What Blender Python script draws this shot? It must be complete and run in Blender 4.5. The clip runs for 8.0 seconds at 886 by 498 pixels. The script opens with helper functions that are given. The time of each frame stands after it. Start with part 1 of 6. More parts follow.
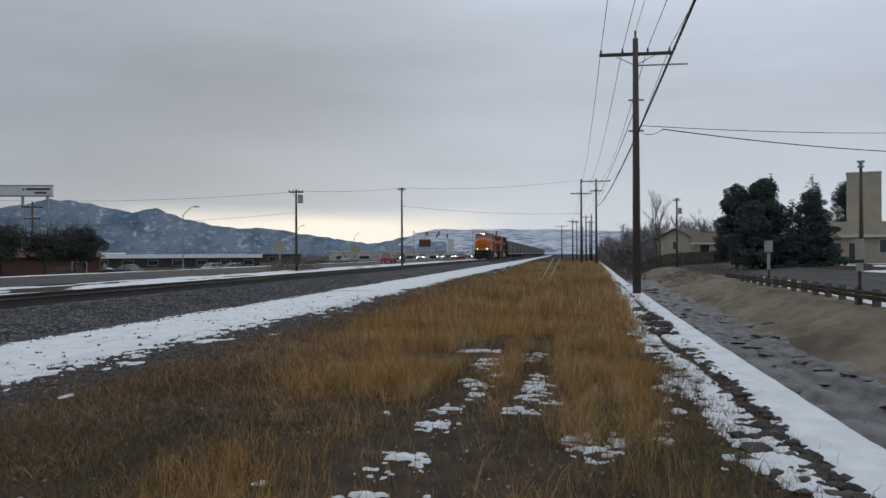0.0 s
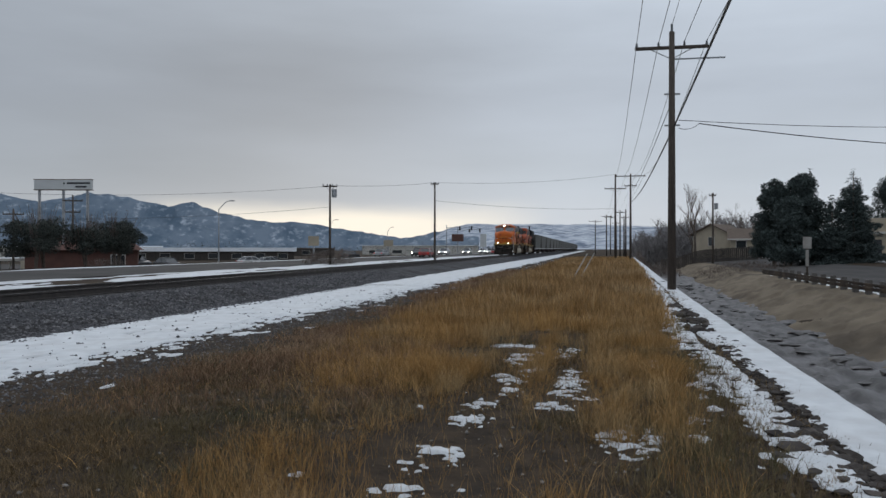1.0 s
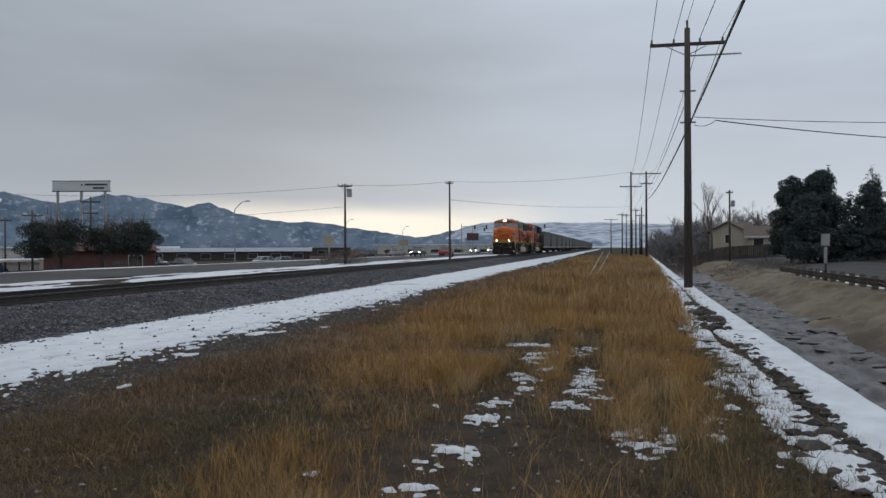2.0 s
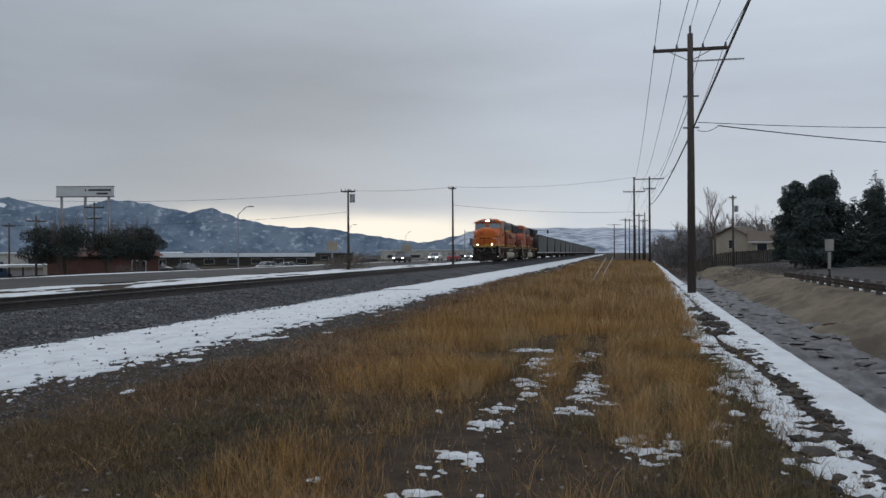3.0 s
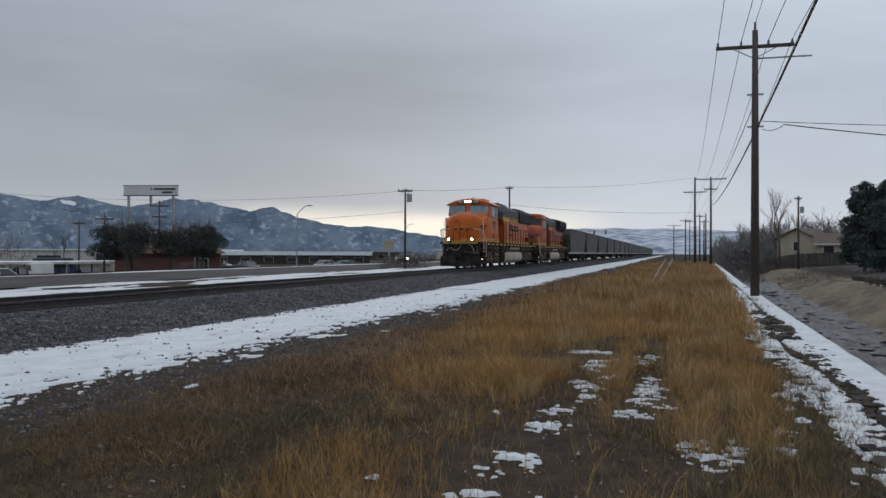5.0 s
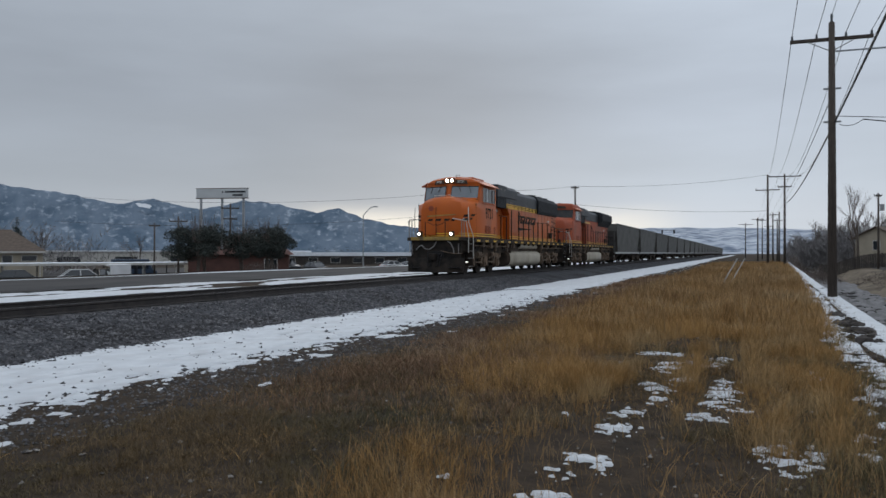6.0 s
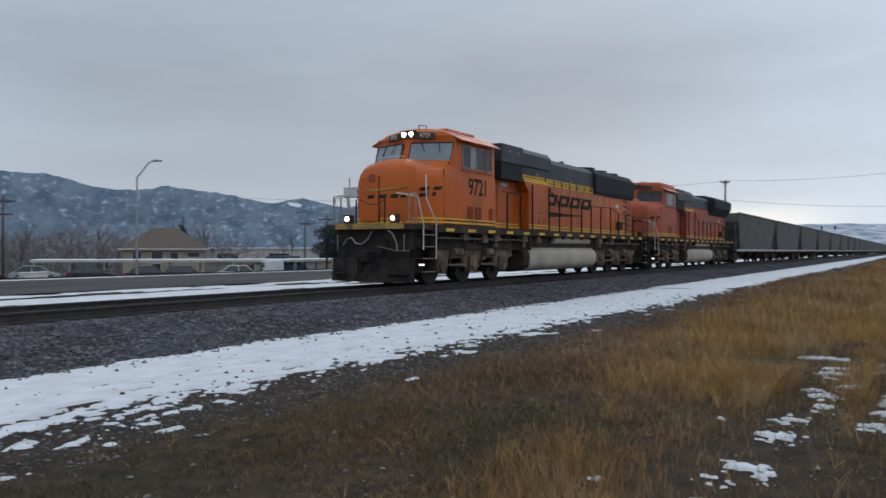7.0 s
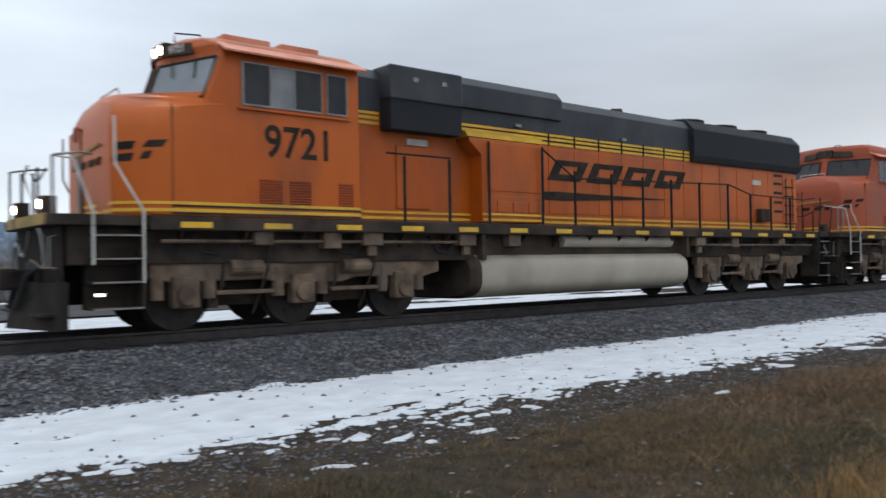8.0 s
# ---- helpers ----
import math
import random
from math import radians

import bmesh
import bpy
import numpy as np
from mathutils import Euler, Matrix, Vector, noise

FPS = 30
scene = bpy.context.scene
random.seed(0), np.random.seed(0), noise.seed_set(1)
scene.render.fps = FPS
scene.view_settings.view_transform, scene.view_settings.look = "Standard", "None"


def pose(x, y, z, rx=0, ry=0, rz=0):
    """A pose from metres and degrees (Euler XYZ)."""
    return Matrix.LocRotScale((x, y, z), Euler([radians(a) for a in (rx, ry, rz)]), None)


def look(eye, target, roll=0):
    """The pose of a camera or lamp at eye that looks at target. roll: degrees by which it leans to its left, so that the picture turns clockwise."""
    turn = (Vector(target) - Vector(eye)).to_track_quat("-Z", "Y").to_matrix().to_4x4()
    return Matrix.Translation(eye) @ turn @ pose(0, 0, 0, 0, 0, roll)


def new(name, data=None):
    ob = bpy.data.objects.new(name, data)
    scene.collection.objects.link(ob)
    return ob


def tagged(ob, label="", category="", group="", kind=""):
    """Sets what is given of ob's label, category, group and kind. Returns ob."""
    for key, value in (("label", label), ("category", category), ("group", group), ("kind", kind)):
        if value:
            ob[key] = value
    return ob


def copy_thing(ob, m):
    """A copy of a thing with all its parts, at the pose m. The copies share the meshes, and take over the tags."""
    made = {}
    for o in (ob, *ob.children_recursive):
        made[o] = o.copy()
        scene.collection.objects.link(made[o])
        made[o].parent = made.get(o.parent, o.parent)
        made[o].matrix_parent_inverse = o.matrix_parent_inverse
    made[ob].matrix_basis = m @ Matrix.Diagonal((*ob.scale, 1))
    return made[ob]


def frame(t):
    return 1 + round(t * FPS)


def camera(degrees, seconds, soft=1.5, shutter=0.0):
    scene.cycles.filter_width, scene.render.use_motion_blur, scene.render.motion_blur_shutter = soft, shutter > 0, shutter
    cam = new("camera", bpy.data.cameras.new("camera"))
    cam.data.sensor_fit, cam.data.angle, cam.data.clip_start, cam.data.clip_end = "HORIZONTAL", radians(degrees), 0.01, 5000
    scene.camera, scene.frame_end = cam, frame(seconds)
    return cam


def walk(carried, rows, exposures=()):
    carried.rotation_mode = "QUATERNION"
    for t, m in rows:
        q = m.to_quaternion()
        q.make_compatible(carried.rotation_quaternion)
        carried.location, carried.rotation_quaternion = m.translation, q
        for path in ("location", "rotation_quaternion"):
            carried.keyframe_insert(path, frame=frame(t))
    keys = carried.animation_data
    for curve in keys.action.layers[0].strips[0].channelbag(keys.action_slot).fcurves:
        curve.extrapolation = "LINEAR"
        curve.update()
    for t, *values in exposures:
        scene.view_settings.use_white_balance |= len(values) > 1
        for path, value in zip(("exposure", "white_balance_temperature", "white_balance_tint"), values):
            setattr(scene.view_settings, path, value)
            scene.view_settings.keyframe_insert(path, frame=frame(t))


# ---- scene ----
cam = camera(57.26, 8.0, soft=1.5, shutter=0.22)
PATH = [
    (0.0, pose(0.001, 0.000, 1.599, 90.358, 0.269, 8.241)),
    (0.5, pose(-0.006, 0.003, 1.598, 90.363, 0.247, 9.912)),
    (1.0, pose(-0.014, -0.025, 1.603, 89.984, -0.016, 10.539)),
    (1.5, pose(-0.009, -0.010, 1.600, 89.796, 0.196, 11.370)),
    (3.0, pose(-0.012, -0.004, 1.602, 90.296, 0.288, 11.826)),
    (3.5, pose(-0.014, -0.012, 1.606, 90.267, 0.240, 12.358)),
    (4.0, pose(-0.014, -0.026, 1.604, 90.264, 0.234, 12.769)),
    (4.5, pose(-0.024, 0.001, 1.603, 90.289, -0.002, 14.089)),
    (6.0, pose(-0.063, -0.050, 1.608, 90.303, 0.000, 20.339)),
    (6.5, pose(-0.090, -0.039, 1.603, 90.266, 0.167, 23.994)),
    (7.0, pose(-0.132, -0.052, 1.610, 90.103, -0.074, 30.223)),
    (7.5, pose(-0.167, -0.120, 1.618, 91.153, -0.189, 39.194)),
    (8.0, pose(-0.210, -0.139, 1.599, 90.915, 0.897, 50.566)),
]
EXPOSURES = [(0.0, 0.0, 6400, 10), (4.5, 0.0, 6350, 10), (6.5, 0.13, 6250, 10), (7.0, 0.22, 6150, 10), (7.5, 0.32, 6250, 10), (8.0, 0.66, 6400, 10)]
walk(cam, PATH, EXPOSURES)

# ---- world and sun: a grey winter evening, cloud with a bright gap low ahead ----
SUN_AZ, SUN_EL = 20.0, 12.0          # degrees left of the track, degrees up
world = bpy.data.worlds.new("sky")
scene.world = world
world.use_nodes = True
wn, wl = world.node_tree.nodes, world.node_tree.links
wn.clear()
w_out = wn.new("ShaderNodeOutputWorld")
w_co = wn.new("ShaderNodeTexCoord")
w_sep = wn.new("ShaderNodeSeparateXYZ")
wl.new(w_co.outputs["Generated"], w_sep.inputs[0])
w_sky = wn.new("ShaderNodeTexSky")
w_sky.sky_type, w_sky.sun_disc = "NISHITA", False
w_sky.sun_elevation, w_sky.sun_rotation = radians(SUN_EL), radians(-SUN_AZ)
w_ramp = wn.new("ShaderNodeValToRGB")
els = [(0.0, (0.45, 0.48, 0.512)), (0.03, (0.45, 0.482, 0.52)), (0.085, (0.385, 0.42, 0.46)), (0.18, (0.355, 0.39, 0.438)),
       (0.33, (0.41, 0.455, 0.512)), (0.6, (0.52, 0.57, 0.635)), (1.0, (0.72, 0.78, 0.85))]
while len(w_ramp.color_ramp.elements) < len(els):
    w_ramp.color_ramp.elements.new(0.5)
for e, (p, c) in zip(w_ramp.color_ramp.elements, els):
    e.position, e.color = p, (*c, 1)
# cloud layers, flattened towards the horizon
w_map = wn.new("ShaderNodeMapping")
w_map.inputs["Scale"].default_value = (1.5, 1.5, 7.0)
wl.new(w_co.outputs["Generated"], w_map.inputs[0])
w_noise = wn.new("ShaderNodeTexNoise")
w_noise.inputs["Scale"].default_value, w_noise.inputs["Detail"].default_value, w_noise.inputs["Roughness"].default_value = 1.3, 6, 0.5
wl.new(w_map.outputs[0], w_noise.inputs["Vector"])
w_off = wn.new("ShaderNodeMath")
w_off.operation = "MULTIPLY_ADD"
w_off.inputs[1].default_value, w_off.inputs[2].default_value = 0.10, -0.05
wl.new(w_noise.outputs["Fac"], w_off.inputs[0])
w_add = wn.new("ShaderNodeMath")
w_add.operation = "ADD"
wl.new(w_sep.outputs["Z"], w_add.inputs[0])
wl.new(w_off.outputs[0], w_add.inputs[1])
wl.new(w_add.outputs[0], w_ramp.inputs[0])
w_var = wn.new("ShaderNodeMapRange")
w_var.inputs["From Min"].default_value, w_var.inputs["From Max"].default_value = 0.25, 0.75
w_var.inputs["To Min"].default_value, w_var.inputs["To Max"].default_value = 0.86, 1.14
wl.new(w_noise.outputs["Fac"], w_var.inputs[0])
# the cloud is heavier ahead and thins to both sides
w_heavy = wn.new("ShaderNodeVectorMath")
w_heavy.operation = "DOT_PRODUCT"
w_heavy.inputs[1].default_value = (-math.sin(radians(38)) * 0.96, math.cos(radians(38)) * 0.96, 0.28)
wl.new(w_co.outputs["Generated"], w_heavy.inputs[0])
w_thin = wn.new("ShaderNodeMapRange")
w_thin.interpolation_type = "SMOOTHSTEP"
w_thin.inputs["From Min"].default_value, w_thin.inputs["From Max"].default_value = 0.78, 0.98
w_thin.inputs["To Min"].default_value, w_thin.inputs["To Max"].default_value = 1.40, 0.97
wl.new(w_heavy.outputs["Value"], w_thin.inputs[0])
w_vt = wn.new("ShaderNodeMath")
w_vt.operation = "MULTIPLY"
wl.new(w_var.outputs[0], w_vt.inputs[0])
wl.new(w_thin.outputs[0], w_vt.inputs[1])
w_mul = wn.new("ShaderNodeMixRGB")
w_mul.blend_type, w_mul.inputs[0].default_value = "MULTIPLY", 1.0
wl.new(w_ramp.outputs[0], w_mul.inputs[1])
wl.new(w_vt.outputs[0], w_mul.inputs[2])
# the gap under the cloud round the sun's place
w_dot = wn.new("ShaderNodeVectorMath")
w_dot.operation = "DOT_PRODUCT"
gap = Vector((-math.sin(radians(SUN_AZ - 2)), math.cos(radians(SUN_AZ - 2)), 0.03)).normalized()
w_dot.inputs[1].default_value = gap
wl.new(w_co.outputs["Generated"], w_dot.inputs[0])
w_gap = wn.new("ShaderNodeMapRange")
w_gap.interpolation_type = "SMOOTHSTEP"
w_gap.inputs["From Min"].default_value, w_gap.inputs["From Max"].default_value = 0.962, 0.998
wl.new(w_dot.outputs["Value"], w_gap.inputs[0])
w_low = wn.new("ShaderNodeMapRange")
w_low.interpolation_type = "SMOOTHSTEP"
w_low.inputs["From Min"].default_value, w_low.inputs["From Max"].default_value = 0.072, 0.026
wl.new(w_add.outputs[0], w_low.inputs[0])
w_gl = wn.new("ShaderNodeMath")
w_gl.operation = "MULTIPLY"
wl.new(w_gap.outputs[0], w_gl.inputs[0])
wl.new(w_low.outputs[0], w_gl.inputs[1])
w_mix = wn.new("ShaderNodeMixRGB")
w_mix.inputs[2].default_value = (0.98, 0.92, 0.80, 1)
wl.new(w_gl.outputs[0], w_mix.inputs[0])
wl.new(w_mul.outputs[0], w_mix.inputs[1])
w_bg1, w_bg2 = wn.new("ShaderNodeBackground"), wn.new("ShaderNodeBackground")
wl.new(w_mix.outputs[0], w_bg1.inputs[0])
wl.new(w_sky.outputs[0], w_bg2.inputs[0])
w_bg1.inputs[1].default_value, w_bg2.inputs[1].default_value = 1.0, 0.05
w_sum = wn.new("ShaderNodeMixShader")
w_sum.inputs[0].default_value = 0.025
wl.new(w_bg1.outputs[0], w_sum.inputs[1])
wl.new(w_bg2.outputs[0], w_sum.inputs[2])
wl.new(w_sum.outputs[0], w_out.inputs[0])

sun = new("sun", bpy.data.lights.new("sun", "SUN"))
sun.data.energy, sun.data.angle, sun.data.color = 0.4, radians(25), (1.0, 0.95, 0.88)
sd = Vector((-math.sin(radians(SUN_AZ)) * math.cos(radians(SUN_EL)), math.cos(radians(SUN_AZ)) * math.cos(radians(SUN_EL)), math.sin(radians(SUN_EL))))
sun.matrix_world = look(sd * 50, (0, 0, 0))


# ---- materials ----
def mat(name, c1, c2=None, scale=3.0, rough=0.8, metal=0.0, bump=0.0, bscale=40.0, c3=None, scale3=0.4, island=0.0, objrand=0.0,
        stretch=(1, 1, 1), spec=0.3, emit=None, estr=0.0, contrast=(0.35, 0.65)):
    """Two scales of noise between colours, fine bump, and optional variation per island or object."""
    m = bpy.data.materials.new(name)
    m.use_nodes = True
    n, l = m.node_tree.nodes, m.node_tree.links
    b = n["Principled BSDF"]
    b.inputs["Roughness"].default_value, b.inputs["Metallic"].default_value = rough, metal
    b.inputs["Specular IOR Level"].default_value = spec
    co = n.new("ShaderNodeTexCoord")
    mp = n.new("ShaderNodeMapping")
    mp.inputs["Scale"].default_value = stretch
    l.new(co.outputs["Object"], mp.inputs[0])

    def noisy(sc, lo, hi, detail=5):
        t = n.new("ShaderNodeTexNoise")
        t.inputs["Scale"].default_value, t.inputs["Detail"].default_value = sc, detail
        l.new(mp.outputs[0], t.inputs["Vector"])
        r = n.new("ShaderNodeMapRange")
        r.inputs["From Min"].default_value, r.inputs["From Max"].default_value = lo, hi
        l.new(t.outputs["Fac"], r.inputs[0])
        return r.outputs[0]

    def blend(f, a, c, kind="MIX"):
        x = n.new("ShaderNodeMixRGB")
        x.blend_type = kind
        for k, v in ((0, f), (1, a), (2, c)):
            if isinstance(v, (float, int)):
                x.inputs[k].default_value = v
            elif isinstance(v, tuple):
                x.inputs[k].default_value = (*v, 1)
            else:
                l.new(v, x.inputs[k])
        return x.outputs[0]

    col = blend(noisy(scale, *contrast), c1, c2 or tuple(v * 0.8 for v in c1))
    if c3:
        col = blend(noisy(scale3, 0.48, 0.68), col, c3)
    for amount, node, sock in ((island, "ShaderNodeNewGeometry", "Random Per Island"), (objrand, "ShaderNodeObjectInfo", "Random")):
        if amount:
            g = n.new(node)
            r = n.new("ShaderNodeMapRange")
            r.inputs["To Min"].default_value, r.inputs["To Max"].default_value = 1 - amount, 1 + amount
            l.new(g.outputs[sock], r.inputs[0])
            col = blend(1.0, col, r.outputs[0], "MULTIPLY")
    l.new(col, b.inputs["Base Color"])
    if bump:
        t = n.new("ShaderNodeTexNoise")
        t.inputs["Scale"].default_value, t.inputs["Detail"].default_value = bscale, 6
        l.new(mp.outputs[0], t.inputs["Vector"])
        bp = n.new("ShaderNodeBump")
        bp.inputs["Strength"].default_value, bp.inputs["Distance"].default_value = bump, 0.02
        l.new(t.outputs["Fac"], bp.inputs["Height"])
        l.new(bp.outputs[0], b.inputs["Normal"])
    if emit:
        b.inputs["Emission Color"].default_value, b.inputs["Emission Strength"].default_value = (*emit, 1), estr
    return m


M_DIRT = mat("dry_earth", (0.027, 0.022, 0.018), (0.058, 0.042, 0.029), 3.5, 0.95, bump=1.0, bscale=18, c3=(0.040, 0.032, 0.025), scale3=0.35, spec=0.04)
M_BALLAST = mat("ballast_bed", (0.044, 0.045, 0.049), (0.080, 0.080, 0.085), 9, 0.95, bump=1.0, bscale=30, c3=(0.028, 0.026, 0.025), scale3=0.6, spec=0.04)
M_STONE = mat("ballast_stone", (0.072, 0.071, 0.076), (0.135, 0.131, 0.133), 3, 0.9, island=0.55, bump=0.3, bscale=60, spec=0.04)
M_ROCK = mat("bank_rock", (0.045, 0.040, 0.037), (0.08, 0.07, 0.064), 4, 0.9, island=0.35, bump=0.5, bscale=40, spec=0.04)
M_SNOW = mat("old_snow", (0.565, 0.58, 0.595), (0.48, 0.495, 0.512), 2.5, 0.8, bump=0.45, bscale=14, c3=(0.47, 0.475, 0.485), scale3=2.2, stretch=(1.2, 0.9, 1))
M_PEBBLE = mat("pale_pebble", (0.20, 0.185, 0.17), (0.13, 0.12, 0.11), 4, 0.9, island=0.6, spec=0.04)
M_ASPHALT = mat("worn_asphalt", (0.052, 0.050, 0.050), (0.076, 0.072, 0.069), 0.7, 0.95, bump=0.2, bscale=60, stretch=(1, 0.2, 1), spec=0.05)
M_TAN = mat("sandy_bank", (0.175, 0.145, 0.110), (0.125, 0.102, 0.077), 0.9, 0.95, bump=0.9, bscale=9, c3=(0.080, 0.066, 0.052), scale3=0.5, stretch=(1, 0.6, 1), spec=0.04)
M_WET = mat("wet_channel_mud", (0.028, 0.026, 0.026), (0.078, 0.070, 0.068), 1.6, 0.55, bump=1.0, bscale=6, c3=(0.11, 0.105, 0.107), scale3=1.6, stretch=(1.4, 0.5, 1))
M_MUD = mat("wet_mud_slab", (0.032, 0.029, 0.028), (0.075, 0.068, 0.065), 3, 0.5, island=0.4, bump=0.6, bscale=15)
M_GRASS = mat("dry_grass", (0.385, 0.230, 0.090), (0.255, 0.146, 0.056), 0.5, 0.9, island=0.45, c3=(0.36, 0.255, 0.135), scale3=0.9, spec=0.04)
M_GRASS2 = mat("faded_short_grass", (0.185, 0.130, 0.073), (0.098, 0.071, 0.041), 0.6, 0.9, island=0.5, c3=(0.082, 0.076, 0.044), scale3=0.5, spec=0.04)
M_WEED = mat("grey_green_weeds", (0.165, 0.132, 0.070), (0.092, 0.082, 0.046), 0.9, 0.9, island=0.5, c3=(0.21, 0.16, 0.09), scale3=1.2, spec=0.04)
M_FARGRASS = mat("dull_dry_grass", (0.345, 0.212, 0.094), (0.215, 0.129, 0.059), 0.35, 0.9, island=0.45, c3=(0.38, 0.27, 0.15), scale3=0.3, spec=0.04, contrast=(0.42, 0.58))
M_STEEL = mat("rail_steel", (0.038, 0.034, 0.033), (0.058, 0.050, 0.046), 6, 0.75, 0.2, bump=0.1)
M_RAILTOP = mat("bright_rail_head", (0.055, 0.053, 0.052), None, 6, 0.6, 0.4)
M_TIE = mat("creosote_tie", (0.044, 0.042, 0.042), (0.072, 0.067, 0.065), 6, 0.9, bump=0.5, objrand=0.3, stretch=(0.4, 6, 6))
M_POLE = mat("weathered_pole_wood", (0.050, 0.041, 0.035), (0.085, 0.068, 0.057), 5, 0.9, bump=0.4, stretch=(6, 6, 0.5))
M_WIRE = mat("black_wire", (0.03, 0.03, 0.032), None, 5, 0.6)
M_CONE = mat("conifer_needles", (0.044, 0.056, 0.055), (0.068, 0.083, 0.079), 2, 0.9, island=0.4, spec=0.04)
M_BARK = mat("tree_bark", (0.07, 0.055, 0.045), (0.11, 0.09, 0.075), 5, 0.95, bump=0.4)
# far branches paler than M_TWIG: distance haze put into their grey
M_WOODS = mat("haze_paled_branches", (0.165, 0.157, 0.156), (0.22, 0.207, 0.203), 0.15, 0.95, island=0.3, spec=0.04)
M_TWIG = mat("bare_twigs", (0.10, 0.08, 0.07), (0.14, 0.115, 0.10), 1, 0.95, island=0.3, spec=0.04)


# ---- noise for building ----
def vnoise(x, y, seed=0):
    x, y = np.asarray(x, float), np.asarray(y, float)
    xi, yi = np.floor(x).astype(np.int64), np.floor(y).astype(np.int64)
    fx, fy = x - xi, y - yi
    fx, fy = fx * fx * (3 - 2 * fx), fy * fy * (3 - 2 * fy)

    def h(a, b):
        k = (a * 374761393 + b * 668265263 + seed * 974634777) & 0x7FFFFFFF
        k = ((k ^ (k >> 13)) * 1274126177) & 0x7FFFFFFF
        return ((k ^ (k >> 16)) & 0xFFFF) / 65535.0

    return (h(xi, yi) * (1 - fx) + h(xi + 1, yi) * fx) * (1 - fy) + (h(xi, yi + 1) * (1 - fx) + h(xi + 1, yi + 1) * fx) * fy


def fbm(x, y, seed=0, octaves=4):
    return sum(vnoise(np.asarray(x) * 2 ** k, np.asarray(y) * 2 ** k, seed + k) * 0.5 ** k for k in range(octaves)) / (2 - 0.5 ** (octaves - 1)) - 0.5


SKEW = 0.035      # the channel and the pole line draw away from the track


def edge(y):
    """How far over the channel's left edge lies, on the skewed axis."""
    return np.interp(y, [3, 10, 22, 40], [2.40, 2.25, 2.11, 2.05])


def gz(x, y):
    """Height of the open ground."""
    x, y = np.asarray(x, float), np.asarray(y, float)
    u = x - SKEW * y
    u = np.where(u < 3.6, u + 2.2 - edge(y), u)
    left = np.interp(x, [-4000, -56, -36, -17.3, -9.9, -6.0, 0.0], [-6, -1.4, 0.28, 0.12, 0.0, 0.0, 0.0])
    right = np.interp(u, [0.0, 2.2, 2.42, 2.95, 6.1, 9.2, 10.5, 19, 4000], [0.0, 0.0, -0.22, -1.5, -1.5, -0.40, -0.20, 0.40, 3.0])
    bumps = (fbm(x * 0.9, y * 0.9, 7) * 0.10) * np.clip((x + 6.5) / 2, 0, 1) * np.clip((2.4 - u) / 1.0, 0, 1)
    return np.where(u < 0, left, right) + bumps


def np_mesh(name, v, f, material, smooth=False):
    me = bpy.data.meshes.new(name)
    v, f = np.asarray(v, np.float32), np.asarray(f, np.int32)
    k = f.shape[1]
    me.vertices.add(len(v))
    me.vertices.foreach_set("co", v.ravel())
    me.loops.add(f.size)
    me.loops.foreach_set("vertex_index", f.ravel())
    me.polygons.add(len(f))
    me.polygons.foreach_set("loop_start", np.arange(len(f), dtype=np.int32) * k)
    me.polygons.foreach_set("use_smooth", np.full(len(f), smooth))
    me.update(calc_edges=True)
    me.materials.append(material)
    return new(name, me)


def grid(name, xs, ys, zf, material, smooth=True, skew=0.0, keep=None):
    X, Y = np.meshgrid(np.asarray(xs, float), np.asarray(ys, float))
    X = X + skew * Y
    Z = zf(X, Y)
    nx, ny = len(xs), len(ys)
    idx = np.arange(nx * ny).reshape(ny, nx)
    F = np.stack([idx[:-1, :-1], idx[:-1, 1:], idx[1:, 1:], idx[1:, :-1]], -1).reshape(-1, 4)
    V = np.stack([X, Y, Z], -1).reshape(-1, 3)
    if keep is not None:
        ok = keep(X, Y).ravel()
        F = F[ok[F].any(1)]
        used = np.unique(F)
        remap = np.zeros(len(V), np.int64)
        remap[used] = np.arange(len(used))
        V, F = V[used], remap[F]
    return np_mesh(name, V, F, material, smooth)


def steps(*spans):
    """Even steps through spans (start, end, step)."""
    out = []
    for a, b, d in spans:
        out += list(np.arange(a, b - d * 0.01, d))
    return out + [spans[-1][1]]


# ---- ground ----
xs = [-4500, -2500, -1200, -600, -300, -150, -100, -70] + steps((-56, -18, 2), (-18, -7, 0.7), (-7, 12, 0.2), (12, 30, 2), (30, 110, 20)) + [200, 400, 900, 2000, 4500]
ys = [-800, -300, -100, -40] + steps((-20, -4, 1), (-4, 24, 0.2), (24, 60, 0.6), (60, 200, 4), (200, 600, 40)) + [900, 1500, 2500, 4800]
ground = tagged(grid("ground", xs, ys, gz, M_DIRT), "dry brown earth falling to the valley floor", "ground", kind="structure")


# ballast bed of the railway
TRACK_X, RAIL_Z = -13.65, 0.58


def ballast_z(x, y):
    d = np.abs(x - TRACK_X)
    z = np.interp(d, [0, 1.35, 1.75, 3.75, 4.2], [0.385, 0.385, 0.37, 0.0, -0.12])
    return z + fbm(x * 3, y * 3, 3) * 0.06 * (d > 1.4)


ballast = tagged(grid("ballast_bed", steps((-17.85, -9.45, 0.14)), steps((-12, 45, 0.25), (45, 160, 2)) + [300, 700, 1500], ballast_z, M_BALLAST),
                 "dark grey crushed stone ballast bed under the rails", "ballast", kind="structure")


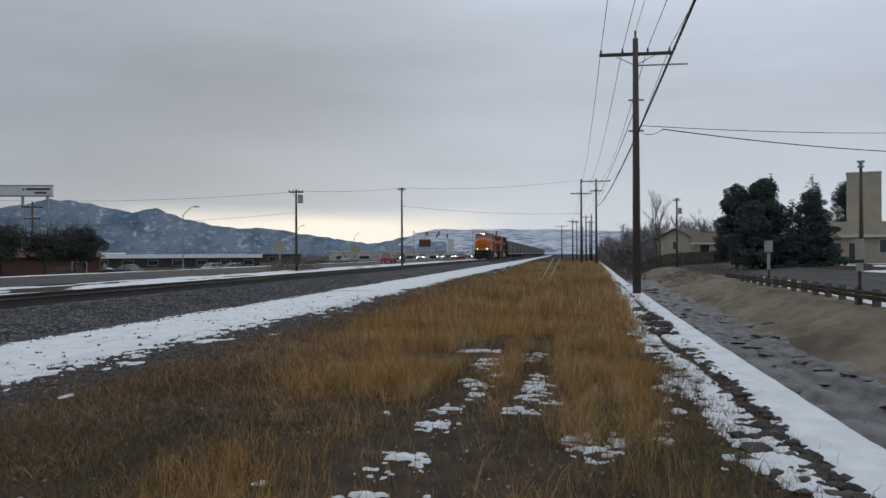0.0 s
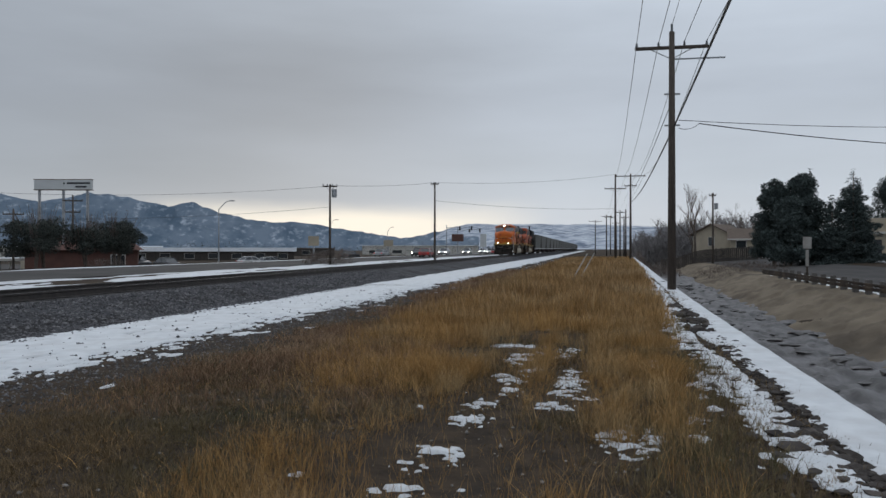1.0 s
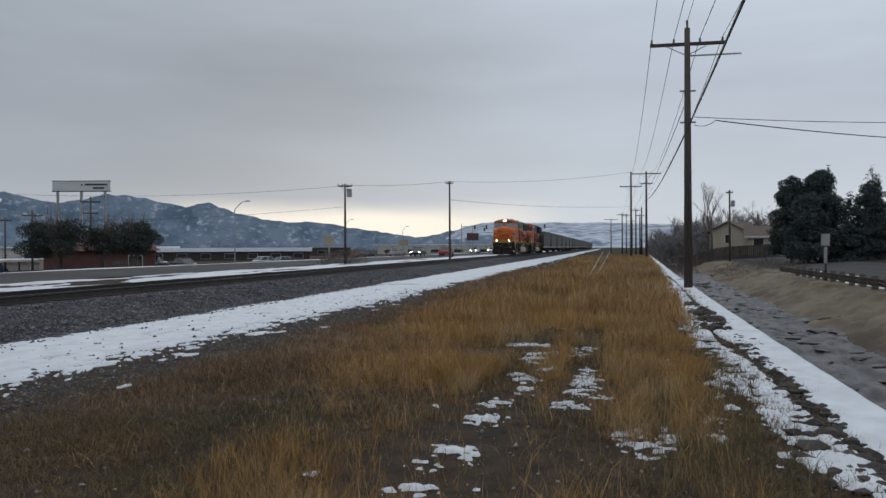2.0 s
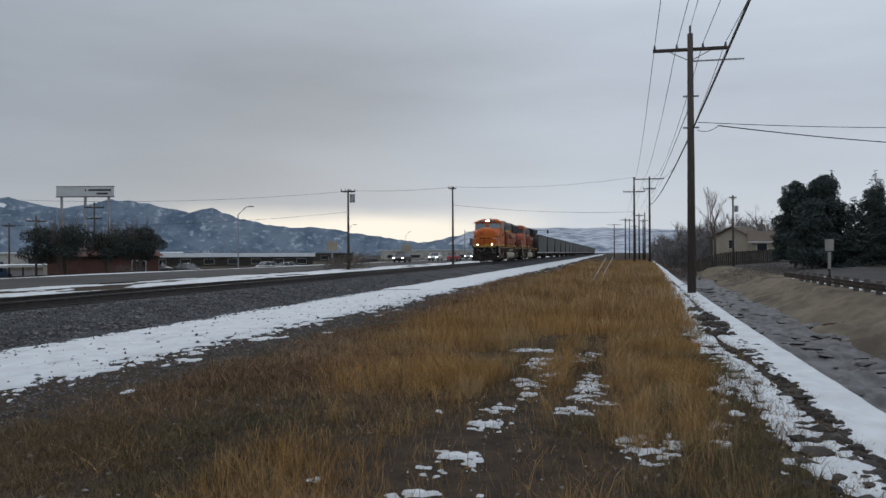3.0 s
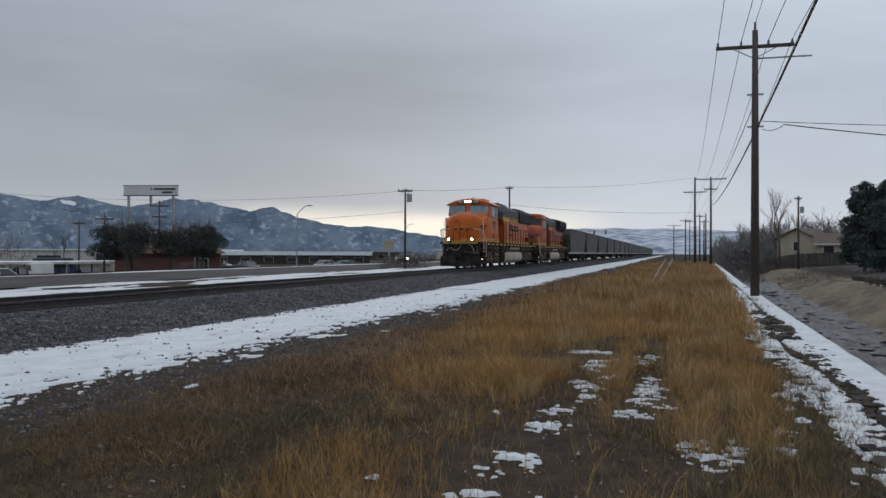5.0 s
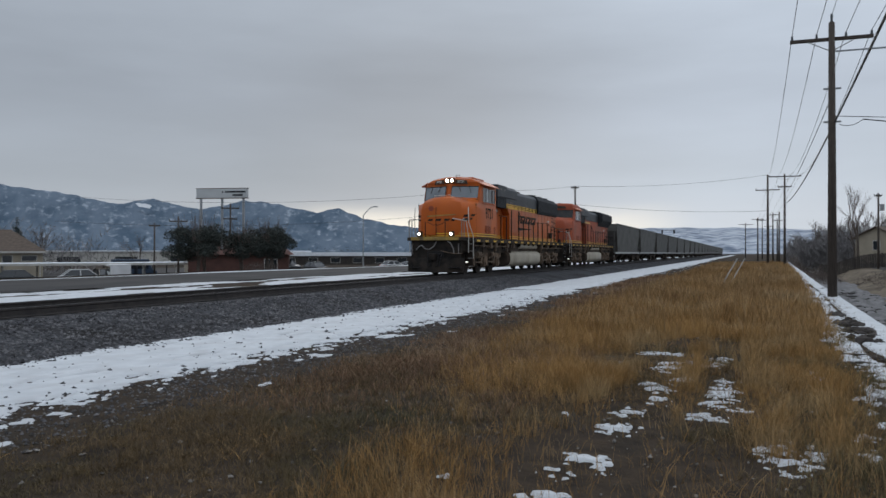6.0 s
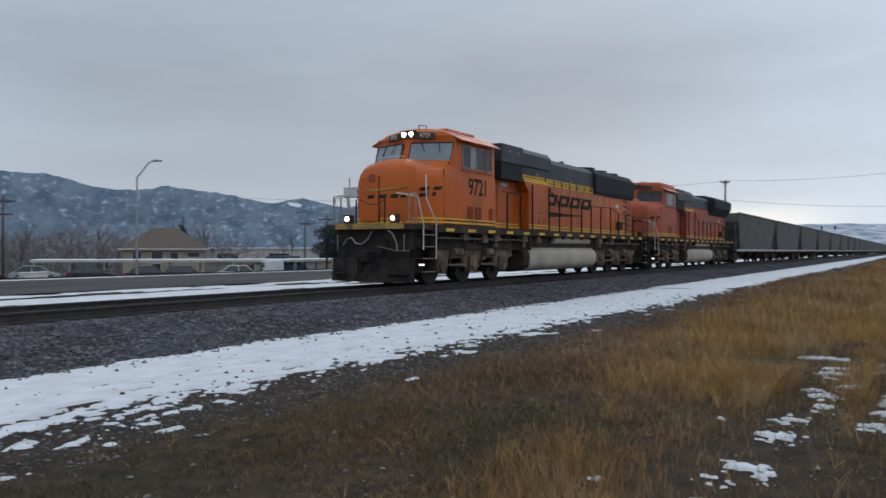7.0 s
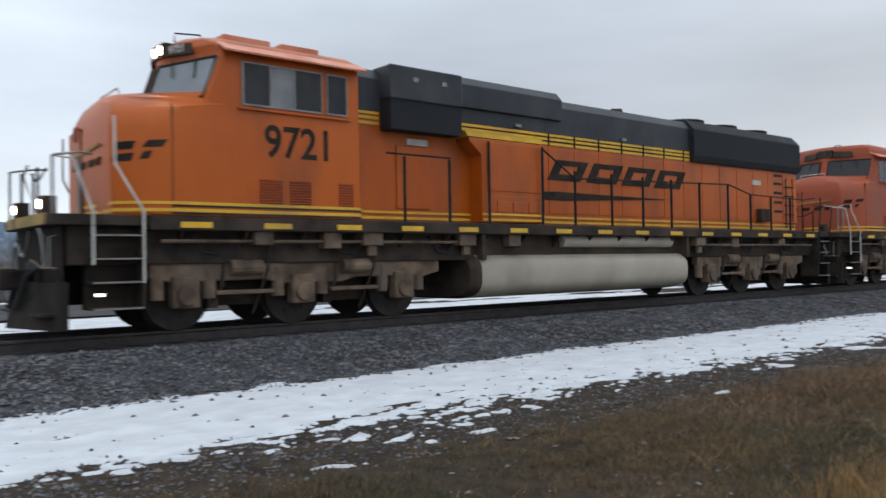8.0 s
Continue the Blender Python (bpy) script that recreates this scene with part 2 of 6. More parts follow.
# road beyond the railway, verge and yard
def flat_strip(name, x0, x1, y0, y1, up, material, label, cat, nx=6, skew=0.0, zf=None):
    n = max(2, int((y1 - y0) / 6))
    return tagged(grid(name, np.linspace(x0, x1, nx), np.linspace(y0, y1, n), zf or (lambda x, y: gz(x, y) + up), material, skew=skew), label, cat, kind="structure")


flat_strip("road", -33.2, -24.2, -60, 900, 0.05, M_ASPHALT, "grey asphalt highway running beside the railway", "road")
flat_strip("yard", -120, -36, -10, 140, 0.03, M_ASPHALT, "worn asphalt car park beyond the highway", "car park", 20)
flat_strip("side_street", 10.4, 17.5, -30, 300, 0.05, M_ASPHALT, "worn asphalt side street behind a guardrail", "road", 5, SKEW)


# concrete and mud channel
def ch_floor(x, y):
    u = x - SKEW * y
    return -1.36 + fbm(x * 1.1, y * 0.4, 21) * 0.30 + np.clip(fbm(x * 2.6, y * 1.1, 27), -0.1, 0.08) * 0.55 + 0.05 * np.abs(u - 4.6)


def ch_bank(x, y):
    u = x - SKEW * y
    z = np.interp(u, [5.6, 6.2, 8.7, 9.3, 10.5], [-1.55, -1.34, -0.34, -0.26, -0.19])
    gully = np.clip(fbm(u * 0.25 + y * 0.22, y * 0.12, 24) - 0.12, 0, 1) * 1.4
    ledge = np.clip(fbm(x * 1.9, y * 0.9, 25), -0.06, 0.10) * 0.9
    return z + (fbm(x * 0.8, y * 0.5, 22) * 0.30 + ledge - gully) * np.clip((u - 5.6) / 1.0, 0, 1) * np.clip((10.0 - u) / 1.5, 0, 1)


tagged(grid("channel_floor", steps((2.7, 6.8, 0.1)), steps((-5, 40, 0.2), (40, 60, 0.5), (60, 200, 3)), ch_floor, M_WET, skew=SKEW),
       "dark wet muddy floor of a drainage channel", "channel", kind="structure")
tagged(grid("channel_bank", steps((5.6, 10.5, 0.12)), steps((-5, 45, 0.2), (45, 60, 0.4), (60, 200, 3)), ch_bank, M_TAN, skew=SKEW),
       "bare tan sandy bank of the drainage channel", "bank", kind="structure")


# ---- snow lying in sheets with ragged edges ----
def snow_sheet(name, x0, x1, y0, y1, dx, dy, mask, thick, label, skew=0.0, base=gz):
    def z(x, y):
        m = np.clip(mask(x, y) * 3, -1, 1)
        return base(x, y) + np.where(m > 0, thick * (0.35 + 0.65 * m) + fbm(x * 2, y * 2, 31) * 0.015, -0.03 + 0.03 * m)
    return tagged(grid(name, steps((x0, x1, dx)), steps((y0, y1, dy)), z, M_SNOW, skew=skew, keep=lambda x, y: mask(x, y) > -0.02), label, "snow", kind="stuff")


def strip_mask(x, y):
    ragged = fbm(x * 1.1, y * 0.45, 41) * 0.55 + fbm(x * 6, y * 2.6, 42) * 0.65 + fbm(x * 15, y * 9, 45, 2) * 0.75
    edge = np.minimum(np.minimum((x + 9.92) * 1.6, (-6.90 - x) * 0.55), 0.42)
    holes = np.clip(fbm(x * 5.5, y * 1.3, 43) - 0.175, 0, 1) * 5.0
    scraps = (fbm(x * 3.4, y * 1.6, 44) - 0.222 - 0.10 * np.abs(x + 6.3)) * 2.0 - (x < -7.0) * 1.0
    return np.maximum(edge + ragged - holes, scraps)


snow_sheet("snow_strip", -10.6, -4.8, -1, 34, 0.055, 0.06, strip_mask, 0.035, "long strip of white snow along the ballast foot")
snow_sheet("snow_strip", -10.6, -4.8, 34, 180, 0.2, 0.35, strip_mask, 0.05, "long strip of white snow along the ballast foot")
snow_sheet("snow_strip", -10.6, -4.8, 180, 700, 0.8, 4, strip_mask, 0.05, "long strip of white snow along the ballast foot")


# melting patches left in two wheel ruts: across, along, half width, half length
PATCHES = [(-1.25, 13.4, 0.30, 0.18), (-1.08, 11.6, 0.14, 0.45), (-0.84, 12.1, 0.13, 0.22), (-0.78, 10.6, 0.10, 0.20), (-1.03, 9.75, 0.17, 0.35),
           (-0.90, 9.15, 0.12, 0.22), (-1.19, 8.35, 0.15, 0.20), (-1.14, 7.5, 0.15, 0.20), (-0.40, 13.0, 0.13, 0.25), (-0.47, 12.1, 0.15, 0.22),
           (-0.24, 10.6, 0.12, 0.30), (-0.30, 9.75, 0.16, 0.40), (-0.36, 9.05, 0.12, 0.16), (-0.10, 8.75, 0.10, 0.14), (-0.42, 8.25, 0.16, 0.18),
           (0.30, 6.85, 0.19, 0.42), (0.92, 7.8, 0.10, 0.16), (0.90, 7.1, 0.09, 0.20), (-1.27, 6.30, 0.18, 0.12), (-1.40, 5.85, 0.12, 0.12),
           (-1.06, 6.12, 0.08, 0.14), (-1.28, 5.2, 0.14, 0.14), (0.86, 11.4, 0.10, 0.50)]


def rut_mask(x, y):
    ragged = fbm(x * 4, y * 5, 51) * 0.9 + fbm(x * 9, y * 16, 53) * 1.7 + fbm(x * 26, y * 24, 54, 2) * 0.7
    near = np.min([np.hypot((x - cx) / rx, (y - cy) / ry) for cx, cy, rx, ry in PATCHES], axis=0)
    scraps = (fbm(x * 3.4, y * 3.0, 52) - 0.345) * 1.5
    return np.maximum(np.minimum((0.62 - near) * 0.30 + ragged, (1.6 - near) * 0.5), scraps)


snow_sheet("snow_patches", -5.0, 1.6, 3, 20, 0.035, 0.04, rut_mask, 0.03, "small melting snow patches in wheel ruts among grass")


def bank_mask(x, y):
    u = x - SKEW * y
    rim = edge(y) + 0.03
    solid = np.minimum(np.minimum((u - 1.70) * 1.8, (rim - u) * 6.0), 0.30) + np.clip((rim - 0.06 - u) * 6, 0, 1) * (fbm(x * 2, y * 0.8, 61) * 0.5 + fbm(x * 7, y * 3.5, 63) * 0.55)
    left = np.interp(y, [4, 6, 8, 12, 18, 30], [1.42, 1.25, 1.02, 1.02, 0.82, 1.2])
    patchy = np.minimum(np.minimum((u - left) * 0.9, (1.95 - u) * 2), 0.26) + fbm(x * 2.2, y * 1.1, 62) * 0.7 + fbm(x * 7, y * 5, 65) * 0.8 + fbm(x * 17, y * 12, 66, 2) * 0.35
    # bare broken rock shows along the middle
    rock = np.interp(y, [5, 9, 11, 17, 22], [1.72, 1.64, 1.55, 1.22, 1.55])
    patchy = patchy - np.clip(0.13 - np.abs(u - rock), 0, 1) * 4.0
    return np.maximum(solid, patchy)


snow_sheet("bank_snow", 0.6, 2.6, -9, 40, 0.035, 0.045, bank_mask, 0.035, "snow along the rocky edge of the channel", SKEW)
snow_sheet("bank_snow", 0.6, 2.6, 40, 150, 0.15, 0.5, bank_mask, 0.06, "snow along the rocky edge of the channel", SKEW)


def far_mask(x, y):
    return np.minimum(np.minimum((x + 24.2) * 0.3, (-17.2 - x) * 0.5), 0.08) + fbm(x * 0.7, y * 0.13, 71) * 0.75 + fbm(x * 2.8, y * 0.45, 72) * 0.6


snow_sheet("verge_snow", -24.6, -17, -10, 160, 0.25, 0.35, far_mask, 0.06, "snow between the railway and the highway")
snow_sheet("verge_snow", -24.6, -17, 160, 700, 1.0, 6, far_mask, 0.06, "snow between the railway and the highway")


def verge_mask(x, y):
    return 0.28 - np.abs(x + 34.2) * 0.4 + fbm(x * 0.8, y * 0.12, 73) * 0.7


snow_sheet("verge_snow", -37, -32.6, -10, 400, 0.4, 1.5, verge_mask, 0.05, "low ridge of ploughed snow beside the highway")
snow_sheet("street_snow", 9.75, 11.6, 25, 60, 0.2, 0.4, lambda x, y: fbm(x * 0.9, y * 0.25, 74) * 1.2 + 0.12, 0.08, "thin snow behind the guardrail", SKEW)
snow_sheet("street_snow", 17.0, 30, 40, 140, 0.5, 1.0, lambda x, y: fbm(x * 0.3, y * 0.15, 75) * 1.2 - 0.02, 0.08, "thin snow on a lawn beside the street", SKEW)


# ---- stones and grass, uncountable ----
def unit_stone():
    bm = bmesh.new()
    bmesh.ops.create_icosphere(bm, subdivisions=1, radius=1)
    bm.verts.ensure_lookup_table()
    v = np.array([x.co[:] for x in bm.verts])
    f = np.array([[x.index for x in q.verts] for q in bm.faces])
    bm.free()
    return v, f


OCTA = (np.array([(1, 0, 0), (0, 1, 0), (-1, 0, 0), (0, -1, 0), (0, 0, 1), (0, 0, -1)], float),
        np.array([(0, 1, 4), (1, 2, 4), (2, 3, 4), (3, 0, 4), (1, 0, 5), (2, 1, 5), (3, 2, 5), (0, 3, 5)]))
ICO = unit_stone()


def stones(name, n, xr, yr, base, size, material, label, skew=0.0, seed=1, shape=OCTA, flat=0.75, power=1.4):
    g = np.random.RandomState(seed)
    x, y = g.uniform(*xr, n), yr[0] + (yr[1] - yr[0]) * g.uniform(0, 1, n) ** power
    x = x + skew * y
    s = size[0] + (size[1] - size[0]) * g.uniform(0, 1, n) ** 2
    unit, tri = shape
    k = len(unit)
    a = g.uniform(0, 6.28, n)
    v = unit[None] * g.uniform(0.7, 1.2, (n, k, 1)) * s[:, None, None] * g.uniform(0.7, 1.4, (n, 1, 3))
    v = v + g.normal(0, 0.12, (n, k, 3)) * s[:, None, None]
    v[:, :, 2] *= flat
    c, d = np.cos(a)[:, None], np.sin(a)[:, None]
    vx, vy = v[:, :, 0] * c - v[:, :, 1] * d, v[:, :, 0] * d + v[:, :, 1] * c
    v = np.stack([vx + x[:, None], vy + y[:, None], v[:, :, 2] + (base(x, y) + s * 0.25 * flat)[:, None]], -1).reshape(-1, 3)
    f = (tri[None] + (np.arange(n) * k)[:, None, None]).reshape(-1, 3)
    return tagged(np_mesh(name, v, f, material), label, "stones", kind="stuff")


stones("ballast_stones", 44000, (-12.4, -9.3), (-2, 45), ballast_z, (0.014, 0.042), M_STONE, "grey angular ballast stones on the track shoulder")
stones("ballast_stones", 5000, (-9.9, -6.0), (0, 40), gz, (0.010, 0.026), M_STONE, "stray ballast stones by the snow strip", seed=2)
stones("ballast_stones", 1700, (-10.05, -9.5), (0, 34), lambda x, y: gz(x, y) + 0.025, (0.012, 0.040), M_STONE, "stray ballast stones by the snow strip", seed=8)
stones("ballast_stones", 10000, (-7.3, -5.5), (0, 34), gz, (0.008, 0.026), M_STONE, "grey gravel along the lower edge of the snow", seed=18)
stones("ballast_stones", 380, (-9.5, -6.9), (0, 30), lambda x, y: gz(x, y) + 0.025, (0.015, 0.04), M_STONE, "stray ballast stones by the snow strip", seed=9)
stones("bank_rocks", 34, (1.05, 1.70), (5.5, 15), lambda x, y: gz(x, y) + 0.01, (0.05, 0.12), M_ROCK, "dark broken rocks along the channel edge", SKEW, 10, ICO, 0.4)
stones("bank_rocks", 620, (1.52, 1.76), (4.5, 15), gz, (0.018, 0.07), M_ROCK, "dark broken rocks along the channel edge", SKEW, 3, ICO, 0.6)
stones("bank_rocks", 90, (1.15, 1.70), (16, 23), gz, (0.05, 0.16), M_ROCK, "dark broken rocks along the channel edge", SKEW, 4, ICO, 0.7)
stones("bank_rocks", 90, (0.9, 1.9), (4, 18), gz, (0.02, 0.09), M_ROCK, "dark broken rocks along the channel edge", SKEW, 6, ICO, 0.6)
stones("channel_rocks", 230, (3.3, 6.3), (6, 70), ch_floor, (0.04, 0.38), M_MUD, "dark wet slabs and clods on the channel floor", SKEW, 7, ICO, 0.22, 1.0)
stones("pebbles", 2600, (-6.9, 2.2), (1, 30), lambda x, y: gz(x, y) + 0.01, (0.006, 0.024), M_PEBBLE, "small pale pebbles in the earth among the grass", 0.0, 5)


def grass(name, n, xr, yr, hr, wr, density, material, label, seed, power=1.6, lean=0.5):
    g = np.random.RandomState(seed)
    x, y = g.uniform(*xr, n), yr[0] + (yr[1] - yr[0]) * g.uniform(0, 1, n) ** power
    ok = density(x, y) > g.uniform(0, 1, n)
    x, y = x[ok], y[ok]
    # blades gather in tufts
    x, y = x + (vnoise(x * 5, y * 5, 8) - 0.5) * 0.18, y + (vnoise(x * 5, y * 5, 9) - 0.5) * 0.18
    n = len(x)
    h = g.uniform(*hr, n) * (0.35 + 0.8 * vnoise(x * 0.8, y * 0.8, 12) + 0.55 * vnoise(x * 2.6, y * 2.0, 14))
    w = g.uniform(*wr, n) * (1 + y * 0.03)
    a, b = g.uniform(0, 6.28, n), g.uniform(0, 6.28, n)
    ln = g.uniform(0.1, lean, n) * h
    z = gz(x, y) - 0.01
    dx, dy = np.cos(a) * w, np.sin(a) * w
    lx, ly = np.cos(b) * ln, np.sin(b) * ln
    p = lambda kx, ky, kz: np.stack([x + kx, y + ky, z + kz], -1)
    v = np.stack([p(-dx, -dy, 0 * h), p(dx, dy, 0 * h), p(lx * 0.35 + dx * 0.7, ly * 0.35 + dy * 0.7, h * 0.6), p(lx * 0.35 - dx * 0.7, ly * 0.35 - dy * 0.7, h * 0.6),
                  p(lx + dx * 0.15, ly + dy * 0.15, h), p(lx - dx * 0.15, ly - dy * 0.15, h)], 1).reshape(-1, 3)
    k = (np.arange(n) * 6)[:, None]
    f = np.concatenate([k + np.array([[0, 1, 2, 3]]), k + np.array([[3, 2, 4, 5]])])
    return tagged(np_mesh(name, v, f, material), label, "grass", kind="stuff")


def bare(x, y):
    """Trodden bare earth in the nearest stretch of the wheel rut."""
    return np.clip(np.hypot((x + 1.2) / 0.95, (y - 6.1) / 1.9) - 0.5, 0.05, 1)


def tall(x, y):
    u = x - SKEW * y
    core = np.clip((x - np.interp(y, [4, 6, 8, 12, 18, 40], [-2.7, -3.1, -3.7, -4.3, -4.7, -4.6])) / 1.5, 0, 1) * np.clip((np.interp(y, [3, 8, 14, 20, 40, 80], [0.75, 0.85, 0.95, 1.1, 1.35, 1.5]) - u) / 0.45, 0, 1)
    near = np.where((y < 15.5) & (y > 6.2 + fbm(x * 2, y * 2, 88) * 2.0), np.clip(np.minimum(np.abs(x + 1.12), np.abs(x + 0.32)) * 3.0 - 0.42, 0.05, 1), 1)
    near = near * bare(x, y)
    return core * near * np.clip(0.66 + fbm(x * 0.6, y * 0.4, 81) * 2.4 + fbm(x * 2.2, y * 1.6, 83) * 1.8, 0.03, 1)


def short(x, y):
    u = x - SKEW * y
    return bare(x, y) * np.clip((x + 6.0) / 1.4, 0, 1) * np.clip((1.9 - u) / 0.8, 0, 1) * np.clip(0.45 + fbm(x * 0.8, y * 0.8, 82) * 2.6, 0.02, 1)


grass("tall_grass", 480000, (-5.2, 3), (2.2, 26), (0.08, 0.29), (0.0008, 0.0020), tall, M_GRASS, "tall dry golden brown grass", 11, 1.3, 0.95)
grass("tall_grass", 200000, (-5.5, 6), (13, 130), (0.10, 0.46), (0.003, 0.007), lambda x, y: tall(x, y) * np.clip((y - 13) / 14, 0, 1), M_FARGRASS, "tall dry golden brown grass", 12, 1.5)
grass("short_grass", 260000, (-6.9, 2.6), (1.8, 13), (0.015, 0.07), (0.0012, 0.0026), lambda x, y: np.clip(short(x, y) + 0.42 * bare(x, y) * np.clip((x + 5.9) / 1.4, 0, 1) * (x - SKEW * y < 1.5), 0, 1), M_GRASS2, "flattened dead grass and straw on dark earth", 14, 1.2, 2.2)
grass("straw", 34000, (-6.6, 1.8), (1.8, 16), (0.03, 0.10), (0.0014, 0.0028), lambda x, y: np.clip(0.10 + fbm(x * 1.3, y * 1.3, 84) * 2.2, 0, 1) * np.clip((x + 5.8) / 1.0, 0, 1) * bare(x, y), M_GRASS, "scattered pale straw on dark earth", 15, 1.2, 3.0)
grass("short_grass", 190000, (-7, 3), (1.6, 34), (0.03, 0.12), (0.0016, 0.003), short, M_GRASS2, "short faded brown and green grass", 13, 1.5, 0.9)


M_REDGRASS = mat("reddish_brown_low_grass", (0.25, 0.158, 0.098), (0.145, 0.093, 0.062), 0.4, 0.9, island=0.4, c3=(0.27, 0.19, 0.125), scale3=0.5, spec=0.04)
grass("low_grass", 210000, (-7, -2.2), (7, 60), (0.04, 0.13), (0.002, 0.0045), lambda x, y: np.clip((x + 5.8 + np.clip((y - 12) * 0.03, 0, 0.9)) / 1.2, 0, 1) * np.clip((y - 6.5) / 5, 0, 1) * np.clip(0.6 + fbm(x * 0.9, y * 0.5, 86) * 2.4, 0.05, 1), M_REDGRASS, "low reddish brown dead grass beside the snow", 17, 1.7, 1.2)
grass("weeds", 90000, (-0.4, 2.6), (2.5, 26), (0.04, 0.17), (0.0010, 0.0022), lambda x, y: np.clip((x - SKEW * y + 0.1) / 0.5, 0, 1) * np.clip((1.35 - x + SKEW * y) / 0.45, 0, 1) * np.clip(0.55 + fbm(x * 1.6, y * 1.6, 85) * 2.6, 0.05, 1), M_WEED, "grey green weeds and dead stalks at the bank top", 16, 1.5, 0.8)


# ---- mountains on the skyline ----
# ridge line: degrees left of the track, degrees up
RIDGE = [(100, 3.0), (80, 2.9), (68, 2.9), (66, 3.4), (63.7, 4.2), (61.4, 4.7), (58.5, 4.9), (56, 4.8), (53.7, 4.1), (51, 3.9), (49, 4.3), (45.2, 3.8), (42.2, 3.2),
         (40, 3.6), (37, 2.95), (34.2, 3.6), (32.9, 3.6), (29.2, 2.8), (27.7, 3.2), (26.1, 2.45), (23.2, 1.9), (20.2, 1.8), (17.9, 1.4), (13.6, 0.8), (12, 0.9),
         (8.8, 1.75), (-0.3, 1.7), (-8, 1.3), (-20, 1.0), (-60, 0.9)]


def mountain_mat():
    m = bpy.data.materials.new("haze_tinted_forest")
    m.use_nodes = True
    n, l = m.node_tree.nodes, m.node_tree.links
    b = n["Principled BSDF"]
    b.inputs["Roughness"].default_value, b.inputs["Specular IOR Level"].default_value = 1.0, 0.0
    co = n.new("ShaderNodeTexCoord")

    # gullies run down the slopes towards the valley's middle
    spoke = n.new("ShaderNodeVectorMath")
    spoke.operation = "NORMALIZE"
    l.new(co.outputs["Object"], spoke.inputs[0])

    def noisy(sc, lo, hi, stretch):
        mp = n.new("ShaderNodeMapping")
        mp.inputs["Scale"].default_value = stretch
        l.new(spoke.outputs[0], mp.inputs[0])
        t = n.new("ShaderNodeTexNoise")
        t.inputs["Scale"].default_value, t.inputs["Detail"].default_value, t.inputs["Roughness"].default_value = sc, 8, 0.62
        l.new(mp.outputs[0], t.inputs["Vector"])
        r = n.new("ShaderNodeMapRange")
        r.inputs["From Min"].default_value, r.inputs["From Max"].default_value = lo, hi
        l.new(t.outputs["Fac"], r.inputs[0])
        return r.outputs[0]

    # forest and snow colours carry the blue of distance haze
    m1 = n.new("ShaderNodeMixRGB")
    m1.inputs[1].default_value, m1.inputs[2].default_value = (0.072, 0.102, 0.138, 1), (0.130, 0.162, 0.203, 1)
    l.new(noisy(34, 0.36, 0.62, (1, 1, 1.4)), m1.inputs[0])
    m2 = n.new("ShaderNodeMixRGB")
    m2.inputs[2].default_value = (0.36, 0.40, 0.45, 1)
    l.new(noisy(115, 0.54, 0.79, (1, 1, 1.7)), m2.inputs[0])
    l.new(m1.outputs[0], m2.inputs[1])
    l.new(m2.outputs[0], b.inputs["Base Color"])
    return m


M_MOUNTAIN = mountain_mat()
# snow and bare ground both tinted blue, haze of distance in the colour
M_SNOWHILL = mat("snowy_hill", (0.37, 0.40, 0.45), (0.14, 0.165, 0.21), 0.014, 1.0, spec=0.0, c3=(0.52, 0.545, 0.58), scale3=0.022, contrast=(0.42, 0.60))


def range_mesh(name, azs, dist, depth, lift, material, label, seed, wobble):
    """A ridge and its slope towards the valley, in rows from foot to crest and down behind it."""
    rows = list(np.linspace(0, 1, 26)) + [1.15]
    ra, re = np.array([r[0] for r in RIDGE][::-1], float), np.array([r[1] for r in RIDGE][::-1], float)
    V = []
    for k, q in enumerate(rows):
        for a in azs:
            r = dist + depth * q
            crest = lift(a, float(np.interp(a, ra, re))) + wobble * float(fbm(a * 1.7, seed, seed, 4))
            top = math.tan(radians(crest)) * (dist + depth) + 1.6
            rise = q ** 1.1 if q <= 1 else 0.7
            rough = (0.10 - abs(float(fbm(a * 0.8 + q * 0.9, q * 1.4, seed + 5, 5))) * 0.75 + float(fbm(a * 3.5, q * 5, seed + 8, 3)) * 0.14) * math.sin(math.pi * min(q, 1.0))
            z = -8 + (top + 8) * max(0.0, rise + rough * 0.6)
            V.append((-math.sin(radians(a)) * r, math.cos(radians(a)) * r, z))
    na = len(azs)
    idx = np.arange(len(V)).reshape(len(rows), na)
    F = np.stack([idx[:-1, :-1], idx[:-1, 1:], idx[1:, 1:], idx[1:, :-1]], -1).reshape(-1, 4)
    return tagged(np_mesh(name, V, F, material, True), label, "mountain", kind="structure")


range_mesh("mountain_range", np.arange(9, 104, 0.2), 2300, 1900, lambda a, e: e, M_MOUNTAIN, "forested mountain range dusted with snow, tinted blue for distance haze", 3, 0.22)
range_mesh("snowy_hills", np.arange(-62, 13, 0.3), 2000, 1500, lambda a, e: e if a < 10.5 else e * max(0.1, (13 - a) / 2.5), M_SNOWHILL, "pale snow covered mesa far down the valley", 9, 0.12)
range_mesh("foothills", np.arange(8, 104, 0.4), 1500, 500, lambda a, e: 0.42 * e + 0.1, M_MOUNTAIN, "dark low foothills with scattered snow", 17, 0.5)


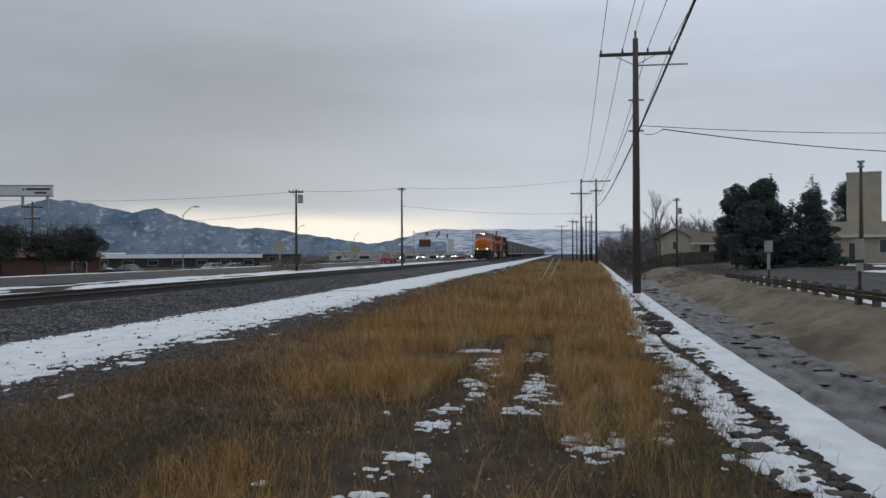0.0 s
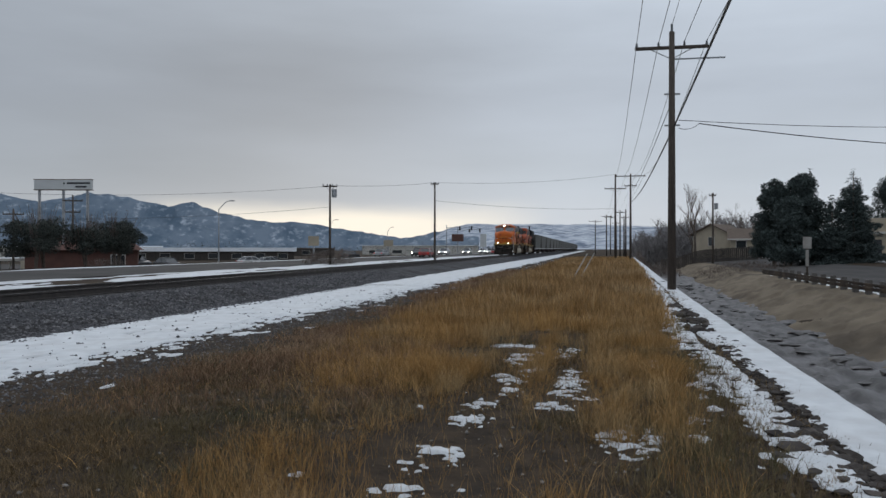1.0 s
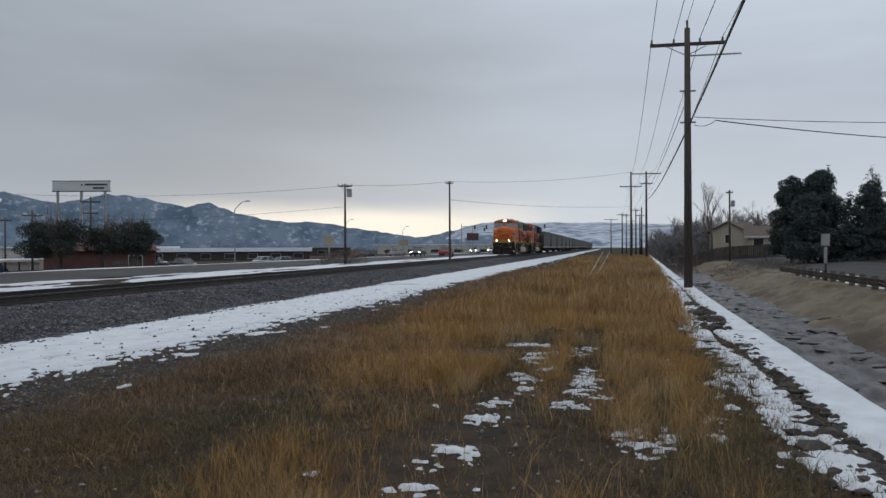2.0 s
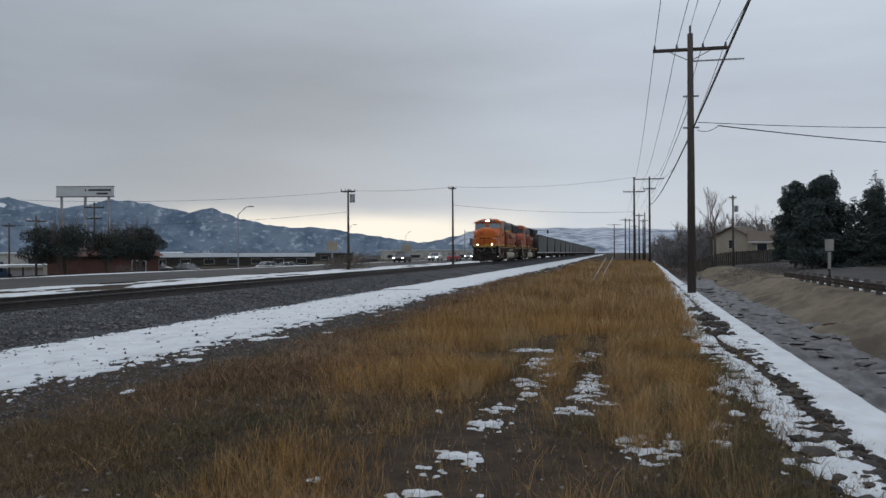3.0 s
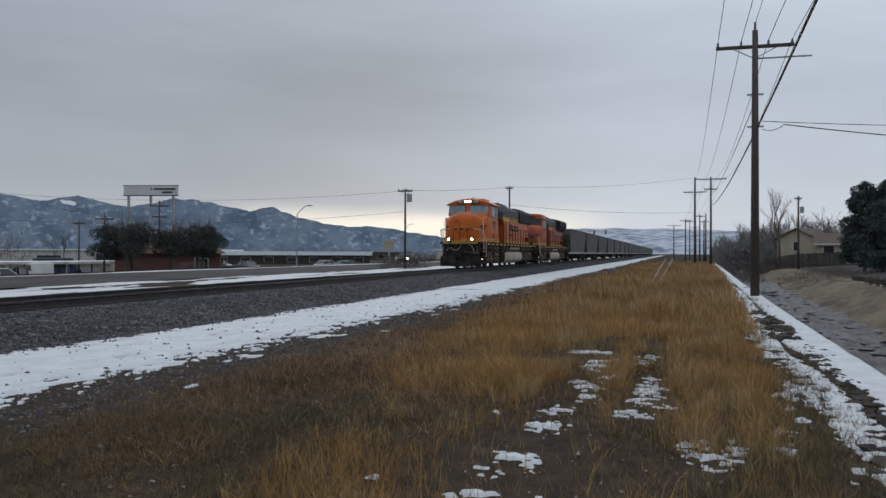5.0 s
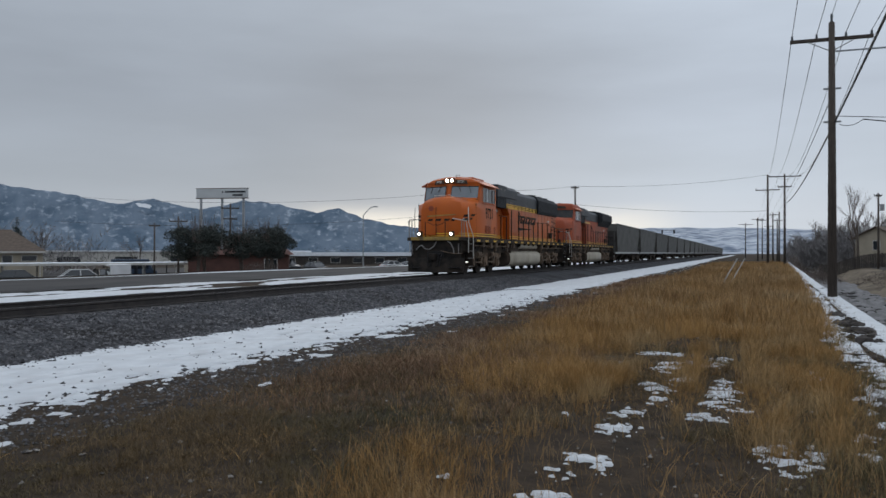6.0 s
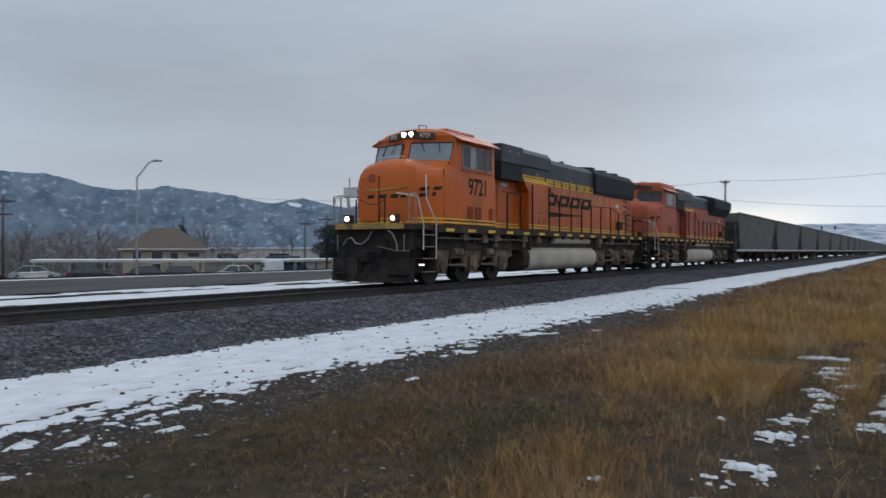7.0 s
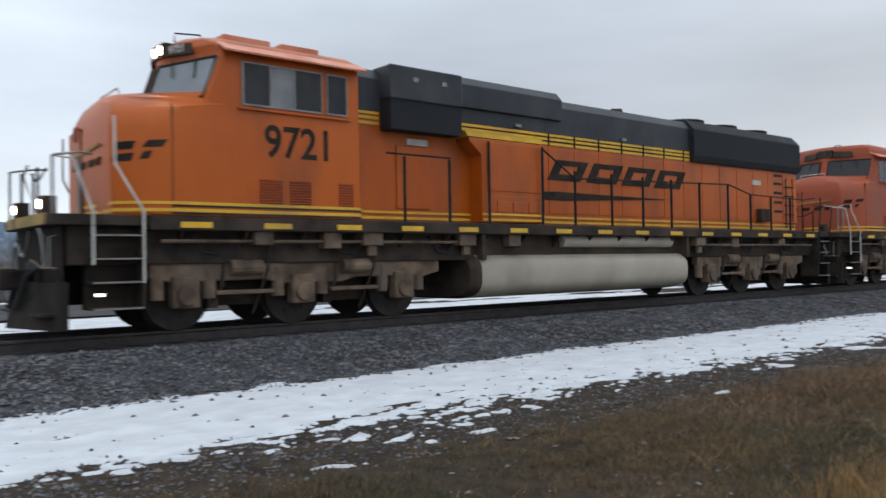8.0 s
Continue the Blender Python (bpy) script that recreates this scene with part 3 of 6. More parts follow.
def snowfield(az, el, r, w, h, seed):
    """An open snowy clearing high on the range."""
    g = random.Random(seed)
    c = Vector((-math.sin(radians(az)) * r, math.cos(radians(az)) * r, math.tan(radians(el)) * r))
    side, back = Vector((math.cos(radians(az)), math.sin(radians(az)), 0)), Vector((-math.sin(radians(az)), math.cos(radians(az)), 0))
    V = [c]
    for k in range(22):
        a, q = 6.28319 * k / 22, g.uniform(0.65, 1.1)
        u, v = math.cos(a) * w * q, math.sin(a) * h * q
        V.append(c + side * u + back * v * 2.0 + Vector((0, 0, v - u * 0.16)))
    tagged(np_mesh("snowfield", [tuple(p) for p in V], [(0, k + 1, (k + 1) % 22 + 1) for k in range(22)], M_SNOW), "white open snowfield on the forested range", "snow", kind="structure")


snowfield(40.6, 3.18, 3600, 34, 11, 5)


# ---- mesh building ----
class Solid:
    """Collects simple closed shapes into one mesh."""

    def __init__(self):
        self.v, self.f = [], []

    def add(self, v, f):
        k = len(self.v)
        self.v += [tuple(p) for p in v]
        self.f += [tuple(i + k for i in q) for q in f]
        return self

    def box(self, x0, x1, y0, y1, z0, z1):
        v = [(x, y, z) for x in (x0, x1) for y in (y0, y1) for z in (z0, z1)]
        return self.add(v, [(0, 1, 3, 2), (4, 6, 7, 5), (0, 4, 5, 1), (2, 3, 7, 6), (0, 2, 6, 4), (1, 5, 7, 3)])

    def prism(self, outline, axis, a, b):
        """An outline (two coordinates, in x y z order without the axis) drawn out along an axis."""
        put = {"x": lambda p, c: (c, p[0], p[1]), "y": lambda p, c: (p[0], c, p[1]), "z": lambda p, c: (p[0], p[1], c)}[axis]
        n = len(outline)
        v = [put(p, a) for p in outline] + [put(p, b) for p in outline]
        return self.add(v, [tuple(range(n))[::-1], tuple(range(n, 2 * n))] + [(i, (i + 1) % n, n + (i + 1) % n, n + i) for i in range(n)])

    def cyl(self, c, axis, r, a, b, n=16, r2=None):
        r2 = r if r2 is None else r2
        v = []
        for h, q in ((a, r), (b, r2)):
            for i in range(n):
                p, s = math.cos(6.28319 * i / n) * q, math.sin(6.28319 * i / n) * q
                v.append({"x": (h, c[0] + p, c[1] + s), "y": (c[0] + p, h, c[1] + s), "z": (c[0] + p, c[1] + s, h)}[axis])
        return self.add(v, [tuple(range(n))[::-1], tuple(range(n, 2 * n))] + [(i, (i + 1) % n, n + (i + 1) % n, n + i) for i in range(n)])

    def tube(self, pts, r, n=6, taper=None):
        pts = [Vector(p) for p in pts]
        v = []
        for i, p in enumerate(pts):
            d = (pts[min(i + 1, len(pts) - 1)] - pts[max(i - 1, 0)]).normalized()
            side = d.cross(Vector((0, 0, 1)) if abs(d.z) < 0.9 else Vector((1, 0, 0))).normalized()
            up = side.cross(d)
            q = r if taper is None else r + (taper - r) * i / (len(pts) - 1)
            v += [p + (side * math.cos(6.28319 * k / n) + up * math.sin(6.28319 * k / n)) * q for k in range(n)]
        f = [(i * n + k, i * n + (k + 1) % n, (i + 1) * n + (k + 1) % n, (i + 1) * n + k) for i in range(len(pts) - 1) for k in range(n)]
        return self.add(v, f + [tuple(range(n))[::-1], tuple(range(len(v) - n, len(v)))])

    def loft(self, rings):
        n = len(rings[0])
        v = [p for r in rings for p in r]
        f = [(i * n + k, i * n + (k + 1) % n, (i + 1) * n + (k + 1) % n, (i + 1) * n + k) for i in range(len(rings) - 1) for k in range(n)]
        return self.add(v, f + [tuple(range(n))[::-1], tuple(range(len(v) - n, len(v)))])

    def mesh(self, name, material, smooth=False):
        me = bpy.data.meshes.new(name)
        me.from_pydata(self.v, [], self.f)
        bm = bmesh.new()
        bm.from_mesh(me)
        bmesh.ops.recalc_face_normals(bm, faces=bm.faces)
        bm.to_mesh(me)
        bm.free()
        if smooth:
            me.polygons.foreach_set("use_smooth", np.full(len(me.polygons), True))
        me.materials.append(material)
        return me


def part(name, solid, material, parent=None, label="", bevel=0.0, smooth=False):
    ob = new(name, solid.mesh(name, material, smooth) if isinstance(solid, Solid) else solid)
    ob.parent = parent
    if bevel:
        b = ob.modifiers.new("edges", "BEVEL")
        b.width, b.segments, b.limit_method, b.angle_limit = bevel, 2, "ANGLE", radians(30)
    return tagged(ob, label)


def thing(name, label, category, m=None, group="", kind=""):
    ob = new(name)
    ob.empty_display_size = 0.2
    if m is not None:
        ob.matrix_basis = m
    return tagged(ob, label, category, group, kind)


def text(name, words, size, m, material, parent, squeeze=1.0):
    c = bpy.data.curves.new(name, "FONT")
    c.body, c.size, c.extrude, c.align_x, c.align_y = words, size, 0.004, "CENTER", "CENTER"
    c.offset = 0.016 * size
    tmp = bpy.data.objects.new(name, c)
    scene.collection.objects.link(tmp)
    me = bpy.data.meshes.new_from_object(tmp.evaluated_get(bpy.context.evaluated_depsgraph_get()))
    bpy.data.objects.remove(tmp)
    me.materials.clear()
    me.materials.append(material)
    ob = new(name, me)
    ob.parent = parent
    ob.matrix_basis = m @ Matrix.Diagonal((squeeze, 1, 1, 1))
    return ob


# ---- train materials ----
M_ORANGE = mat("orange_locomotive_paint", (0.45, 0.092, 0.004), (0.39, 0.076, 0.004), 1.1, 0.42, c3=(0.28, 0.062, 0.011), scale3=1.0, stretch=(1, 1.2, 0.45), bump=0.04, bscale=8, spec=0.32)
M_DEEP = mat("shaded_orange_recess_paint", (0.26, 0.060, 0.028), (0.21, 0.052, 0.028), 0.9, 0.75, c3=(0.15, 0.052, 0.030), scale3=0.6, bump=0.04, bscale=8)
M_ORANGE2 = mat("dusty_red_locomotive_paint", (0.335, 0.070, 0.027), (0.28, 0.064, 0.029), 0.9, 0.6, c3=(0.24, 0.085, 0.055), scale3=0.6, bump=0.04, bscale=8)
M_ROOF = mat("faded_roof_paint", (0.55, 0.17, 0.08), (0.62, 0.26, 0.17), 1.5, 0.5, c3=(0.45, 0.14, 0.07), scale3=1.2)
M_BLACK = mat("black_hood_paint", (0.018, 0.021, 0.026), (0.032, 0.035, 0.04), 1.2, 0.5, c3=(0.05, 0.05, 0.05), scale3=0.8, bump=0.05)
M_GRILLE = mat("black_radiator_grille", (0.010, 0.011, 0.013), (0.02, 0.021, 0.024), 30, 0.8, bump=0.6, bscale=120)
M_UNDER = mat("grimy_black_underframe", (0.026, 0.022, 0.019), (0.056, 0.043, 0.034), 2.5, 0.9, c3=(0.074, 0.053, 0.038), scale3=1.1, bump=0.3, bscale=20, spec=0.12)
M_TRUCK = mat("dusty_brown_truck_steel", (0.20, 0.142, 0.098), (0.080, 0.057, 0.042), 2.5, 0.85, c3=(0.13, 0.105, 0.085), scale3=1.5, bump=0.3, bscale=20, spec=0.12)
M_TANK = mat("dirty_grey_tank_paint", (0.42, 0.375, 0.295), (0.345, 0.305, 0.245), 0.9, 0.6, c3=(0.29, 0.255, 0.20), scale3=0.7, stretch=(1, 0.9, 0.9), bump=0.08)
M_YELLOW = mat("yellow_stripe_paint", (0.72, 0.42, 0.03), (0.60, 0.35, 0.035), 3, 0.5, c3=(0.42, 0.26, 0.05), scale3=1.0)
M_WHITE = mat("white_handrail_paint", (0.56, 0.53, 0.48), (0.40, 0.38, 0.34), 4, 0.5)
M_GLASS = mat("dark_cab_glass", (0.018, 0.019, 0.021), (0.034, 0.033, 0.033), 1.6, 0.10, spec=0.22)
M_PALEPANE = mat("pale_grey_pane", (0.21, 0.215, 0.22), (0.12, 0.125, 0.13), 1.6, 0.15, spec=0.4)
M_EMBLEM = mat("dull_black_emblem_paint", (0.018, 0.016, 0.014), (0.040, 0.030, 0.022), 3, 0.75, spec=0.1)
M_PILOT = mat("sooty_black_pilot", (0.015, 0.014, 0.013), (0.034, 0.029, 0.025), 3, 0.9, bump=0.3, bscale=15, c3=(0.034, 0.027, 0.022), scale3=1.6, spec=0.08)
M_OLDYELLOW = mat("worn_yellow_edge_paint", (0.40, 0.255, 0.055), (0.22, 0.145, 0.050), 3, 0.7, c3=(0.10, 0.075, 0.045), scale3=2.2)
M_RAILBLACK = mat("black_handrail_paint", (0.012, 0.012, 0.013), (0.024, 0.022, 0.021), 5, 0.7, spec=0.15)
# pale grey-blue base stands in for sky reflected in the windscreen
M_SCREEN = mat("sky_paled_windscreen", (0.10, 0.115, 0.125), (0.15, 0.165, 0.18), 1.2, 0.12, 0.3, spec=0.7)
M_FRAME = mat("aluminium_window_frame", (0.26, 0.245, 0.23), (0.18, 0.17, 0.16), 4, 0.45, 0.6)
M_LAMP = mat("lit_headlight", (1, 0.95, 0.85), None, 3, 0.3, emit=(1.0, 0.86, 0.62), estr=26.0)
M_LAMP2 = mat("lit_ditch_light", (1, 0.95, 0.85), None, 3, 0.3, emit=(1.0, 0.86, 0.62), estr=24.0)
M_STEPLIGHT = mat("lit_step_light", (1, 1, 1), None, 3, 0.3, emit=(1.0, 0.95, 0.85), estr=1.5)
M_HOPPER = mat("grey_hopper_steel", (0.088, 0.086, 0.078), (0.066, 0.065, 0.060), 0.6, 0.7, objrand=0.12, c3=(0.05, 0.047, 0.043), scale3=0.5, stretch=(1, 1, 2), bump=0.05)
M_SILL = mat("pale_hopper_sill", (0.38, 0.38, 0.37), (0.28, 0.28, 0.27), 1.5, 0.7)
M_WHEEL = mat("dark_wheel_steel", (0.026, 0.022, 0.020), (0.048, 0.039, 0.033), 5, 0.75, 0.2)


def train_y(t):
    """Where the front locomotive's sill stands along the track: slowing a little from 18.8 to 16 m/s."""
    k = 8.0 - t
    return 3.23 + 16.0 * k + 0.178 * k * k


def wheel_mesh(r):
    s = Solid()
    for q in (-1, 1):
        s.cyl((0, 0), "x", r, q * 0.70, q * 0.82, 28)
        s.cyl((0, 0), "x", r + 0.03, q * 0.67, q * 0.70, 28)
        s.cyl((0, 0), "x", 0.16, q * 0.82, q * 1.02, 10)
        for k in range(6):
            a = k * 1.0472
            s.cyl((math.cos(a) * r * 0.62, math.sin(a) * r * 0.62), "x", 0.05, q * 0.815, q * 0.835, 6)
    s.cyl((0, 0), "x", 0.09, -0.7, 0.7, 10)
    return s.mesh("wheelset", M_WHEEL)


LOCO_WHEEL, CAR_WHEEL = wheel_mesh(0.53), wheel_mesh(0.46)
SPINNING = []        # (wheelset, y on its vehicle, radius)


def wheels(parent, ys, me, r):
    for y in ys:
        w = new("wheelset", me)
        w.parent = parent
        w.matrix_basis = pose(0, y, r)
        SPINNING.append((w, y, r))


def ring_cab(z, yf, wf, yc, wc, ys, ws, yr=4.6, crown=0.0):
    """One level of the cab: front, corner, side and rear, seen from above; the middle may crown up."""
    half = [(0.0, yf), (wf * 0.55, yf + 0.005), (wf, yf + 0.04), (wc, yc), (ws, ys), (ws, (ys + yr) / 2), (ws, yr)]
    ring = half + [(-x, y) for x, y in half[:0:-1]]
    return [(x, y, z + crown * max(0.0, 1 - (x / 1.1) ** 2)) for x, y in ring]


def locomotive(second):
    paint = M_ORANGE2 if second else M_ORANGE
    loco = thing("locomotive", "dusty red-orange diesel locomotive coupled behind the leading engine" if second else
                 "orange diesel freight locomotive with black hood and yellow stripes, headlights lit", "locomotive", group="train")
    P = lambda n, s, m, label="", bevel=0.0, smooth=False, parent=loco: part(n, s, m, parent, label, bevel, smooth)
    # underframe, deck and its edge
    P("underframe", Solid().box(-1.2, 1.2, -0.2, 22.2, 1.05, 1.70).box(-1.5, 1.5, 0.9, 21.4, 1.56, 1.78).box(-1.40, 1.40, -0.46, 0.95, 1.62, 1.78)
      .box(-1.45, 1.45, 21.3, 22.3, 1.62, 1.78), M_UNDER, bevel=0.02)
    for y in np.arange(1.35, 20.8, 1.38):
        P("sill_marker", Solid().box(1.498, 1.506, y, y + 0.5, 1.60, 1.69), M_YELLOW, "yellow reflective block on the sill")
    if not second:
        P("end_stripe", Solid().box(-1.20, 1.20, -0.474, -0.458, 1.64, 1.80), M_OLDYELLOW, "yellow edge of the front platform")
    # cab and wide nose in one shell
    rings = [ring_cab(1.78, 0.46, 1.06, 0.80, 1.32, 1.25, 1.50), ring_cab(2.5, 0.42, 1.06, 0.76, 1.30, 1.22, 1.50), ring_cab(3.10, 0.42, 1.04, 0.76, 1.28, 1.22, 1.50),
             ring_cab(3.30, 0.45, 1.00, 0.80, 1.23, 1.24, 1.49, crown=0.06), ring_cab(3.44, 0.51, 0.92, 0.90, 1.16, 1.32, 1.48, crown=0.14), ring_cab(3.53, 0.66, 0.82, 1.80, 1.42, 2.02, 1.48, crown=0.20),
             ring_cab(3.62, 0.95, 0.62, 1.82, 1.43, 2.04, 1.48, crown=0.17), ring_cab(3.76, 1.40, 0.20, 1.83, 1.44, 2.05, 1.48), ring_cab(4.34, 1.60, 0.20, 2.06, 1.44, 2.20, 1.48),
             ring_cab(4.42, 1.59, 0.20, 2.05, 1.43, 2.20, 1.47), ring_cab(4.56, 1.60, 0.40, 2.00, 1.28, 2.20, 1.36), ring_cab(4.68, 1.66, 0.50, 1.96, 1.00, 2.22, 1.12),
             ring_cab(4.78, 1.84, 0.40, 2.06, 0.66, 2.30, 0.80, 4.55), ring_cab(4.83, 2.02, 0.30, 2.20, 0.45, 2.40, 0.55, 4.5)]
    if second:
        # a boxier cab with a broad flat roof
        rings = rings[:10] + [ring_cab(4.60, 1.64, 0.30, 2.03, 1.34, 2.20, 1.44), ring_cab(4.74, 1.68, 0.40, 2.03, 1.26, 2.22, 1.36),
                              ring_cab(4.84, 1.76, 0.45, 2.08, 1.10, 2.26, 1.22, 4.58), ring_cab(4.86, 1.86, 0.4, 2.14, 0.9, 2.34, 1.0, 4.54)]
    cab = P("cab", Solid().loft(rings), paint, bevel=0.03, smooth=True)
    cab.data.set_sharp_from_angle(angle=radians(30))
    for q in (-1, 1):
        P("roof_visor", Solid().prism([(q * 1.30, 4.54), (q * 1.66, 4.36), (q * 1.67, 4.39), (q * 1.32, 4.575)], "y", 2.02, 4.66), M_ROOF, "faded pink rain visor over the cab windows", parent=cab)
    for y0, y1 in ((2.3, 3.15), (3.35, 4.1)):
        P("roof_hatch", Solid().box(0.1, 0.98, y0, y1, 4.66, 4.82), M_ROOF, "faded raised hatch on the cab roof", 0.02, parent=cab)
    P("roof_rail", Solid().tube([(0.3, 1.75, 4.70), (0.3, 1.75, 4.88), (0.3, 2.2, 4.92), (0.3, 2.2, 4.80)], 0.015), M_UNDER, parent=cab)
    P("grab_bar", Solid().tube([(-0.5, 0.85, 3.7), (-0.5, 0.8, 3.82), (0.35, 0.8, 3.84), (0.35, 0.85, 3.72)], 0.015), M_WHITE, "white grab bar on the nose top", parent=cab)
    # swept windscreens
    for q in (-1, 1):
        c0 = [(0.15, 1.395, 3.77), (1.38, 1.800, 3.65), (1.38, 2.035, 4.32), (0.15, 1.585, 4.32)]
        out = [(q * x, y - 0.035, z) for x, y, z in c0]
        inn = [(q * x, y + 0.03, z) for x, y, z in c0]
        P("windscreen", Solid().add(out + inn, [(0, 1, 2, 3), (7, 6, 5, 4), (0, 4, 5, 1), (1, 5, 6, 2), (2, 6, 7, 3), (3, 7, 4, 0)]), M_GLASS if second else M_SCREEN, "dull glass windscreen in a black gasket", parent=cab)
        P("gasket", Solid().tube([(x, y - 0.01, z) for x, y, z in out + out[:1]], 0.022), M_UNDER, parent=cab)
        P("wiper", Solid().tube([(q * 0.95, 1.83, 4.36), (q * 1.05, 1.76, 4.0)], 0.012), M_UNDER, parent=cab)
        P("wiper", Solid().tube([(q * 0.45, 1.64, 4.36), (q * 0.60, 1.58, 4.05)], 0.012), M_UNDER, parent=cab)
        nb = P("number_board", Solid().add([(q * 0.30, 1.57, 4.46), (q * 0.86, 1.79, 4.44), (q * 0.82, 1.81, 4.62), (q * 0.30, 1.60, 4.66), (q * 0.30, 1.80, 4.46), (q * 0.86, 2.02, 4.44), (q * 0.82, 2.04, 4.62), (q * 0.30, 1.83, 4.66)],
                                           [(0, 1, 2, 3), (7, 6, 5, 4), (0, 4, 5, 1), (1, 5, 6, 2), (2, 6, 7, 3), (3, 7, 4, 0)]), M_UNDER, "black number board", parent=cab)
        if not second:
            text("road_number", "9721", 0.18, pose(q * 0.57, 1.674, 4.545, 84, 0, q * 21.5), M_WHITE, cab)
    # side windows, frames and number
    for q in (-1, 1):
        # the second pane is a paler grey than the rest
        for y0, y1 in ((2.40, 2.86), (2.885, 3.30), (3.325, 3.82), (3.95, 4.32)):
            P("side_window", Solid().box(min(q * 1.44, q * 1.488), max(q * 1.44, q * 1.488), y0, y1, 3.60, 4.25), M_PALEPANE if y0 == 2.885 else M_GLASS, parent=cab)
        s = Solid()
        for y0, y1, z0, z1 in ((2.37, 3.84, 4.25, 4.27), (2.37, 3.84, 3.57, 3.60), (3.93, 4.345, 4.25, 4.27), (3.93, 4.345, 3.57, 3.60), (2.37, 2.40, 3.6, 4.25), (4.32, 4.345, 3.6, 4.25), (2.86, 2.885, 3.6, 4.25), (3.30, 3.325, 3.6, 4.25), (3.82, 3.84, 3.6, 4.25), (3.93, 3.95, 3.6, 4.25)):
            s.box(min(q * 1.45, q * 1.503), max(q * 1.45, q * 1.503), y0, y1, z0, z1)
        P("window_frame", s, M_FRAME, "grey aluminium side window frame", parent=cab)
        P("drip_sill", Solid().box(min(q * 1.47, q * 1.53), max(q * 1.47, q * 1.53), 2.3, 4.4, 3.50, 3.53), paint, parent=cab)
        # louvres low on the cab side
        for y0, y1 in ((2.66, 3.06), (3.20, 3.60), (4.15, 4.44)):
            s = Solid()
            for z in np.arange(2.02, 2.40, 0.045):
                s.prism([(q * 1.49, z), (q * 1.525, z + 0.004), (q * 1.49, z + 0.026)], "y", y0, y1)
            P("louvre", s, paint, parent=cab)
            P("louvre_back", Solid().box(min(q * 1.49, q * 1.506), max(q * 1.49, q * 1.506), y0, y1, 2.01, 2.40), M_DEEP, parent=cab)
        for z, h, m in ((1.80, 0.035, M_UNDER), (1.84, 0.05, M_YELLOW), (1.915, 0.03, M_UNDER), (1.95, 0.045, M_YELLOW)):
            P("stripe", Solid().box(min(q * 1.49, q * 1.507), max(q * 1.49, q * 1.507), 1.24, 4.60, z, z + h), m, parent=cab)
        P("nose_seam", Solid().box(min(q * 1.47, q * 1.503), max(q * 1.47, q * 1.503), 1.225, 1.24, 1.8, 3.45), M_UNDER, parent=cab)
    # stripes round the nose
    for z, h, m in ((1.84, 0.05, M_YELLOW), (1.95, 0.045, M_YELLOW)):
        s = Solid()
        path = [(-1.507, 1.235), (-1.325, 0.775), (-1.072, 0.485), (0, 0.435), (1.072, 0.485), (1.325, 0.775), (1.507, 1.235)]
        for a, b in zip(path, path[1:]):
            s.prism([a, b, (b[0] * 0.97, b[1] + 0.03), (a[0] * 0.97, a[1] + 0.03)], "z", z, z + h)
        P("nose_stripe", s, m, parent=cab)
    # emblem on the nose: a yellow bar over dark slanted bars
    P("nose_emblem", Solid().prism([(-0.72, 2.78), (0.72, 2.86), (0.72, 2.90), (-0.72, 2.84)], "y", 0.395, 0.46), M_OLDYELLOW, "yellow bar of the nose emblem", parent=cab)
    for x0, x1 in ((-0.70, -0.40), (-0.30, 0.02), (0.12, 0.44), (0.5, 0.72)):
        P("nose_emblem", Solid().prism([(x0, 2.58), (x1 - 0.06, 2.57), (x1, 2.69), (x0 + 0.06, 2.68)], "y", 0.405, 0.46), M_EMBLEM, "black slanted bar of the nose emblem", parent=cab)
    for q in (-1, 1):
        # the emblem's last slanted bars run on round the corner of the nose
        def corner(s, z, out):
            f = Vector((1.055, 0.46)).lerp(Vector((1.298, 0.76)), s / 0.4) if s < 0.4 else Vector((1.298, 0.76)).lerp(Vector((1.50, 1.222)), (s - 0.4) / 0.6)
            nx, ny = (0.78, -0.63) if s < 0.4 else (0.916, -0.40)
            return (q * (f.x + nx * out), f.y + ny * out, z)
        for s0, s1, za, zb, lift in ((0.02, 0.37, 2.58, 2.69, 0.05), (0.05, 0.39, 2.76, 2.87, 0.05), (0.45, 0.68, 2.62, 2.73, 0.07), (0.50, 0.94, 2.80, 2.90, 0.10)):
            c0 = [(s0, za), (s1 - lift, za + 0.01), (s1, zb + 0.02), (s0 + lift, zb)]
            P("nose_emblem", Solid().add([corner(s, z, 0.012) for s, z in c0] + [corner(s, z, -0.03) for s, z in c0],
                                         [(0, 1, 2, 3), (7, 6, 5, 4), (0, 4, 5, 1), (1, 5, 6, 2), (2, 6, 7, 3), (3, 7, 4, 0)]), M_EMBLEM, "faded black bar of the nose emblem", parent=cab)
    P("nose_badge", Solid().cyl((-0.52, 3.18), "y", 0.13, 0.395, 0.44, 20), M_DEEP, "round dark badge on the nose", parent=cab)
    P("nose_door", Solid().box(-0.92, -0.28, 0.410, 0.45, 1.9, 3.22), paint, "nose access door", 0.012, parent=cab)
    P("door_seam", Solid().box(-0.275, -0.255, 0.405, 0.45, 1.86, 3.24), M_UNDER, "", parent=cab)
    # headlights
    hl = P("headlight", Solid().box(-0.26, 0.26, 1.57, 1.8, 4.46, 4.72), M_UNDER, "twin headlight housing", 0.02)
    for x in (-0.13, 0.13):
        P("headlight_lens", Solid().cyl((x, 4.60), "y", 0.07, 1.555, 1.575), M_LAMP if not second else M_GLASS, "bright lit headlight" if not second else "unlit headlight", parent=hl)
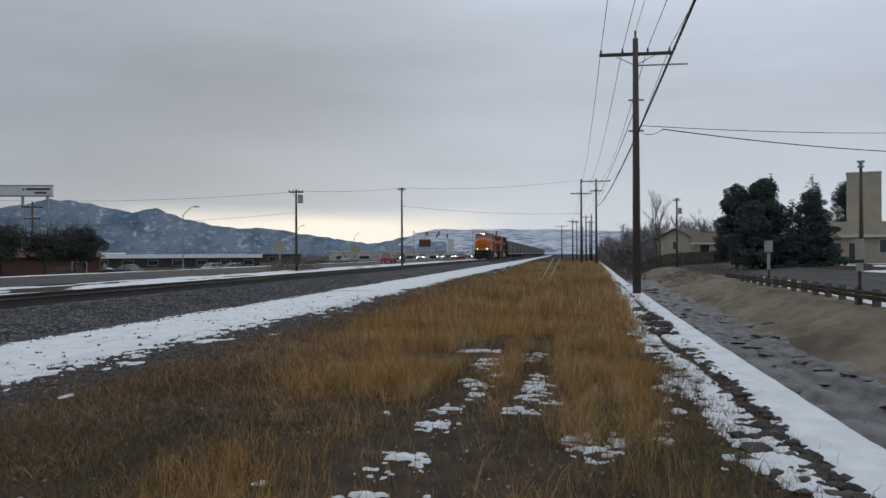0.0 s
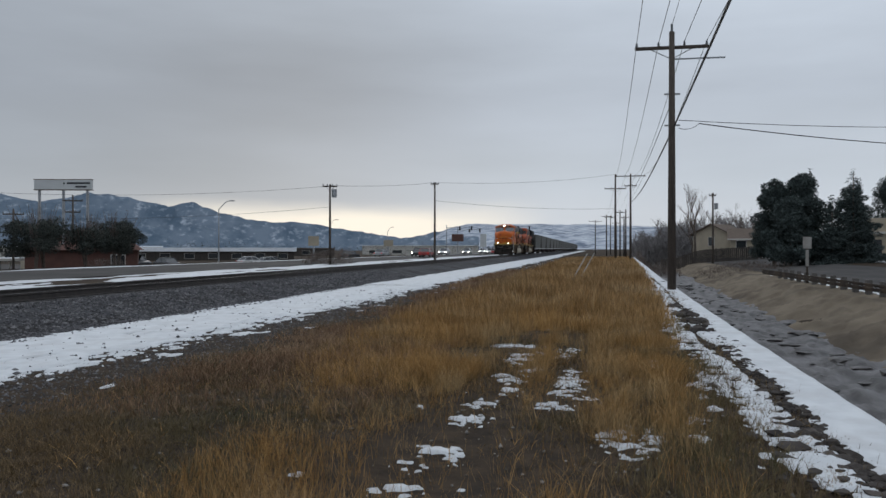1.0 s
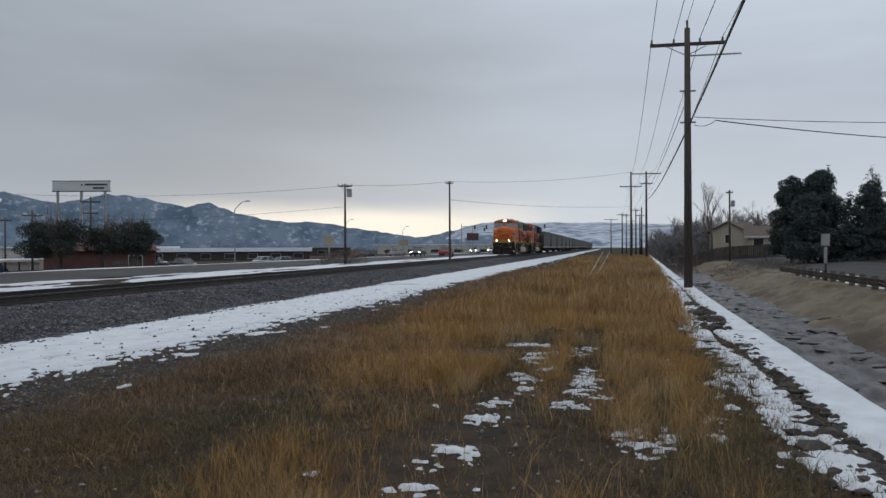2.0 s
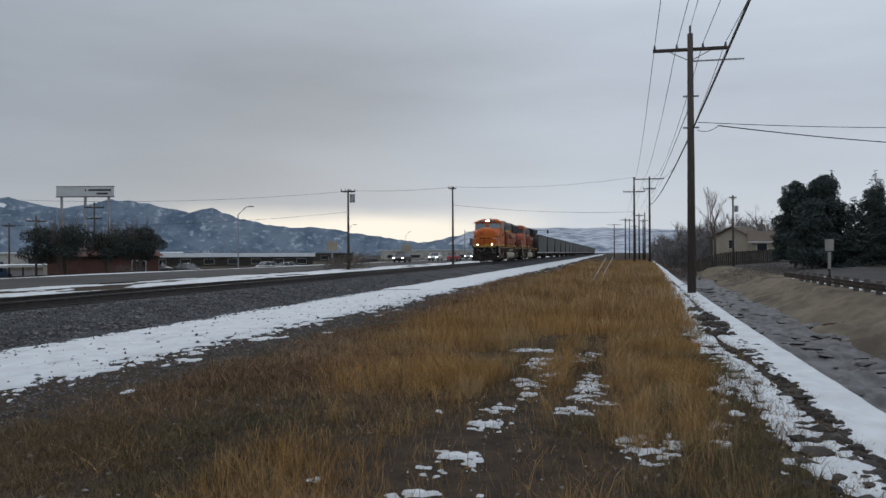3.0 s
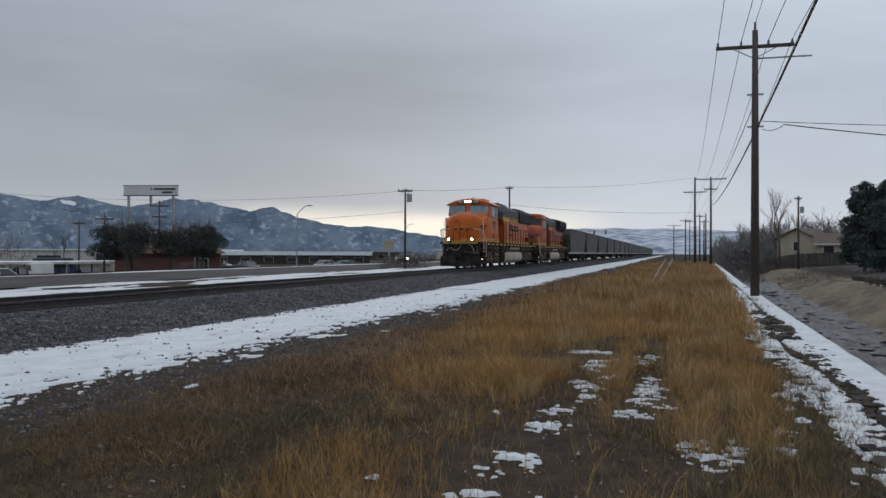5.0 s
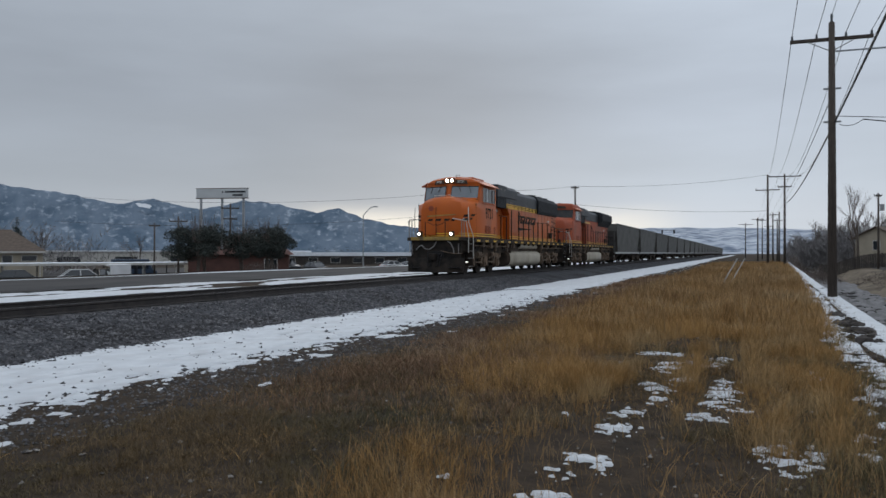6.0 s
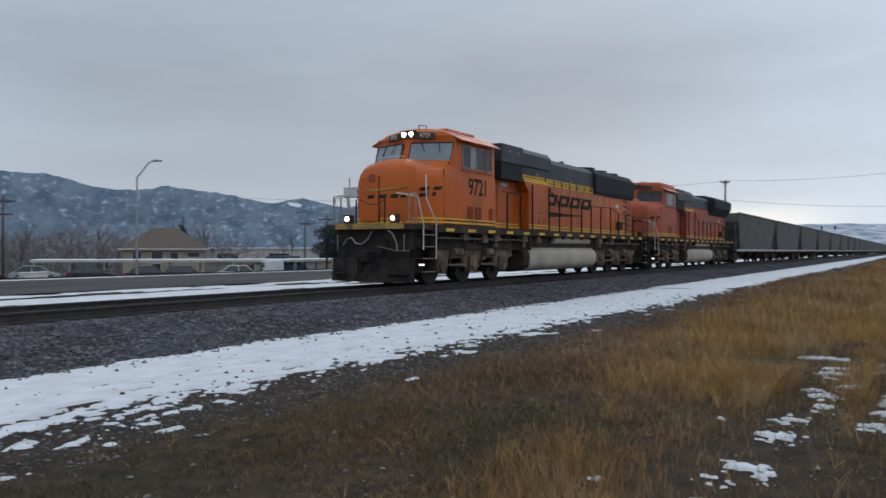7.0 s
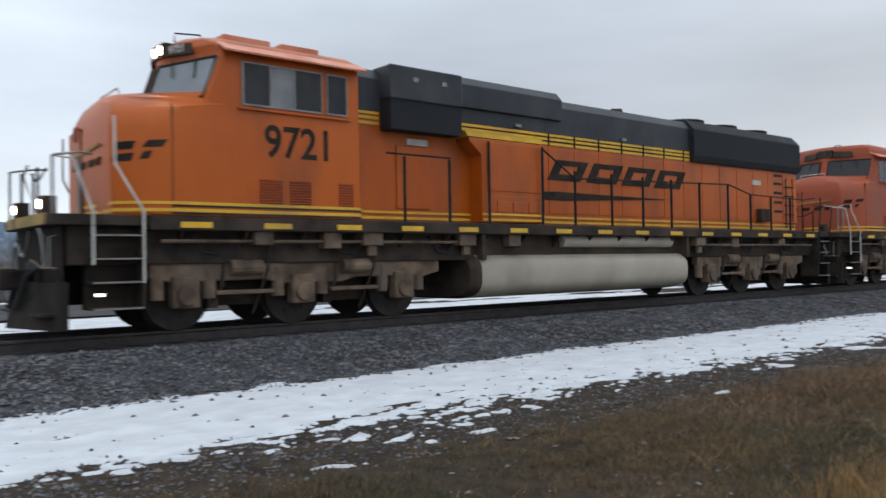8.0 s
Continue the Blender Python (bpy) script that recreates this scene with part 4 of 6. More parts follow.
    for q in (-1, 1):
        dl = P("ditch_light", Solid().box(q * 0.80 - 0.11, q * 0.80 + 0.11, -0.44, -0.24, 1.78, 2.06), M_UNDER, "ditch light housing", 0.01)
        P("ditch_lens", Solid().cyl((q * 0.80, 1.94), "y", 0.06, -0.465, -0.435), M_LAMP2 if not second else M_GLASS, "bright lit ditch light" if not second else "unlit ditch light", parent=dl)
    # long hood
    hood = P("hood", Solid().box(-0.98, 0.98, 4.55, 21.0, 1.78, 3.84), paint, bevel=0.015)
    P("hood_top", Solid().prism([(-1.0, 3.84), (1.0, 3.84), (1.0, 4.46), (0.84, 4.66), (-0.84, 4.66), (-1.0, 4.46)], "y", 4.62, 16.0), M_BLACK, "black upper hood", 0.015)
    P("brake_hatch", Solid().prism([(-1.08, 4.15), (1.08, 4.15), (1.08, 4.62), (0.92, 4.80), (-0.92, 4.80), (-1.08, 4.62)], "y", 7.16, 10.35), M_BLACK, "black dynamic brake hatch", 0.02)
    P("intake_box", Solid().box(-1.36, 1.36, 5.38, 7.14, 4.06, 4.70), M_BLACK, "black air intake box behind the cab", 0.03)
    P("intake_grille", Solid().box(-1.33, 1.33, 5.40, 7.12, 3.50, 4.06), M_GRILLE, "black intake grille")
    for y in (5.9, 6.6):
        P("lifting_eye", Solid().box(1.355, 1.38, y, y + 0.12, 4.42, 4.50), M_FRAME)
    wide = 1.42 if second else 1.12
    top = 4.72 if not second else 4.80
    y0r = 15.45
    if second:
        rad = [(-0.98, 3.5), (0.98, 3.5), (wide, 4.05), (wide, 4.62), (1.1, top), (-1.1, top), (-wide, 4.62), (-wide, 4.05)]
    else:
        rad = [(-1.06, 3.58), (1.06, 3.58), (wide, 3.75), (wide, 4.45), (0.86, top), (-0.86, top), (-wide, 4.45), (-wide, 3.75)]
    P("radiator", Solid().prism(rad, "y", y0r, 21.15), M_GRILLE, "black radiator section with mesh grilles", 0.02)
    for y in (16.4, 18.1, 19.8):
        P("roof_fan", Solid().cyl((0, y), "z", 0.66, top - 0.05, top + 0.10, 24).cyl((0, y), "z", 0.70, top + 0.10, top + 0.13, 24), M_BLACK, "round radiator fan on the roof")
    P("exhaust_stack", Solid().box(-0.3, 0.3, 13.3, 13.9, 4.58, 4.72).cyl((0.1, 13.6), "z", 0.12, 4.7, 4.80, 10), M_UNDER, bevel=0.01)
    P("horn", Solid().cyl((0.35, 4.80), "y", 0.035, 13.0, 13.35, 8, 0.08).tube([(0.35, 13.2, 4.6), (0.35, 13.2, 4.8)], 0.03), M_UNDER)
    for q in (-1, 1):
        # yellow band under the black hood
        for z in (() if second else (3.60, 3.70, 3.79)):
            P("hood_stripe", Solid().box(min(q * 0.975, q * 0.995), max(q * 0.975, q * 0.995), 4.62 if z > 3.5 else 7.2, 5.36, z, z + 0.055), M_YELLOW, parent=hood)
            P("hood_stripe", Solid().box(min(q * 0.975, q * 0.995), max(q * 0.975, q * 0.995), 7.2, 15.4, z, z + 0.055), M_YELLOW, parent=hood)
        if not second:
            P("hatch_edge", Solid().box(min(q * 0.98, q * 1.004), max(q * 0.98, q * 1.004), 7.2, 15.4, 3.672, 3.690).box(min(q * 0.98, q * 1.004), max(q * 0.98, q * 1.004), 7.2, 15.4, 3.765, 3.782), M_RAILBLACK, parent=hood)
            for y in np.arange(9.95, 15.3, 0.86):
                P("hatch_rib", Solid().box(min(q * 0.98, q * 1.012), max(q * 0.98, q * 1.012), y, y + 0.035, 3.58, 3.86), M_RAILBLACK, parent=hood)
        P("junction_box", Solid().box(min(q * 0.98, q * 1.16), max(q * 0.98, q * 1.16), 18.75, 19.2, 2.05, 2.42), M_UNDER, "dark junction box on the hood side", 0.02, parent=hood)
        P("notice_plate", Solid().box(min(q * 0.98, q * 1.004), max(q * 0.98, q * 1.004), 18.55, 19.0, 3.12, 3.26), M_WHITE, "small pale notice plate", parent=hood)
        for z in (2.35, 2.62, 2.9, 3.18, 3.42):
            P("foot_slot", Solid().box(min(q * 0.98, q * 1.006), max(q * 0.98, q * 1.006), 19.75, 20.2, z, z + 0.07), M_RAILBLACK, "dark foot slot", parent=hood)
        for y in (12.5, 8.9, 17.2):
            P("hood_lamp", Solid().box(min(q * 1.0, q * 1.05), max(q * 1.0, q * 1.05), y, y + 0.18, 3.90, 3.96), M_FRAME, "small pale walkway lamp", parent=hood)
        for z, h in ((1.84, 0.05), (1.95, 0.045)):
            P("hood_stripe", Solid().box(min(q * 0.97, q * 1.0), max(q * 0.97, q * 1.0), 4.62, 21.0, z, z + h), M_YELLOW, parent=hood)
        # engine room doors
        for i, y in enumerate(np.arange(9.95, 20.6, 0.86)):
            ztop = 3.52
            d = P("hood_door", Solid().box(min(q * 0.97, q * 1.003), max(q * 0.97, q * 0.992), y + 0.015, y + 0.845, 2.06, ztop), paint, "", 0.008, parent=hood)
        P("hood_door", Solid().box(min(q * 0.97, q * 1.01), max(q * 0.97, q * 1.01), 5.75, 6.55, 2.05, 3.25), paint, "", 0.01, parent=hood)
        P("data_plate", Solid().box(min(q * 1.0, q * 1.02), max(q * 1.0, q * 1.02), 6.0, 6.5, 3.28, 3.40), M_WHITE, "white data plate", parent=hood)
        # inverter cabinet
        P("inverter_cabinet", Solid().prism([(7.62, 1.80), (9.42, 1.80), (9.42, 3.50), (7.27, 3.50), (7.30, 3.42), (7.62, 3.16)], "x", min(q * 0.95, q * 1.36), max(q * 0.95, q * 1.36)), paint, "orange equipment cabinet", 0.02)
        P("cabinet_panel", Solid().box(min(q * 1.355, q * 1.378), max(q * 1.355, q * 1.378), 7.75, 9.30, 2.45, 3.44), paint, "", 0.01)
        P("cabinet_panel", Solid().box(min(q * 1.355, q * 1.378), max(q * 1.355, q * 1.378), 7.80, 9.25, 1.95, 2.36), paint, "", 0.01)
        for y in (8.0, 8.45, 8.9):
            P("cabinet_vent", Solid().box(min(q * 1.37, q * 1.382), max(q * 1.37, q * 1.40), y, y + 0.3, 2.02, 2.24), paint, "", 0.012)
        for z in (1.84, 1.95):
            P("cabinet_stripe", Solid().box(min(q * 1.355, q * 1.384), max(q * 1.355, q * 1.384), 7.62, 9.41, z, z + 0.045), M_YELLOW)
        P("cabinet_stripe", Solid().prism([(7.28, 3.52), (9.4, 3.52), (9.4, 3.62), (7.2, 3.62)], "x", min(q * 0.98, q * 1.34), max(q * 0.98, q * 1.34)), M_YELLOW)
        # emblem on the hood: four dark slanted slabs and a long wedge
        if not second:
            for a in (9.92, 11.22, 12.52, 13.82):
                # each a slanted dark frame round an orange field
                sk, w, s = 0.30, 1.08, Solid()
                x0, x1 = min(q * 0.98, q * 1.012), max(q * 0.98, q * 1.012)
                at = lambda y, z: (a + y + sk * (z - 2.82) / 0.46, z)
                s.prism([at(0, 2.82), at(0.26, 2.82), at(0.26, 3.28), at(0, 3.28)], "x", x0, x1)
                s.prism([at(w - 0.26, 2.82), at(w, 2.82), at(w, 3.28), at(w - 0.26, 3.28)], "x", x0, x1)
                s.prism([at(0.26, 2.82), at(w - 0.26, 2.82), at(w - 0.26, 2.96), at(0.26, 2.96)], "x", x0, x1)
                s.prism([at(0.26, 3.16), at(w - 0.26, 3.16), at(w - 0.26, 3.28), at(0.26, 3.28)], "x", x0, x1)
                P("emblem_slab", s, M_EMBLEM, "dark slanted frame of the painted emblem", parent=hood)
            P("emblem_wedge", Solid().prism([(9.55, 2.38), (10.4, 2.36), (14.4, 2.53), (10.2, 2.56), (9.75, 2.54)], "x", min(q * 0.98, q * 1.012), max(q * 0.98, q * 1.012)), M_EMBLEM, "dark tapering wedge under the emblem", parent=hood)
        # handrail along the walkway
        posts = [5.60, 6.68, 7.72, 9.27, 10.30, 11.57, 12.74, 13.89, 15.12, 16.46, 17.6, 18.7, 19.8]
        for y in posts:
            h = 2.98 if y < 17 else 2.75
            P("handrail_post", Solid().tube([(q * 1.46, y, 1.76), (q * 1.46, y, h + (0.45 if y in (7.72, 9.27) else 0.0))], 0.030), M_RAILBLACK)
        P("handrail", Solid().tube([(q * 1.46, 5.2, 3.02), (q * 1.46, 6.7, 3.02)], 0.02), M_RAILBLACK)
        P("handrail", Solid().tube([(q * 1.46, 9.27, 3.40), (q * 1.46, 10.3, 2.82), (q * 1.46, 16.5, 2.99), (q * 1.46, 17.6, 2.76), (q * 1.46, 20.6, 2.72), (q * 1.46, 21.3, 2.8)], 0.02), M_RAILBLACK)
        P("ladder", Solid().tube([(q * 1.0, 20.45, 1.9), (q * 1.0, 20.45, 3.4)], 0.015).tube([(q * 1.0, 20.85, 1.9), (q * 1.0, 20.85, 3.4)], 0.015), M_UNDER)
        for z in np.arange(2.0, 3.4, 0.28):
            P("rung", Solid().box(min(q * 0.98, q * 1.03), max(q * 0.98, q * 1.03), 20.35, 20.9, z, z + 0.03), M_RAILBLACK)
        # end steps with white grab rails, front and rear
        for ya, yb, d in ((0.09, 0.80, 1), (22.2, 21.5, -1)):
            s = Solid()
            s.box(min(q * 0.9, q * 1.05), max(q * 0.9, q * 1.05), min(ya, yb), max(ya, yb), 0.40, 1.75)
            s.box(min(q * 0.9, q * 1.46), max(q * 0.9, q * 1.46), yb + (0.0 if d > 0 else -0.03), yb + (0.03 if d > 0 else 0.0), 0.40, 1.75)
            P("step_well", s, M_UNDER)
            for z in (0.40, 0.78, 1.12, 1.46):
                P("step", Solid().box(min(q * 1.0, q * 1.47), max(q * 1.0, q * 1.47), min(ya, yb), max(ya, yb), z, z + 0.035), M_UNDER)
                P("step_edge", Solid().box(min(q * 1.47, q * 1.482), max(q * 1.47, q * 1.482), min(ya, yb), max(ya, yb), z + 0.005, z + 0.03), M_FRAME, "pale worn step edge")
            P("grab_rail", Solid().tube([(q * 1.49, ya, 1.05), (q * 1.49, ya, 1.80), (q * 1.46, ya - d * 0.26, 2.55), (q * 0.8, ya - d * 0.34, 2.66)], 0.021, 8), M_WHITE if d > 0 else M_RAILBLACK, "white painted grab rail" if d > 0 else "black grab rail")
            P("grab_rail", Solid().tube([(q * 1.49, yb, 0.78), (q * 1.49, yb, 1.84), (q * 1.38, yb - d * 0.37, 2.52), (q * 1.36, yb - d * 0.37, (2.7 if second else 3.22) if d > 0 else 2.85)], 0.021, 8), M_WHITE if d > 0 else M_RAILBLACK, "white painted grab rail" if d > 0 else "black grab rail")
        P("step_light", Solid().box(min(q * 1.3, q * 1.42), max(q * 1.3, q * 1.42), 0.16, 0.26, 0.60, 0.64), M_STEPLIGHT, "small lit step lamp")
        for y in (-0.40, -0.05):
            P("platform_post", Solid().tube([(q * 1.32, y, 1.78), (q * 1.32, y, 2.60)], 0.022), M_FRAME)
        P("platform_rail", Solid().tube([(q * 1.32, -0.40, 2.56), (q * 1.32, -0.38, 2.60), (q * 1.32, -0.05, 2.66), (q * 1.2, 0.15, 2.66)], 0.02), M_FRAME, "grey platform handrail")
        # fuel tank and air reservoir
        P("air_reservoir", Solid().cyl((q * 1.22, 1.44), "y", 0.14, 10.05, 14.1, 16), M_TANK, "pale dusty air reservoir", smooth=False, bevel=0.02)
        for y in (6.95, 15.0, 4.7):
            P("sand_fitting", Solid().box(min(q * 1.2, q * 1.44), max(q * 1.2, q * 1.44), y, y + 0.42, 1.33, 1.62).box(min(q * 1.3, q * 1.4), max(q * 1.3, q * 1.4), y + 0.12, y + 0.3, 1.15, 1.35), M_TRUCK, "", 0.02)
        for y in (7.5, 14.5):
            P("tank_bracket", Solid().box(min(q * 1.3, q * 1.47), max(q * 1.3, q * 1.47), y, y + 0.1, 1.05, 1.56), M_UNDER)
        # cables drooping between the frame and the trucks
        for y in (1.9, 4.4, 6.6, 15.6, 17.6, 19.8):
            P("drooping_cable", Solid().tube([(q * 1.30, y - 0.35, 1.52), (q * 1.33, y - 0.15, 1.22), (q * 1.33, y + 0.12, 1.18), (q * 1.28, y + 0.35, 1.46)], 0.024, 6), M_RAILBLACK)
        for y in np.arange(1.4, 21.0, 1.05):
            P("sill_gusset", Solid().prism([(q * 1.22, 1.56), (q * 1.47, 1.56), (q * 1.22, 1.30)], "y", y, y + 0.035), M_UNDER)
        # pipes and boxes hung under the walkway
        P("air_pipe", Solid().tube([(q * 1.36, 1.1, 1.40), (q * 1.36, 7.2, 1.40)], 0.03), M_TRUCK)
        P("air_pipe", Solid().tube([(q * 1.38, 15.0, 1.36), (q * 1.38, 21.2, 1.36)], 0.03), M_TRUCK)
        for y, h in ((2.6, 0.2), (3.9, 0.26), (8.3, 0.22), (16.7, 0.24), (19.2, 0.2)):
            P("equipment_box", Solid().box(min(q * 1.2, q * 1.42), max(q * 1.2, q * 1.42), y, y + 0.34, 1.54 - h, 1.56), M_TRUCK, "", 0.015)
    def barrel(f):
        ang = [k * 6.28319 / 44 for k in range(44)]
        return [(math.copysign(abs(math.cos(a)) ** 0.5, math.cos(a)) * 1.46 * f, 0.74 + math.copysign(abs(math.sin(a)) ** 0.62, math.sin(a)) * 0.49 * f) for a in ang]
    ft = P("fuel_tank", Solid().loft([[(x, y, z) for x, z in barrel(f)] for y, f in ((7.5, 1.0), (14.50, 1.0), (14.57, 0.985), (14.62, 0.95), (14.64, 0.85))]), M_TANK, "large dirty cream fuel tank", smooth=True)
    P("tank_end", Solid().loft([[(x, y, z) for x, z in barrel(f)] for y, f in ((7.30, 0.90), (7.40, 0.985), (7.497, 0.997))]), M_UNDER, "black end of the fuel tank", parent=ft)
    # trucks
    for base, axles in ((1.0, (1.54, 3.60, 5.74)), (15.4, (16.0, 18.1, 20.2))):
        a0, a1 = axles[0] - 0.55, axles[2] + 0.9
        for q in (-1, 1):
            fr = P("truck_frame", Solid().prism([(a0, 0.84), (a0 + 0.35, 0.76), ((a0 + a1) / 2 - 0.9, 0.78), ((a0 + a1) / 2 - 0.6, 0.70), ((a0 + a1) / 2 + 0.6, 0.70), ((a0 + a1) / 2 + 0.9, 0.78), (a1 - 0.35, 0.76), (a1, 0.84), (a1, 1.08), (a1 - 0.5, 1.22), ((a0 + a1) / 2 + 0.9, 1.20), ((a0 + a1) / 2 + 0.5, 1.06), ((a0 + a1) / 2 - 0.5, 1.06), ((a0 + a1) / 2 - 0.9, 1.20), (a0 + 0.45, 1.24), (a0, 1.10)],
                                                "x", min(q * 0.95, q * 1.15), max(q * 0.95, q * 1.15)), M_TRUCK, "dusty brown cast truck side frame", 0.03)
            for y in axles:
                P("journal_box", Solid().box(min(q * 1.0, q * 1.24), max(q * 1.0, q * 1.24), y - 0.22, y + 0.22, 0.36, 0.86).cyl((y, 0.56), "x", 0.17, min(q * 1.2, q * 1.30), max(q * 1.2, q * 1.30), 12), M_TRUCK, "", 0.03, parent=fr)
                for off in (-0.42, 0.42):
                    P("spring", Solid().cyl((q * 1.08, y + off), "z", 0.11, 0.50, 0.98, 10), M_TRUCK, "", parent=fr)
            for y in (axles[0] + 1.0, axles[1] + 1.05):
                P("brake_hanger", Solid().tube([(q * 1.14, y - 0.34, 1.22), (q * 1.18, y - 0.40, 0.70), (q * 1.10, y - 0.52, 0.42)], 0.035, 6).box(min(q * 0.9, q * 1.1), max(q * 0.9, q * 1.1), y - 0.60, y - 0.44, 0.34, 0.72), M_UNDER, "", parent=fr)
                P("sand_pipe", Solid().tube([(q * 1.30, y + 0.40, 1.45), (q * 1.28, y + 0.36, 0.95), (q * 0.95, y + 0.24, 0.22)], 0.022, 6), M_UNDER, "", parent=fr)
                P("brake_cylinder", Solid().cyl((q * 1.2, 0.98), "y", 0.13, y - 0.28, y + 0.28, 12).box(min(q * 1.1, q * 1.22), max(q * 1.1, q * 1.22), y - 0.5, y + 0.5, 0.55, 0.62), M_TRUCK, "", 0.015, parent=fr)
        P("bolster", Solid().box(-0.9, 0.9, (a0 + a1) / 2 - 0.6, (a0 + a1) / 2 + 0.6, 0.7, 1.1).box(-0.55, 0.55, a0 + 0.2, a1 - 0.4, 0.35, 0.85), M_UNDER)
        wheels(loco, axles, LOCO_WHEEL, 0.53)
    # pilot, plough, coupler and hoses, both ends
    for ye, d in ((-0.32, -1), (22.3, 1)):
        P("pilot", Solid().box(-1.25, 1.25, min(ye, ye - d * 0.08), max(ye, ye - d * 0.08), 0.75, 1.66), M_PILOT, "", 0.02)
        P("plough", Solid().add([(-1.40, ye, 0.82), (0, ye + d * 0.22, 0.82), (1.40, ye, 0.82), (-1.40, ye + d * 0.05, 0.14), (0, ye + d * 0.42, 0.14), (1.40, ye + d * 0.05, 0.14),
                                 (-1.40, ye - d * 0.1, 0.82), (1.40, ye - d * 0.1, 0.82), (-1.40, ye - d * 0.1, 0.14), (1.40, ye - d * 0.1, 0.14)],
                                [(0, 1, 4, 3), (1, 2, 5, 4), (6, 7, 2, 1, 0), (3, 4, 5, 9, 8), (6, 8, 9, 7), (0, 3, 8, 6), (2, 7, 9, 5)]), M_PILOT, "black snow plough plate")
        P("coupler", Solid().box(-0.13, 0.13, min(ye - d * 0.1, ye + d * 0.45), max(ye - d * 0.1, ye + d * 0.45), 0.72, 1.0).box(-0.2, 0.12, min(ye + d * 0.28, ye + d * 0.5), max(ye + d * 0.28, ye + d * 0.5), 0.70, 1.02), M_PILOT, "grimy knuckle coupler", 0.03)
        for pts in ([(-0.95, 1.18), (-0.80, 1.36), (-0.66, 1.40), (-0.50, 1.24), (-0.28, 1.20), (-0.05, 1.36), (0.06, 1.58)], [(0.62, 1.60), (0.78, 1.50), (0.92, 1.22), (0.94, 1.02)]):
            P("brake_hose", Solid().tube([(x, ye + d * 0.10, z) for x, z in pts], 0.024), M_FRAME if d < 0 else M_UNDER, "looped pale hose")
        for x in (-0.32, -0.18, 0.20, 0.34):
            P("air_hose", Solid().tube([(x, ye + d * 0.02, 1.02), (x, ye + d * 0.20, 0.92), (x * 0.9, ye + d * 0.30, 0.55), (x * 0.8, ye + d * 0.34, 0.42)], 0.028), M_RAILBLACK, "black rubber air hose")
        for q in (-1, 1):
            P("grab_iron", Solid().tube([(q * 1.16, ye, 1.00), (q * 1.16, ye + d * 0.09, 1.02), (q * 1.16, ye + d * 0.09, 1.46), (q * 1.16, ye, 1.48)], 0.016), M_FRAME, "worn steel grab iron")
            P("foot_board", Solid().box(q * 1.0 - 0.3, q * 1.0 + 0.3, min(ye, ye + d * 0.24), max(ye, ye + d * 0.24), 0.34, 0.38), M_RAILBLACK)
        P("coupler_pocket", Solid().box(-0.42, 0.42, min(ye, ye + d * 0.06), max(ye, ye + d * 0.06), 0.62, 1.12), M_RAILBLACK, "", 0.02)
        P("safety_chain", Solid().tube([(-0.45, ye + d * -0.05, 2.5), (-0.15, ye - d * 0.03, 2.36), (0.15, ye - d * 0.03, 2.36), (0.45, ye - d * 0.05, 2.5)], 0.015), M_RAILBLACK)
        P("cut_lever", Solid().tube([(0.3, ye + d * 0.14, 1.15), (0.9, ye + d * 0.12, 1.02), (1.34, ye + d * 0.06, 1.02)], 0.016), M_TRUCK)
    for x in (-0.5, 0.5):
        P("platform_post", Solid().tube([(x, -0.40, 1.78), (x, -0.40, 2.50)], 0.022), M_RAILBLACK)
    if not second:
        for q in (1,):
            text("road_number", "9721", 0.73, pose(q * 1.502, 3.40, 3.0, 90, 0, 90), M_EMBLEM, loco, 0.905)
            text("road_number", "9721", 0.73, pose(-q * 1.502, 3.40, 3.0, 90, 0, -90), M_EMBLEM, loco, 0.905)
    return loco


